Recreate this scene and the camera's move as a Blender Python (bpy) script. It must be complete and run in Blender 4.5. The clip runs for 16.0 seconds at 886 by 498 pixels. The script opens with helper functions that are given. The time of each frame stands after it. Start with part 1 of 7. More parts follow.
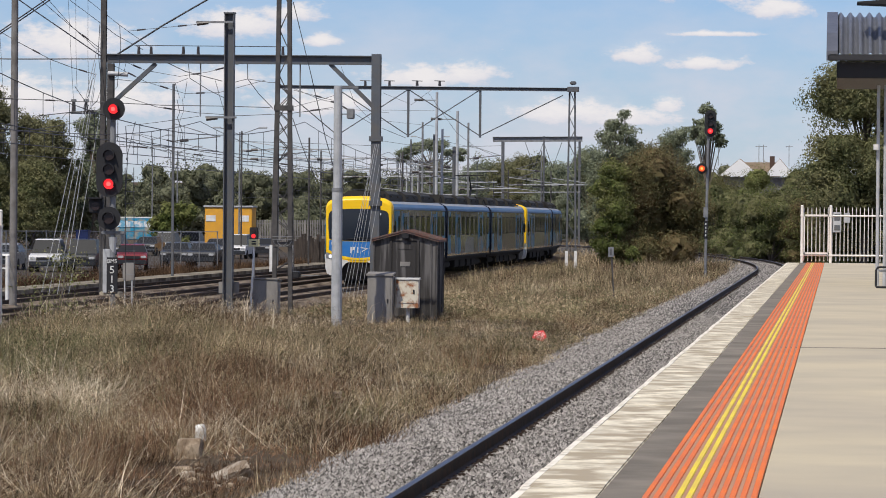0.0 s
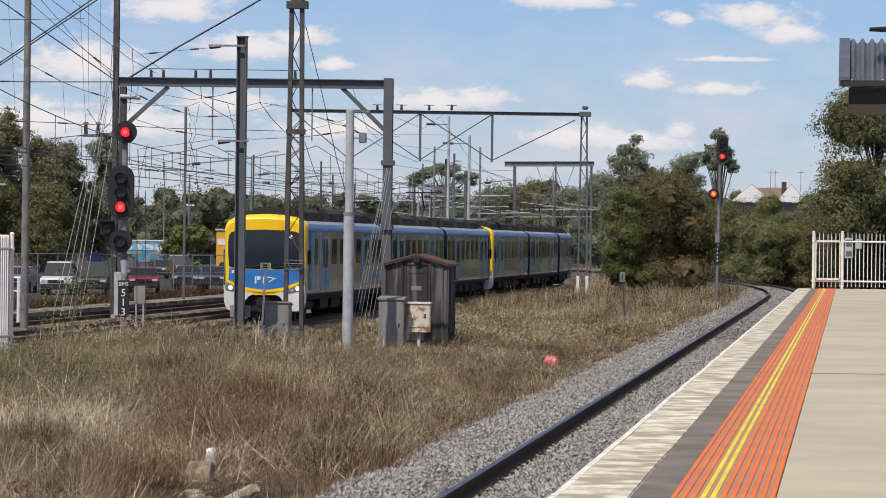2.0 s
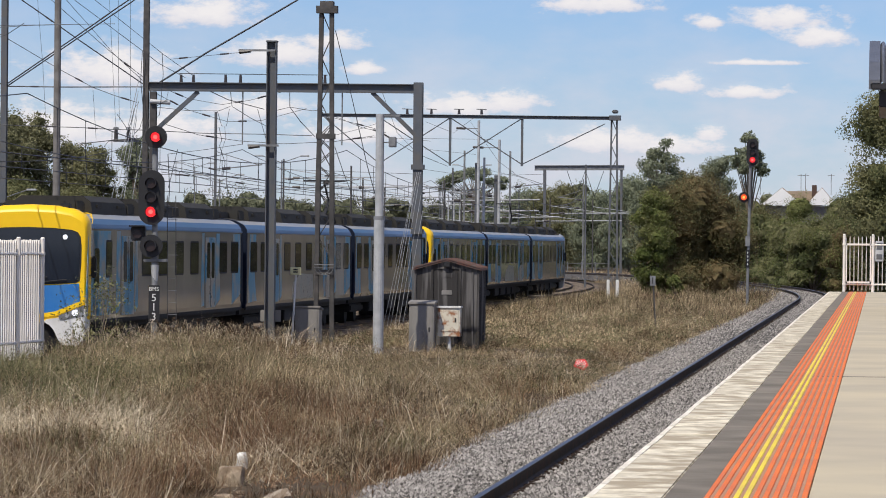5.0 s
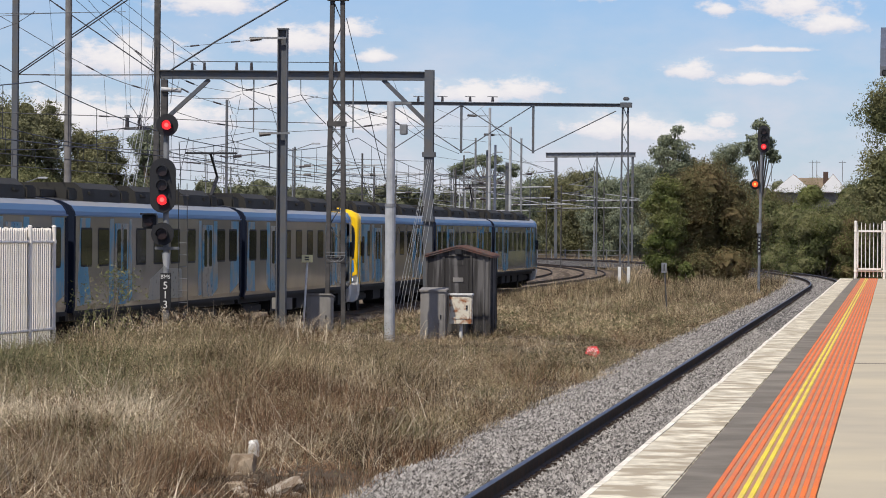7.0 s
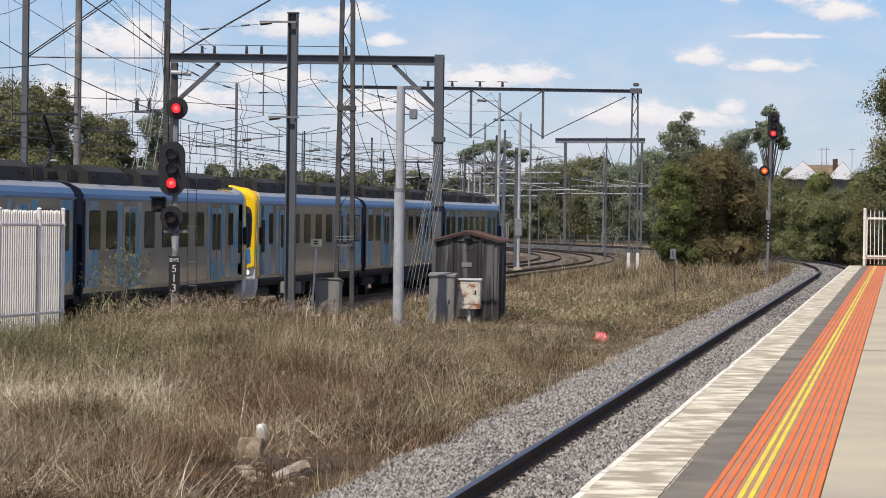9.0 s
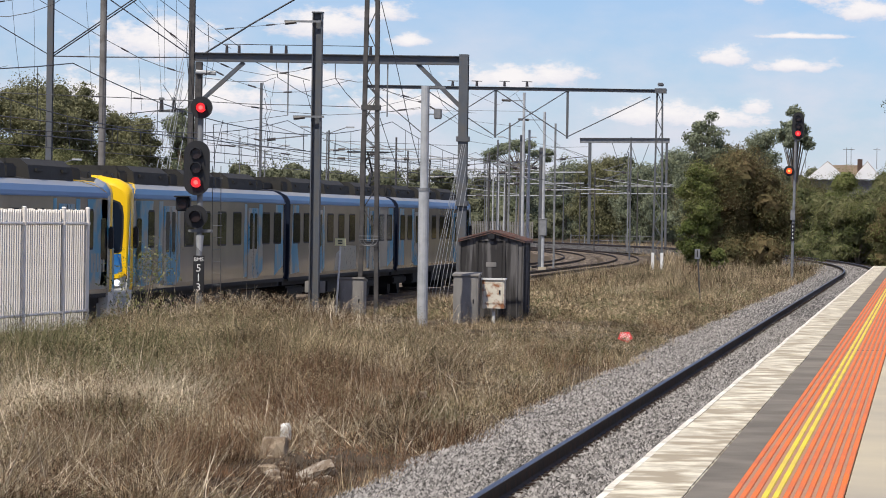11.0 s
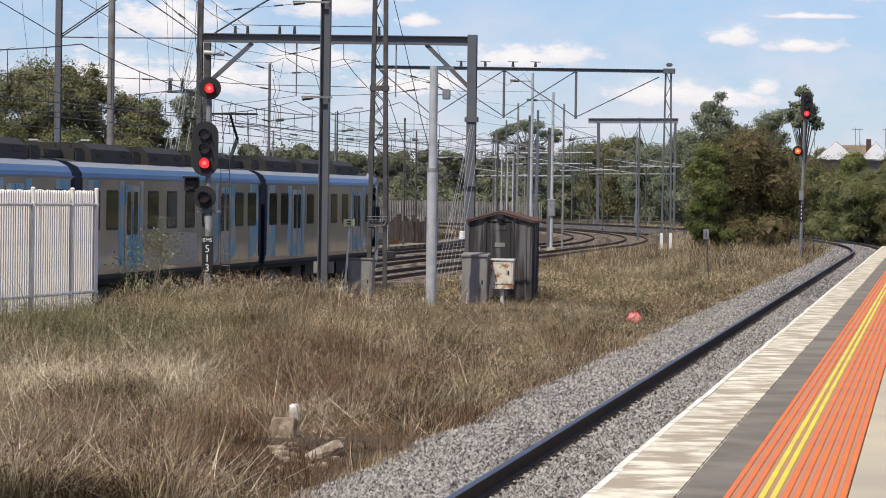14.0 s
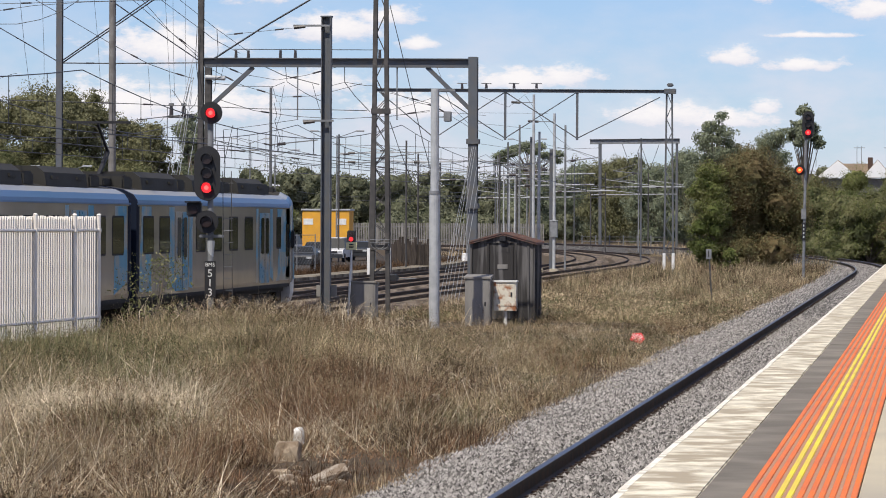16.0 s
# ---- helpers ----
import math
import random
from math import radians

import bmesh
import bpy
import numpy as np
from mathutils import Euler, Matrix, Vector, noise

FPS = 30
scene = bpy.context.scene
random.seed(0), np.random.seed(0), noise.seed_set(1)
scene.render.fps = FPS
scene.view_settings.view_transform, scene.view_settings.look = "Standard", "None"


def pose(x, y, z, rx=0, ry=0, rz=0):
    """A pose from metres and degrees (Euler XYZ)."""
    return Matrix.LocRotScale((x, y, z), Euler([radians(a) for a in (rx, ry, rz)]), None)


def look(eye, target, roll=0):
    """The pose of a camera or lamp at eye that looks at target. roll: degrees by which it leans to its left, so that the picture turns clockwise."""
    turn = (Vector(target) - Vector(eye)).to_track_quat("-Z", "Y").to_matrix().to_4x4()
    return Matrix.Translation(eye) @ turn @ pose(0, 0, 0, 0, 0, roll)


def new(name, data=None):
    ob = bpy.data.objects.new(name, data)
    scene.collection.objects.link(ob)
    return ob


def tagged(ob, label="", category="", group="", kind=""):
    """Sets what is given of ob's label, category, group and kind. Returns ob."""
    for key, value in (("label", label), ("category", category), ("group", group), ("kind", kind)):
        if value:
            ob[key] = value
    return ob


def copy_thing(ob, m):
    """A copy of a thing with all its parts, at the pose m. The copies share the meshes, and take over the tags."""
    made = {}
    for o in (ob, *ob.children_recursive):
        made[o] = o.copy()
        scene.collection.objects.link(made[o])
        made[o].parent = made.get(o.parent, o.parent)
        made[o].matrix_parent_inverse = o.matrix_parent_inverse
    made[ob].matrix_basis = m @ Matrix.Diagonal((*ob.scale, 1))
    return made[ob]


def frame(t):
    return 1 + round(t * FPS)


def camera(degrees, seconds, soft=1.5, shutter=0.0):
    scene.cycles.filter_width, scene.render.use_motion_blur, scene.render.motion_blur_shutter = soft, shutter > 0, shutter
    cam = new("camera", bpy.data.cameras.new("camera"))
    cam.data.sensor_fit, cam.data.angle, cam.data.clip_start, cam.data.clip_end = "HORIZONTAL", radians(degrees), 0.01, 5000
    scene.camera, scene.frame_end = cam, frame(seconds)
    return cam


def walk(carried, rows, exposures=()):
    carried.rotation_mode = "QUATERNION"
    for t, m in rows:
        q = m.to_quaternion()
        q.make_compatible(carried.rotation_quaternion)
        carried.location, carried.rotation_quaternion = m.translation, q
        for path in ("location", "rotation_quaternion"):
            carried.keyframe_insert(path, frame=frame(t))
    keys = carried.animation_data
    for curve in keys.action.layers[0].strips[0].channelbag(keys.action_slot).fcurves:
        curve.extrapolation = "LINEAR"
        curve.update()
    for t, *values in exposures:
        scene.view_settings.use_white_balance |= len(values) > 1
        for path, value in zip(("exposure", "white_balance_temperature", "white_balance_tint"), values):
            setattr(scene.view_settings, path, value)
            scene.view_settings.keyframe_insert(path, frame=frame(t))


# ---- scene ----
# ---- camera ----
EYE = Vector((0.0, 0.0, 2.55))
cam = camera(13.6, 16.0, soft=0.95)
# seconds, heading left of the platform's line, tilt, roll (degrees)
PATH = [
    (0.0, 6.040, -0.483, 0.450), (0.5, 6.093, -0.301, 0.629), (1.0, 6.164, -0.176, 0.619), (1.5, 6.196, -0.116, 0.619),
    (2.0, 6.220, -0.110, 0.680), (2.5, 6.274, -0.098, 0.478), (3.0, 6.392, -0.074, 0.327), (3.5, 6.509, -0.031, 0.280),
    (4.0, 6.614, 0.005, 0.672), (6.5, 6.821, -0.213, 0.306), (7.0, 6.859, -0.247, 0.447), (7.5, 6.900, -0.236, 0.580),
    (8.0, 6.920, -0.287, 0.780), (8.5, 6.950, -0.361, 0.703), (9.0, 6.994, -0.482, 0.776), (11.5, 7.413, -0.497, 0.837),
    (12.0, 7.442, -0.571, 0.787), (12.5, 7.457, -0.653, 0.645), (13.0, 7.470, -0.742, 0.958), (13.5, 7.483, -0.786, 0.904),
    (14.0, 7.498, -0.795, 0.803), (14.5, 7.495, -0.789, 0.768), (15.0, 7.491, -0.738, 0.782), (15.5, 7.521, -0.644, 0.463),
    (16.0, 7.542, -0.451, 0.256)]


def aim(yaw, tilt):
    a, b = radians(yaw), radians(tilt)
    return EYE + 100 * Vector((-math.sin(a) * math.cos(b), math.cos(a) * math.cos(b), math.sin(b)))


walk(cam, [(t, look(EYE, aim(yaw, tilt), roll)) for t, yaw, tilt, roll in PATH], exposures=((0.0, -0.08), (4.0, -0.04), (9.0, 0.05), (13.0, 0.12), (16.0, 0.12)))

# ---- light ----
SUN_AZ, SUN_EL = 207.0, 56.0          # compass from +y, clockwise; height
scene.view_settings.exposure = 0.0
sun = new("sun", bpy.data.lights.new("sun", "SUN"))
sun.data.energy, sun.data.angle, sun.data.color = 4.25, radians(0.6), (1.0, 0.93, 0.82)
_a, _e = radians(SUN_AZ), radians(SUN_EL)
SUN_DIR = Vector((math.sin(_a) * math.cos(_e), math.cos(_a) * math.cos(_e), math.sin(_e)))
sun.matrix_world = look(SUN_DIR * 50, (0, 0, 0))

world = bpy.data.worlds.new("sky")
scene.world = world
world.use_nodes = True
wt = world.node_tree
wt.nodes.clear()


def wnode(kind, **values):
    n = wt.nodes.new(kind)
    for key, value in values.items():
        n.inputs[key].default_value = value
    return n


def wmath(op, a, b=0.0, c=0.0):
    n = wt.nodes.new("ShaderNodeMath")
    n.operation = op
    for i, v in enumerate((a, b, c)):
        if hasattr(v, "is_linked"):
            wt.links.new(v, n.inputs[i])
        else:
            n.inputs[i].default_value = v
    return n.outputs[0]


sky = wt.nodes.new("ShaderNodeTexSky")
sky.sky_type, sky.sun_disc = "NISHITA", False
sky.sun_elevation, sky.sun_rotation = _e, _a
sky.air_density, sky.dust_density, sky.ozone_density = 1.0, 0.1, 3.0
wco = wt.nodes.new("ShaderNodeTexCoord")
wsep = wt.nodes.new("ShaderNodeSeparateXYZ")
wt.links.new(wco.outputs["Generated"], wsep.inputs[0])
# cloud layer: heading and height of the view, in degrees
az = wmath("MULTIPLY", wmath("ARCTAN2", wsep.outputs[0], wsep.outputs[1]), 57.2958)
el = wmath("MULTIPLY", wmath("ARCSINE", wsep.outputs[2]), 57.2958)
wcomb = wt.nodes.new("ShaderNodeCombineXYZ")
wt.links.new(wmath("MULTIPLY", az, 0.62), wcomb.inputs[0])
wt.links.new(wmath("MULTIPLY", el, 1.25), wcomb.inputs[1])
wn = wnode("ShaderNodeTexNoise", Scale=1.0, Detail=7.0, Roughness=0.55)
wt.links.new(wcomb.outputs[0], wn.inputs["Vector"])
wn2 = wnode("ShaderNodeTexNoise", Scale=4.2, Detail=6.0, Roughness=0.62)
wt.links.new(wcomb.outputs[0], wn2.inputs["Vector"])
# cumulus heaps: heading, height, half width, half height
HEAPS = [(-4.29, 3.72, 0.80, 0.14), (-1.51, 3.50, 0.72, 0.15), (-2.66, 3.46, 0.25, 0.10), (-0.95, 3.22, 0.55, 0.15), (-1.90, 2.85, 0.70, 0.04), (-3.07, 2.50, 0.42, 0.15),
         (-2.00, 2.38, 0.55, 0.10), (-5.65, 2.20, 0.50, 0.17), (-6.40, 2.12, 0.80, 0.18), (-4.10, 1.60, 0.95, 0.20), (-2.62, 1.74, 0.22, 0.13), (-3.20, 1.55, 0.80, 0.15),
         (-7.93, 2.68, 0.30, 0.10), (-9.30, 2.90, 0.80, 0.20), (-10.4, 3.50, 0.90, 0.22), (-8.40, 3.10, 0.60, 0.12), (-9.60, 2.05, 0.80, 0.20), (-8.00, 1.70, 1.00, 0.20),
         (-11.8, 2.60, 1.00, 0.30), (-12.6, 1.70, 1.20, 0.35), (-11.0, 1.70, 1.00, 0.25), (1.50, 2.10, 1.20, 0.20)]
heap, crest = 0.0, 0.0
for ha, he, hw, hh in HEAPS:
    u = wmath("DIVIDE", wmath("SUBTRACT", az, ha), hw * 1.2)
    rise = wmath("DIVIDE", wmath("SUBTRACT", el, he), hh * 1.5)
    v = wmath("MULTIPLY", rise, wmath("ADD", 1.0, wmath("MULTIPLY", wmath("LESS_THAN", rise, 0.0), 0.6)))
    g = wmath("EXPONENT", wmath("MULTIPLY", wmath("ADD", wmath("MULTIPLY", u, u), wmath("MULTIPLY", v, v)), -1.0))
    heap = wmath("MAXIMUM", g, heap)
    crest = wmath("MAXIMUM", wmath("MULTIPLY", g, wmath("ADD", wmath("MULTIPLY", rise, 0.5), 0.75)), crest)
far_heaps = wmath("MULTIPLY", wmath("GREATER_THAN", wmath("ABSOLUTE", wmath("ADD", az, 5.0)), 11.0), 0.45)
dens = wmath("ADD", wmath("MULTIPLY", wmath("MAXIMUM", heap, far_heaps), 1.25), wmath("MULTIPLY", wmath("SUBTRACT", wn2.outputs[0], 0.5), 2.1))
mask = wt.nodes.new("ShaderNodeMapRange")
mask.interpolation_type = "SMOOTHSTEP"
wt.links.new(dens, mask.inputs[0])
mask.inputs[1].default_value, mask.inputs[2].default_value = 0.18, 1.05
thin = wt.nodes.new("ShaderNodeMapRange")
wt.links.new(wn.outputs[0], thin.inputs[0])
thin.inputs[1].default_value, thin.inputs[2].default_value, thin.inputs[4].default_value = 0.40, 0.70, 0.8
low = wt.nodes.new("ShaderNodeMapRange")       # haze of far cloud towards the horizon
wt.links.new(el, low.inputs[0])
low.inputs[1].default_value, low.inputs[2].default_value, low.inputs[3].default_value, low.inputs[4].default_value = 0.4, 3.9, 1.0, 0.14
cover = wmath("MINIMUM", wmath("MAXIMUM", wmath("MULTIPLY", mask.outputs[0], 0.97), wmath("ADD", wmath("MULTIPLY", thin.outputs[0], low.outputs[0]), wmath("MULTIPLY", low.outputs[0], 0.35))), 1.0)
wmix = wt.nodes.new("ShaderNodeMix")
wmix.data_type = "RGBA"
wt.links.new(cover, wmix.inputs[0])
tint = wt.nodes.new("ShaderNodeMix")
tint.data_type, tint.blend_type = "RGBA", "MULTIPLY"
tint.inputs[0].default_value = 1.0
tint.inputs[7].default_value = (0.655, 0.845, 1.26, 1)
wt.links.new(sky.outputs[0], tint.inputs[6])
wt.links.new(tint.outputs[2], wmix.inputs[6])
# white crests over greyer undersides
body = wt.nodes.new("ShaderNodeMix")
body.data_type = "RGBA"
body.inputs[6].default_value, body.inputs[7].default_value = (8.1, 8.0, 8.9, 1), (10.3, 9.9, 9.9, 1)
lit = wt.nodes.new("ShaderNodeMapRange")
wt.links.new(wmath("ADD", crest, wmath("MULTIPLY", wmath("SUBTRACT", wn2.outputs[0], 0.5), 0.9)), lit.inputs[0])
lit.inputs[1].default_value, lit.inputs[2].default_value = 0.25, 0.85
wt.links.new(lit.outputs[0], body.inputs[0])
wt.links.new(body.outputs[2], wmix.inputs[7])
bg = wt.nodes.new("ShaderNodeBackground")
bg.inputs[1].default_value = 0.088
wt.links.new(wmix.outputs[2], bg.inputs[0])
wo = wt.nodes.new("ShaderNodeOutputWorld")
wt.links.new(bg.outputs[0], wo.inputs[0])


# ---- materials ----
def surface(name, color, rough=0.7, metal=0.0, var=0.15, scale=1.2, grain=18.0, bump=0.0, second=None, amount=0.5, sharp=0.12, stretch=(1, 1, 1),
            island=0.0, spec=0.4, coords="Object", piece=0.0, sheen=0.2):
    """Base colour with two sizes of unevenness, stains of a second colour, grain relief."""
    m = bpy.data.materials.new(name)
    m.use_nodes = True
    t = m.node_tree
    b = t.nodes["Principled BSDF"]
    b.inputs["Roughness"].default_value, b.inputs["Metallic"].default_value = rough, metal
    b.inputs["Specular IOR Level"].default_value = spec
    co = t.nodes.new("ShaderNodeTexCoord")
    mp = t.nodes.new("ShaderNodeMapping")
    mp.inputs["Scale"].default_value = stretch
    t.links.new(co.outputs[coords], mp.inputs[0])
    if piece:
        oi = t.nodes.new("ShaderNodeObjectInfo")
        shift = t.nodes.new("ShaderNodeVectorMath")
        shift.operation = "SCALE"
        shift.inputs[0].default_value = (37.0, 91.0, 13.0)
        t.links.new(oi.outputs["Random"], shift.inputs["Scale"])
        t.links.new(shift.outputs[0], mp.inputs["Location"])
    big, fine = t.nodes.new("ShaderNodeTexNoise"), t.nodes.new("ShaderNodeTexNoise")
    for n, s, d in ((big, scale, 5.0), (fine, grain, 4.0)):
        n.inputs["Scale"].default_value, n.inputs["Detail"].default_value = s, d
        t.links.new(mp.outputs[0], n.inputs[0])

    def mth(op, x, y):
        n = t.nodes.new("ShaderNodeMath")
        n.operation = op
        for i, v in enumerate((x, y)):
            if hasattr(v, "is_linked"):
                t.links.new(v, n.inputs[i])
            else:
                n.inputs[i].default_value = v
        return n.outputs[0]
    out = mth("ADD", mth("MULTIPLY", big.outputs[0], 0.6), mth("MULTIPLY", fine.outputs[0], 0.4))
    val = mth("ADD", 1.0, mth("MULTIPLY", mth("SUBTRACT", out, 0.5), 4.0 * var))
    if island:
        geo = t.nodes.new("ShaderNodeNewGeometry")
        val = mth("MULTIPLY", val, mth("ADD", 1.0 - island, mth("MULTIPLY", geo.outputs["Random Per Island"], 2 * island)))
    if piece:
        val = mth("MULTIPLY", val, mth("ADD", 1.0 - piece, mth("MULTIPLY", oi.outputs["Random"], 2 * piece)))
    hsv = t.nodes.new("ShaderNodeHueSaturation")
    hsv.inputs["Color"].default_value = (*color, 1)
    t.links.new(val, hsv.inputs["Value"])
    result = hsv.outputs[0]
    if second:
        ramp = t.nodes.new("ShaderNodeMapRange")
        ramp.inputs[1].default_value, ramp.inputs[2].default_value = 0.62 - 0.25 * amount - sharp, 0.62 - 0.25 * amount + sharp
        n = t.nodes.new("ShaderNodeTexNoise")
        n.inputs["Scale"].default_value, n.inputs["Detail"].default_value = scale * 1.7, 8.0
        t.links.new(mp.outputs[0], n.inputs[0])
        t.links.new(n.outputs[0], ramp.inputs[0])
        mix = t.nodes.new("ShaderNodeMix")
        mix.data_type = "RGBA"
        t.links.new(ramp.outputs[0], mix.inputs[0])
        t.links.new(result, mix.inputs[6])
        mix.inputs[7].default_value = (*second, 1)
        result = mix.outputs[2]
    t.links.new(result, b.inputs["Base Color"])
    t.links.new(mth("ADD", rough - sheen / 2, mth("MULTIPLY", fine.outputs[0], sheen)), b.inputs["Roughness"])
    if bump:
        bp = t.nodes.new("ShaderNodeBump")
        bp.inputs["Strength"].default_value, bp.inputs["Distance"].default_value = min(1.0, bump), 0.02
        t.links.new(out, bp.inputs["Height"])
        t.links.new(bp.outputs[0], b.inputs["Normal"])
    return m


def glowing(name, color, strength, body=(0.02, 0.02, 0.02)):
    m = surface(name, body, 0.3)
    b = m.node_tree.nodes["Principled BSDF"]
    b.inputs["Emission Color"].default_value, b.inputs["Emission Strength"].default_value = (*color, 1), strength
    return m


def leafy(name, color, other, island=0.26, through_light=0.35):
    """Foliage: two greens mixed leaf by leaf, some light passing through."""
    m = bpy.data.materials.new(name)
    m.use_nodes = True
    t = m.node_tree
    t.nodes.clear()
    geo = t.nodes.new("ShaderNodeNewGeometry")
    co = t.nodes.new("ShaderNodeTexCoord")
    n = t.nodes.new("ShaderNodeTexNoise")
    n.inputs["Scale"].default_value = 0.5
    t.links.new(co.outputs["Object"], n.inputs[0])
    add = t.nodes.new("ShaderNodeMath")
    add.operation = "MULTIPLY_ADD"
    t.links.new(geo.outputs["Random Per Island"], add.inputs[0])
    add.inputs[1].default_value = 0.55
    sub = t.nodes.new("ShaderNodeMath")
    sub.operation = "MULTIPLY_ADD"
    t.links.new(n.outputs[0], sub.inputs[0])
    sub.inputs[1].default_value, sub.inputs[2].default_value = 3.2, -1.35
    t.links.new(sub.outputs[0], add.inputs[2])
    add.use_clamp = True
    mix = t.nodes.new("ShaderNodeMix")
    mix.data_type = "RGBA"
    t.links.new(add.outputs[0], mix.inputs[0])
    mix.inputs[6].default_value, mix.inputs[7].default_value = (*color, 1), (*other, 1)
    hsv = t.nodes.new("ShaderNodeHueSaturation")
    mr = t.nodes.new("ShaderNodeMapRange")
    t.links.new(geo.outputs["Random Per Island"], mr.inputs[0])
    mr.inputs[3].default_value, mr.inputs[4].default_value = 1 - island, 1 + island
    t.links.new(mr.outputs[0], hsv.inputs["Value"])
    t.links.new(mix.outputs[2], hsv.inputs["Color"])
    d, tr, ms = t.nodes.new("ShaderNodeBsdfDiffuse"), t.nodes.new("ShaderNodeBsdfTranslucent"), t.nodes.new("ShaderNodeMixShader")
    t.links.new(hsv.outputs[0], d.inputs[0])
    t.links.new(hsv.outputs[0], tr.inputs[0])
    ms.inputs[0].default_value = through_light
    t.links.new(d.outputs[0], ms.inputs[1])
    t.links.new(tr.outputs[0], ms.inputs[2])
    o = t.nodes.new("ShaderNodeOutputMaterial")
    t.links.new(ms.outputs[0], o.inputs[0])
    return m


def ballast_bed():
    """Crushed stone: cells of about 25 mm, each of its own grey, shade painted into the gaps."""
    m = bpy.data.materials.new("ballast")
    m.use_nodes = True
    t = m.node_tree
    b = t.nodes["Principled BSDF"]
    b.inputs["Roughness"].default_value, b.inputs["Specular IOR Level"].default_value = 0.95, 0.05
    co = t.nodes.new("ShaderNodeTexCoord")
    v, e = t.nodes.new("ShaderNodeTexVoronoi"), t.nodes.new("ShaderNodeTexVoronoi")
    e.feature = "DISTANCE_TO_EDGE"
    for n in (v, e):
        n.inputs["Scale"].default_value = 15.0
        t.links.new(co.outputs["Object"], n.inputs["Vector"])
    sep = t.nodes.new("ShaderNodeSeparateColor")
    t.links.new(v.outputs["Color"], sep.inputs[0])
    tone = t.nodes.new("ShaderNodeMapRange")
    t.links.new(sep.outputs[0], tone.inputs[0])
    tone.inputs[3].default_value, tone.inputs[4].default_value = 0.2, 2.3
    # shade in the crevices, put into the colour: darker towards cell edges
    gap_shade = t.nodes.new("ShaderNodeMapRange")
    t.links.new(e.outputs["Distance"], gap_shade.inputs[0])
    gap_shade.inputs[2].default_value, gap_shade.inputs[3].default_value = 0.20, 0.06
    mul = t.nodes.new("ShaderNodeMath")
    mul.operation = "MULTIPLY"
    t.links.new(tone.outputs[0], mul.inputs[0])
    t.links.new(gap_shade.outputs[0], mul.inputs[1])
    hsv = t.nodes.new("ShaderNodeHueSaturation")
    hsv.inputs["Color"].default_value = (0.125, 0.118, 0.112, 1)
    t.links.new(mul.outputs[0], hsv.inputs["Value"])
    t.links.new(hsv.outputs[0], b.inputs["Base Color"])
    bp = t.nodes.new("ShaderNodeBump")
    bp.inputs["Strength"].default_value, bp.inputs["Distance"].default_value = 1.0, 0.02
    t.links.new(e.outputs["Distance"], bp.inputs["Height"])
    t.links.new(bp.outputs[0], b.inputs["Normal"])
    return m


def glass_like(name, color, rough=0.08):
    m = surface(name, color, rough, var=0.1, spec=0.6)
    return m


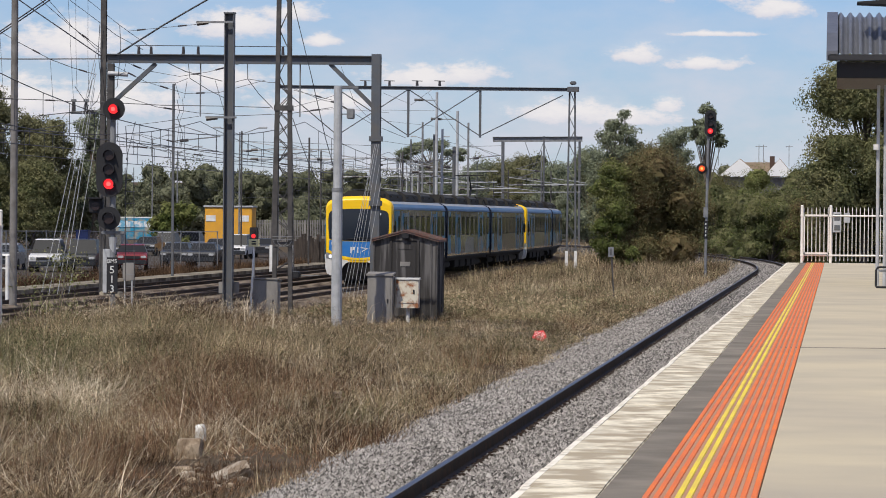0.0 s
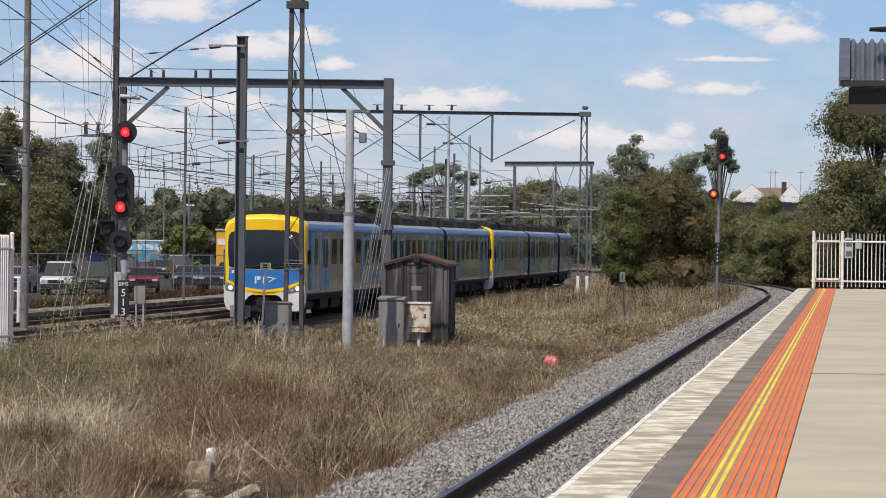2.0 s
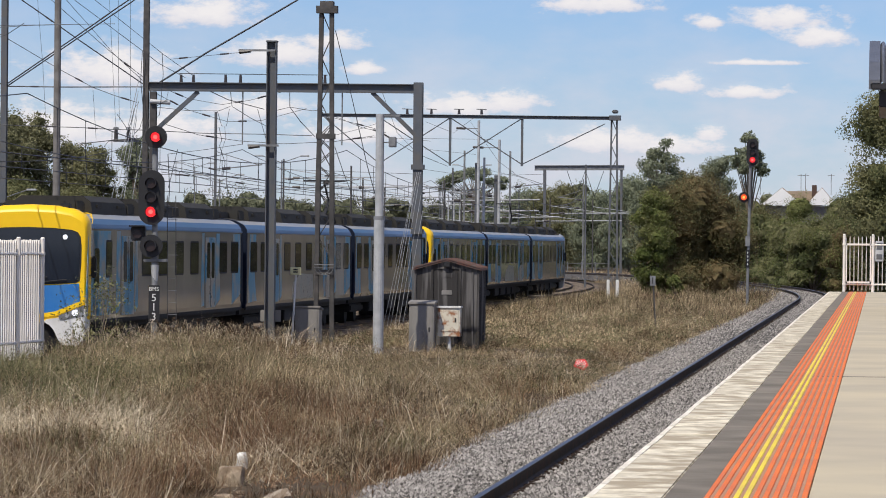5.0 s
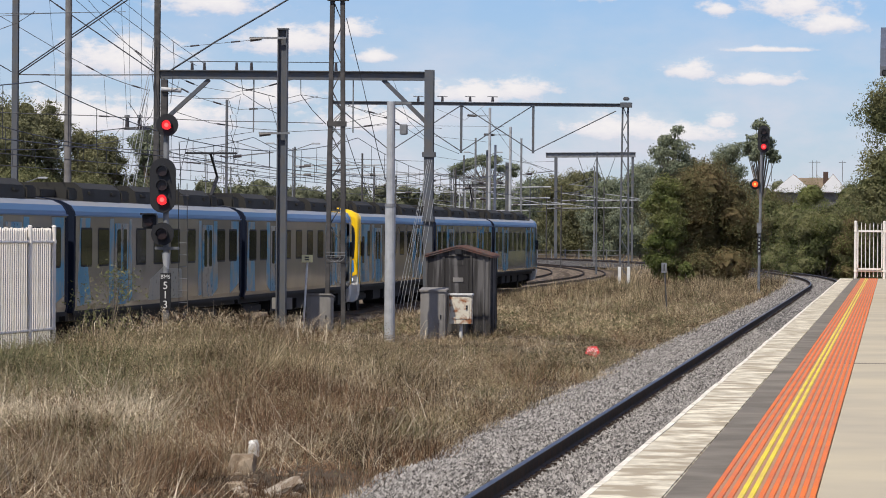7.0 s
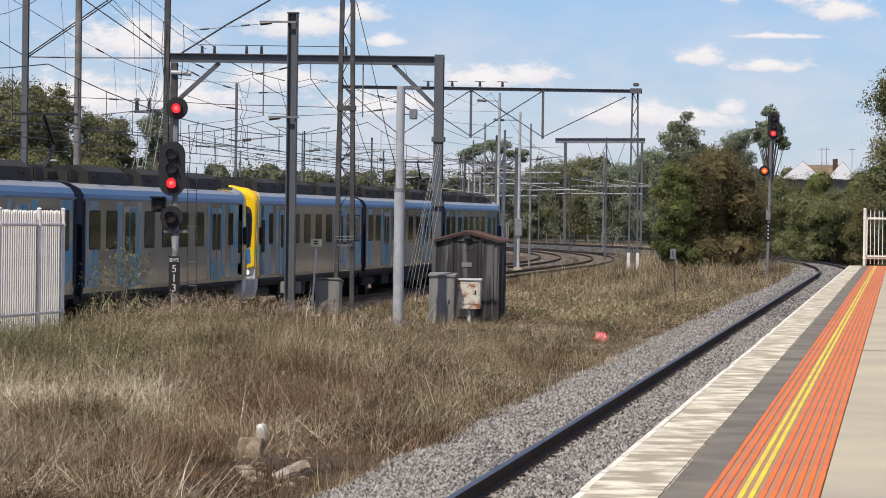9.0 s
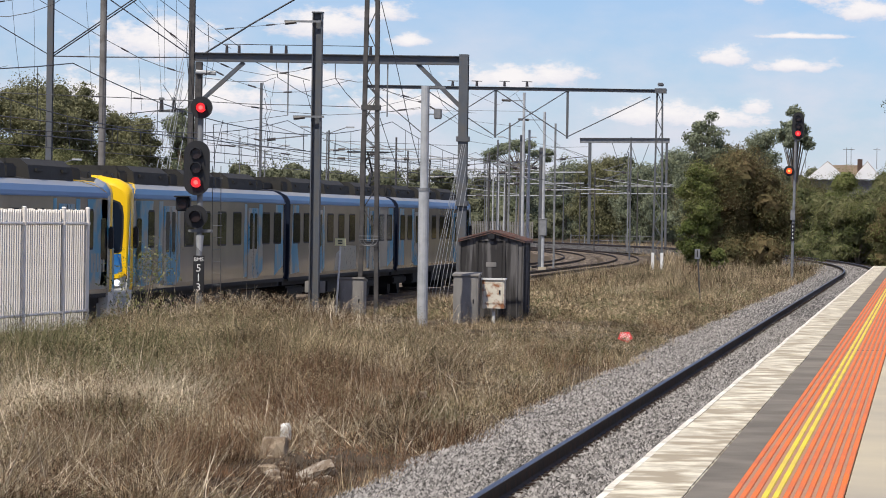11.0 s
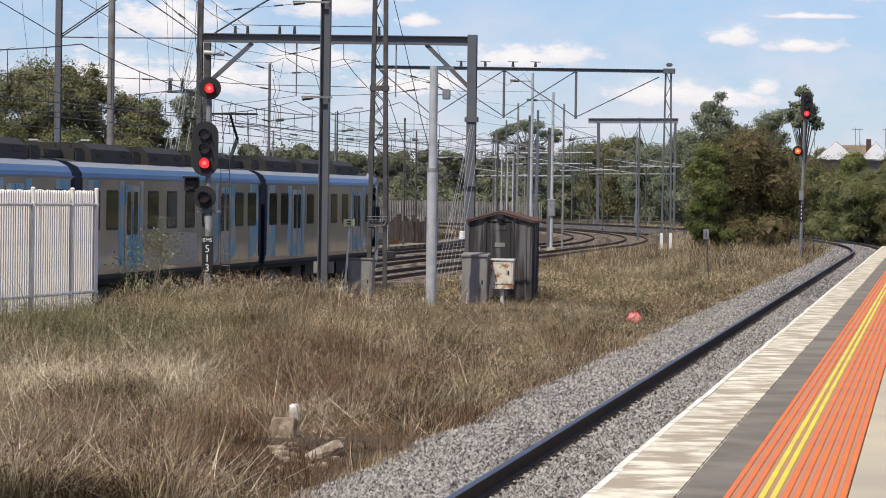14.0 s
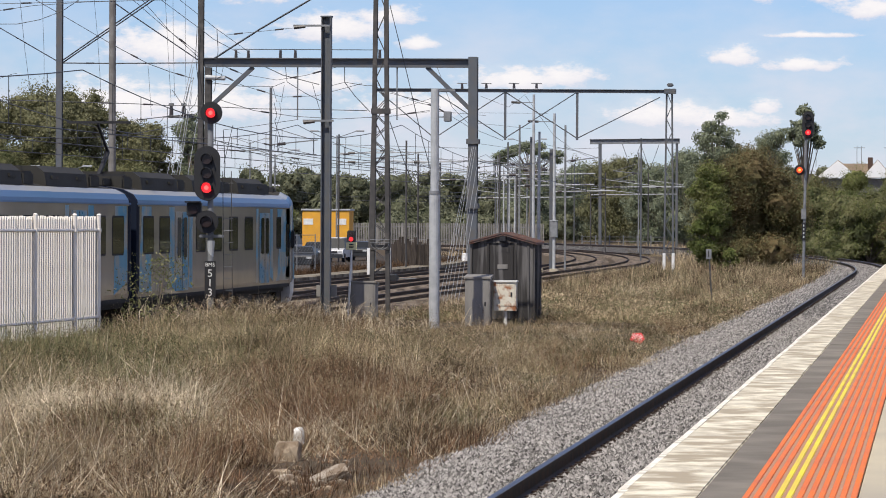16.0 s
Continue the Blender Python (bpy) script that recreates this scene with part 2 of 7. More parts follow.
M = {
    "earth": surface("earth", (0.085, 0.064, 0.045), 0.95, spec=0.05, var=0.35, scale=0.5, grain=9, bump=0.8, second=(0.085, 0.068, 0.048), amount=0.5),
    "concrete": surface("platform_concrete", (0.50, 0.437, 0.31), 0.85, spec=0.2, var=0.07, scale=0.35, grain=40, bump=0.12, second=(0.35, 0.31, 0.25), amount=0.25, sharp=0.25),
    "asphalt": surface("platform_asphalt", (0.15, 0.134, 0.112), 0.9, spec=0.08, var=0.3, scale=0.9, grain=60, bump=0.3, second=(0.225, 0.20, 0.165), amount=0.45, sharp=0.14),
    "white_edge": surface("worn_white_paint", (0.70, 0.64, 0.495), 0.75, var=0.34, scale=1.9, grain=18, bump=0.15, second=(0.36, 0.30, 0.205), amount=0.50, sharp=0.09, stretch=(1.1, 0.9, 1), piece=0.06),
    "nosing": surface("white_nosing_paint", (0.80, 0.75, 0.64), 0.7, var=0.12, scale=3, grain=24, second=(0.50, 0.45, 0.36), amount=0.3, sharp=0.1),
    "orange": surface("orange_tactile_paint", (0.80, 0.185, 0.022), 0.6, spec=0.2, var=0.08, scale=0.7, grain=30, second=(0.55, 0.14, 0.06), amount=0.2, sharp=0.25),
    "yellow_rib": surface("yellow_tactile_paint", (0.82, 0.66, 0.035), 0.6, spec=0.2, var=0.08, scale=0.7, grain=30, second=(0.6, 0.42, 0.1), amount=0.2, sharp=0.25),
    "grey_gap": surface("tactile_bed", (0.38, 0.21, 0.13), 0.85, var=0.12, scale=1.0, grain=30),
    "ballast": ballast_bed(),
    "stone_bits": surface("ballast_stones", (0.232, 0.217, 0.203), 0.9, spec=0.1, var=0.25, scale=6, grain=40, island=0.85),
    "far_ballast": surface("far_ballast", (0.205, 0.165, 0.128), 0.95, spec=0.03, var=0.6, scale=2, grain=9, bump=1.0, second=(0.07, 0.055, 0.043), amount=0.42, sharp=0.08, stretch=(1, 0.12, 1)),
    "rail_side": surface("rail_rust", (0.032, 0.024, 0.020), 0.7, spec=0.2, var=0.25, scale=2, grain=20, second=(0.06, 0.035, 0.022), amount=0.3),
    "rail_top": surface("rail_head", (0.09, 0.09, 0.098), 0.4, metal=0.6, var=0.15, scale=1, grain=15, stretch=(1, 0.1, 1)),
    "steel_dark": surface("weathered_dark_steel", (0.10, 0.11, 0.125), 0.6, metal=0.1, var=0.2, scale=1.5, grain=14, bump=0.1, second=(0.12, 0.115, 0.11), amount=0.3),
    "steel_grey": surface("galvanised_steel", (0.24, 0.245, 0.25), 0.55, metal=0.15, var=0.15, scale=2, grain=18, second=(0.15, 0.155, 0.16), amount=0.4),
    "steel_pale": surface("pale_steel", (0.46, 0.47, 0.475), 0.55, metal=0.1, var=0.12, scale=2, grain=18, second=(0.36, 0.37, 0.38), amount=0.3),
    "lattice": surface("brown_lattice_steel", (0.060, 0.057, 0.056), 0.7, metal=0.1, var=0.2, scale=2, grain=14, second=(0.10, 0.092, 0.086), amount=0.3),
    "wire": surface("wire", (0.05, 0.052, 0.06), 0.5, metal=0.3, var=0.1),
    "cream": surface("cream_fence_paint", (0.84, 0.79, 0.72), 0.5, var=0.05, scale=1.5, grain=20, second=(0.70, 0.655, 0.59), amount=0.2, sharp=0.2),
    "white": surface("white_paint", (0.75, 0.75, 0.73), 0.5, var=0.06, scale=2, grain=25, second=(0.55, 0.53, 0.5), amount=0.2, sharp=0.2),
    "black": surface("black_matt", (0.018, 0.018, 0.02), 0.6, var=0.2),
    "rubber": surface("rubber", (0.015, 0.015, 0.015), 0.8, var=0.15),
    "roof_metal": surface("grey_corrugated_roof", (0.15, 0.155, 0.17), 0.34, metal=0.3, var=0.10, scale=1.5, grain=14, second=(0.11, 0.115, 0.125), amount=0.3, sharp=0.2),
    "fascia": surface("dark_fascia", (0.03, 0.03, 0.033), 0.55, var=0.12),
    "hut": surface("weathered_hut_sheet", (0.125, 0.118, 0.115), 0.75, var=0.4, scale=1.6, grain=12, bump=0.15, second=(0.032, 0.029, 0.028), amount=0.65, sharp=0.07, stretch=(2.2, 2.2, 0.16)),
    "rust": surface("rusty_roof", (0.12, 0.09, 0.08), 0.85, var=0.3, scale=3, grain=16, second=(0.17, 0.075, 0.055), amount=0.35),
    "cab_grey": surface("grey_cabinet_paint", (0.25, 0.236, 0.218), 0.65, var=0.15, scale=1.5, grain=14, second=(0.17, 0.16, 0.15), amount=0.35, stretch=(1, 1, 0.4)),
    "box_white": surface("stained_white_box", (0.66, 0.61, 0.50), 0.6, var=0.1, scale=3, grain=16, second=(0.30, 0.12, 0.05), amount=0.22, sharp=0.08),
    "red_lamp": glowing("red_lamp", (1.0, 0.3, 0.25), 1.2),
    "red_core": glowing("red_lamp_core", (1.0, 0.022, 0.03), 1.1),
    "amber_core": glowing("amber_lamp_core", (1.0, 0.10, 0.015), 1.15),
    "head_lamp": glowing("head_lamp", (0.85, 0.90, 1.0), 0.8, (0.6, 0.6, 0.6)),
    "lens_dark": surface("dark_lens", (0.03, 0.02, 0.02), 0.25, var=0.1),
    "train_silver": surface("train_silver", (0.43, 0.385, 0.315), 0.07, metal=0.0, spec=0.8, sheen=0.02, var=0.02, scale=0.5, grain=4, second=(0.35, 0.315, 0.26), amount=0.35, sharp=0.3),
    "train_blue": surface("train_light_blue", (0.035, 0.27, 0.45), 0.3, metal=0.0, sheen=0.05, var=0.15, scale=0.8, grain=6, second=(0.33, 0.32, 0.28), amount=0.36, sharp=0.07),
    "train_band": surface("train_roof_blue", (0.06, 0.16, 0.29), 0.45, spec=0.25, sheen=0.05, var=0.08, scale=0.6, grain=5, second=(0.12, 0.20, 0.36), amount=0.35, sharp=0.2, stretch=(1, 0.2, 1)),
    "train_door": surface("train_door_worn", (0.37, 0.335, 0.28), 0.3, var=0.06, scale=0.55, grain=6, second=(0.04, 0.25, 0.42), amount=0.52, sharp=0.05),
    "train_faded": surface("train_faded_blue", (0.29, 0.305, 0.285), 0.3, var=0.1, scale=1, grain=6, second=(0.35, 0.33, 0.28), amount=0.6, sharp=0.12),
    "train_front": surface("train_front_blue", (0.02, 0.155, 0.46), 0.35, var=0.08, scale=1.0, grain=5, second=(0.06, 0.20, 0.44), amount=0.25, sharp=0.2),
    "train_yellow": surface("train_yellow", (0.88, 0.55, 0.01), 0.4, var=0.06, scale=1, grain=6),
    "cab_dark": surface("train_dark_blue", (0.03, 0.06, 0.12), 0.35, var=0.1, scale=0.8, grain=6),
    "train_roof": surface("train_roof_grey", (0.03, 0.028, 0.024), 0.8, var=0.25, scale=1.2, grain=8),
    # upper roof curve: sky light put into the colour as a pale strip
    "roof_skylit": surface("train_roof_sky_light", (0.30, 0.295, 0.28), 0.5, var=0.08, scale=0.6, grain=5, second=(0.22, 0.26, 0.34), amount=0.3, sharp=0.2, stretch=(1, 0.2, 1)),
    "train_white": surface("train_skirt_white", (0.70, 0.70, 0.68), 0.45, var=0.08, second=(0.5, 0.48, 0.45), amount=0.25, sharp=0.2),
    "train_window": glass_like("train_window", (0.022, 0.024, 0.024), 0.07),
    "windscreen": glass_like("windscreen", (0.010, 0.016, 0.028), 0.05),
    "under": surface("underframe", (0.013, 0.012, 0.012), 0.8, var=0.3),
    "gangway": surface("gangway", (0.010, 0.015, 0.030), 0.75, spec=0.1, var=0.2),
    "bark": surface("bark", (0.16, 0.13, 0.10), 0.9, var=0.3, scale=1.5, grain=12, stretch=(1, 1, 0.3)),
    "gum": leafy("gum_leaves", (0.140, 0.142, 0.074), (0.261, 0.253, 0.145)),
    "gum_dark": leafy("dark_leaves", (0.115, 0.130, 0.061), (0.236, 0.228, 0.117), 0.16),
    "gum_far": leafy("far_leaves", (0.146, 0.173, 0.112), (0.285, 0.308, 0.208), 0.15),
    "woods": leafy("wood_leaves", (0.115, 0.126, 0.077), (0.230, 0.236, 0.154), 0.12),
    "car_glass": surface("car_glass", (0.02, 0.021, 0.022), 0.35, spec=0.25, var=0.1),
    "green": leafy("green_leaves", (0.120, 0.150, 0.048), (0.228, 0.234, 0.094), 0.16),
    "bush": leafy("brown_bush_leaves", (0.123, 0.113, 0.054), (0.196, 0.150, 0.080), 0.14),
    "grass": leafy("dry_grass", (0.11, 0.08, 0.046), (0.53, 0.42, 0.265), 0.7, 0.12),
    "grass_brown": leafy("brown_grass", (0.026, 0.0165, 0.0105), (0.135, 0.085, 0.052), 0.7, 0.12),
    "grass_green": leafy("olive_grass", (0.055, 0.055, 0.028), (0.215, 0.20, 0.105), 0.65, 0.12),
    "grass_red": leafy("red_brown_stems", (0.06, 0.034, 0.021), (0.28, 0.165, 0.096), 0.65, 0.12),
    "straw": leafy("pale_straw", (0.46, 0.37, 0.245), (0.78, 0.67, 0.50), 0.25, 0.1),
    "weed_tan": leafy("tan_weed", (0.14, 0.105, 0.066), (0.38, 0.30, 0.195), 0.45, 0.15),
    "weed_brown": leafy("brown_weed", (0.066, 0.041, 0.026), (0.26, 0.165, 0.10), 0.5, 0.12),
    "weed_olive": leafy("olive_weed", (0.075, 0.073, 0.036), (0.25, 0.225, 0.12), 0.45, 0.15),
    "weed": leafy("green_weed", (0.14, 0.145, 0.07), (0.27, 0.255, 0.14), 0.4, 0.2),
    "seed": leafy("dark_seed_heads", (0.07, 0.043, 0.028), (0.20, 0.135, 0.085), 0.5, 0.1),
    "old_concrete": surface("old_concrete_pole", (0.20, 0.19, 0.18), 0.8, var=0.15, scale=2, grain=14, second=(0.14, 0.13, 0.12), amount=0.35),
    "sky_blue": surface("graffiti_blue", (0.16, 0.42, 0.62), 0.5, var=0.2, scale=1.5, grain=6, second=(0.7, 0.72, 0.74), amount=0.5, sharp=0.06),
    "red_hot": glowing("red_lamp_heart", (1.0, 0.16, 0.14), 1.3),
    "amber_hot": glowing("amber_lamp_heart", (1.0, 0.55, 0.12), 1.3),
    "old_planks": surface("dark_weathered_planks", (0.035, 0.027, 0.022), 0.9, var=0.4, scale=2, grain=16, stretch=(2, 2, 0.3), second=(0.07, 0.055, 0.045), amount=0.4, piece=0.4),
    "pale_rubble": surface("pale_rubble", (0.40, 0.35, 0.28), 0.9, var=0.25, scale=5, grain=22, bump=0.7, second=(0.20, 0.15, 0.105), amount=0.5, sharp=0.08),
    "chalk": surface("pale_stone", (0.72, 0.70, 0.65), 0.85, var=0.15, scale=4, grain=20, bump=0.5, second=(0.4, 0.36, 0.3), amount=0.3),
    "rubble": surface("broken_concrete", (0.20, 0.145, 0.095), 0.9, var=0.25, scale=4, grain=20, bump=0.7, second=(0.34, 0.27, 0.19), amount=0.45),
    "red_plastic": surface("red_plastic", (0.75, 0.04, 0.04), 0.5, var=0.1),
    "orange_shed": surface("orange_shed", (0.72, 0.36, 0.03), 0.55, var=0.07, second=(0.6, 0.3, 0.05), amount=0.25, sharp=0.2),
    "roof_white": surface("pale_house_wall", (0.80, 0.80, 0.79), 0.6, var=0.05),
    "tile_roof": surface("brown_tile_roof", (0.32, 0.25, 0.18), 0.8, var=0.2, scale=2),
    "brick": surface("chimney_brick", (0.08, 0.05, 0.04), 0.9, var=0.2),
    "carpark": surface("car_park_asphalt", (0.065, 0.055, 0.046), 0.9, spec=0.08, var=0.2, scale=0.4, grain=8),
    "path_pale": surface("pale_walkway", (0.27, 0.24, 0.185), 0.9, spec=0.05, var=0.25, scale=0.6, grain=8, second=(0.11, 0.092, 0.07), amount=0.5, sharp=0.1),
    "car_white": surface("white_car_paint", (0.55, 0.55, 0.55), 0.4, var=0.03),
    "car_dark": surface("dark_car_paint", (0.03, 0.032, 0.036), 0.3, var=0.05),
    "car_red": surface("red_car_paint", (0.16, 0.015, 0.02), 0.3, var=0.05),
    "car_silver": surface("silver_car_paint", (0.35, 0.36, 0.37), 0.3, metal=0.4, var=0.05),
    "bin_blue": surface("blue_bin", (0.012, 0.022, 0.085), 0.5, var=0.08),
    "mesh_wire": surface("chain_wire", (0.25, 0.26, 0.27), 0.5, metal=0.5, var=0.1),
    "sign_yellow": surface("pale_yellow_sign", (0.75, 0.70, 0.40), 0.5, var=0.04),
    "insulator": surface("insulator", (0.05, 0.043, 0.042), 0.3, var=0.1),
}


# ---- building helpers ----
def mesh_of(bm, name, mats):
    me = bpy.data.meshes.new(name)
    bm.to_mesh(me)
    bm.free()
    for m in mats if isinstance(mats, (list, tuple)) else [mats]:
        me.materials.append(m)
    return me


def part(name, bm, material, parent, label="", at=None):
    """Links a bmesh (or a ready mesh) as one part under a thing or a part."""
    me = bm if isinstance(bm, bpy.types.Mesh) else mesh_of(bm, name, material)
    ob = new(name, me)
    ob.parent = parent
    if at is not None:
        ob.matrix_basis = at
    if label:
        ob["label"] = label
    return ob


def thing(name, label, category, m=None, group="", kind=""):
    ob = new(name)
    ob.empty_display_size = 0.2
    if m is not None:
        ob.matrix_basis = m
    return tagged(ob, label, category, group, kind)


def box(x0, y0, z0, x1, y1, z1, bevel=0.0, bm=None):
    own = bm is None
    b = bmesh.new()
    bmesh.ops.create_cube(b, size=1.0, matrix=Matrix.Translation(((x0 + x1) / 2, (y0 + y1) / 2, (z0 + z1) / 2)) @ Matrix.Diagonal((x1 - x0, y1 - y0, z1 - z0, 1)))
    if bevel:
        bmesh.ops.bevel(b, geom=b.edges[:], offset=bevel, segments=2, affect="EDGES")
    if own:
        return b
    join(bm, b)
    return bm


def join(bm, other, m=None):
    if m is not None:
        other.transform(m)
    me = bpy.data.meshes.new("tmp")
    other.to_mesh(me)
    other.free()
    bm.from_mesh(me)
    bpy.data.meshes.remove(me)
    return bm


def rod(p, q, r0, r1=None, seg=8, bm=None, caps=True):
    """A round bar from p to q."""
    p, q = Vector(p), Vector(q)
    b = bmesh.new() if bm is None else bm
    r1 = r0 if r1 is None else r1
    d = q - p
    m = Matrix.Translation((p + q) / 2) @ d.to_track_quat("Z", "Y").to_matrix().to_4x4()
    bmesh.ops.create_cone(b, cap_ends=caps, segments=seg, radius1=r0, radius2=r1, depth=d.length, matrix=m)
    return b


def beam(p, q, w, h=None, bm=None):
    """A square bar from p to q."""
    p, q = Vector(p), Vector(q)
    h = h or w
    b = bmesh.new() if bm is None else bm
    d = q - p
    m = Matrix.Translation((p + q) / 2) @ d.to_track_quat("Z", "Y").to_matrix().to_4x4() @ Matrix.Diagonal((w, h, d.length, 1))
    bmesh.ops.create_cube(b, size=1.0, matrix=m)
    return b


def h_section(p, q, width, depth, flange, web, side=(0, 1, 0), bm=None):
    """A rolled H bar from p to q; its flanges face along side."""
    p, q = Vector(p), Vector(q)
    z = (q - p).normalized()
    y = Vector(side)
    y = (y - z * y.dot(z)).normalized()
    x = y.cross(z)
    b = bmesh.new() if bm is None else bm
    w, d, f, t = width / 2, depth / 2, flange, web / 2
    prof = [(-w, -d), (w, -d), (w, -d + f), (t, -d + f), (t, d - f), (w, d - f), (w, d), (-w, d), (-w, d - f), (-t, d - f), (-t, -d + f), (-w, -d + f)]
    rings = [[b.verts.new(o + x * u + y * v) for u, v in prof] for o in (p, q)]
    n = len(prof)
    for i in range(n):
        b.faces.new((rings[0][i], rings[0][(i + 1) % n], rings[1][(i + 1) % n], rings[1][i]))
    b.faces.new(rings[0][::-1])
    b.faces.new(rings[1])
    return b


def loft(rings, close=True, caps=True, mats=None, bm=None):
    """Skin over rings of points. mats: material index of each band."""
    b = bmesh.new() if bm is None else bm
    vs = [[b.verts.new(p) for p in r] for r in rings]
    n = len(rings[0])
    for k in range(len(vs) - 1):
        for i in range(n if close else n - 1):
            f = b.faces.new((vs[k][i], vs[k][(i + 1) % n], vs[k + 1][(i + 1) % n], vs[k + 1][i]))
            if mats:
                f.material_index = mats(k, i)
    if caps:
        b.faces.new(vs[0][::-1])
        b.faces.new(vs[-1])
    return b


def plate(outline, y0, y1, bm=None):
    """A flat shape in x and z, thick from y0 to y1."""
    b = bmesh.new() if bm is None else bm
    return loft([[(x, y0, z) for x, z in outline], [(x, y1, z) for x, z in outline]], bm=b)


def disc(r, y0, y1, seg=20, cx=0.0, cz=0.0):
    return plate([(cx + r * math.cos(2 * math.pi * i / seg), cz + r * math.sin(2 * math.pi * i / seg)) for i in range(seg)], y0, y1)


def arrays(name, verts, faces, material):
    """A mesh from arrays, all faces of one size."""
    verts, faces = np.asarray(verts, np.float32), np.asarray(faces, np.int32)
    k = faces.shape[1]
    me = bpy.data.meshes.new(name)
    me.vertices.add(len(verts))
    me.vertices.foreach_set("co", verts.ravel())
    me.loops.add(faces.size)
    me.loops.foreach_set("vertex_index", faces.ravel())
    me.polygons.add(len(faces))
    me.polygons.foreach_set("loop_start", np.arange(0, faces.size, k, dtype=np.int32))
    me.polygons.foreach_set("loop_total", np.full(len(faces), k, np.int32))
    me.update(calc_edges=True)
    me.materials.append(material)
    return me


def words(text, size, material, parent, m, name="lettering", extrude=0.004, align="CENTER"):
    cu = bpy.data.curves.new(name, "FONT")
    cu.body, cu.size, cu.extrude, cu.align_x, cu.align_y = text, size, extrude, align, "CENTER"
    tmp = bpy.data.objects.new(name, cu)
    scene.collection.objects.link(tmp)
    me = bpy.data.meshes.new_from_object(tmp.evaluated_get(bpy.context.evaluated_depsgraph_get()))
    bpy.data.objects.remove(tmp)
    bpy.data.curves.remove(cu)
    me.materials.clear()
    me.materials.append(material)
    ob = new(name, me)
    ob.parent = parent
    ob.matrix_basis = m
    return ob


# ---- the lie of the land ----
FAR_Z = -0.45                       # rail tops of the main lines


def smooth(a, b, v):
    u = min(1.0, max(0.0, (v - a) / (b - a)))
    return u * u * (3 - 2 * u)


def near_line(s, off=0.0):
    """The platform's track: straight, then bending left. Returns a place and a heading."""
    return bend(s, -3.21, 186.0, 650.0, off)


def bend(s, x0, yc, r, off=0.0):
    if s <= yc:
        return x0 + off, s, 0.0
    a = (s - yc) / r
    rr = r + off
    return x0 - r + rr * math.cos(a), yc + rr * math.sin(a), a


def far_line(s, off=0.0):
    return bend(s, -21.2, 246.0, 560.0, off)


def ground_z(x, y):
    cx = near_line(y)[0]
    f = far_line(y)[0]
    d = x - cx
    z = -0.42
    if x > cx - 1.5:
        z = -0.45
    # towards the main lines the ground falls
    z -= 0.3 * smooth(f + 6.0, f + 2.6, x)
    z += 0.68 * math.exp(-((x + 16.6) / 2.6) ** 2 - ((y - 85) / 11.0) ** 2)
    z += 0.22 * math.exp(-((x + 11) / 3.5) ** 2 - ((y - 66) / 14.0) ** 2)
    z += 0.44 * math.exp(-((x + 17.4) / 2.8) ** 2 - ((y - 67) / 11.0) ** 2)
    if d < -2.4 and x > f + 2.5:
        z += 0.10 * noise.noise((x * 0.25, y * 0.12, 0)) + 0.05 * noise.noise((x * 0.9, y * 0.6, 3))
    if x < f - 12:
        z += 0.05
    if y > 600:
        z += (y - 600) * 0.012
    return z


def grid_mesh(name, xs, ys, fz, material):
    v = [(x, y, fz(x, y)) for y in ys for x in xs]
    n = len(xs)
    f = [(j * n + i, j * n + i + 1, (j + 1) * n + i + 1, (j + 1) * n + i) for j in range(len(ys) - 1) for i in range(n - 1)]
    me = arrays(name, v, f, material)
    me.polygons.foreach_set("use_smooth", np.ones(len(f), bool))
    return me


xs = [-3000, -1200, -500, -250, -150, -100, -70, -50, -40, -34, -30, -27] + list(np.arange(-25, -4.0, 0.5)) + [-3, 0, 3, 8, 20, 50, 100, 250, 600, 1500, 3000]
ys = [-1500, -500, -150, -60, -20, 0, 15, 25] + list(np.arange(30, 150, 1.5)) + list(range(150, 260, 6)) + [270, 300, 340, 380, 420, 470, 520, 600, 800, 1200, 2000, 3500]
tagged(new("ground", grid_mesh("ground", xs, ys, ground_z, M["earth"])), "dry brown earth under the grass", "ground", kind="structure")


# ---- platform ----
PX = -1.67          # edge of the platform
PZ = 1.10
PEND = 128.6
platform = thing("platform", "long beige concrete station platform with a painted edge", "platform", kind="structure")
b = box(PX + 0.10, -25, -0.6, PX + 0.16, PEND, PZ - 0.14)
part("platform_wall", b, M["asphalt"], platform, "dark platform face wall")
b = box(PX + 0.16, -25, -0.6, 14, PEND, PZ - 0.06)
part("platform_core", b, M["concrete"], platform)
# edge slabs, painted white along the brink
slab = mesh_of(box(PX, 0, PZ - 0.14, PX + 0.44, 2.985, PZ, 0.008), "edge_slab", M["white_edge"])
y = -25.0
while y < PEND - 1:
    part("edge_slab", slab, None, platform, at=pose(random.uniform(-0.006, 0.006), y, random.uniform(-0.003, 0.003)))
    y += 3.0
y = -25.0
nose_m = mesh_of(box(PX - 0.012, 0, PZ - 0.05, PX + 0.045, 1.49, PZ + 0.004, 0.008), "nosing", M["nosing"])
while y < PEND - 1:
    part("nosing", nose_m, None, platform, at=pose(random.uniform(-0.008, 0.006), y, 0.0))
    y += 1.5
b = box(PX + 0.444, -25, PZ - 0.06, -0.995, PEND, PZ - 0.002)
part("asphalt_strip", b, M["asphalt"], platform, "dark grey asphalt strip")
b = box(-0.995, -25, PZ - 0.06, -0.397, PEND, PZ)
part("tactile_bed", b, M["grey_gap"], platform)
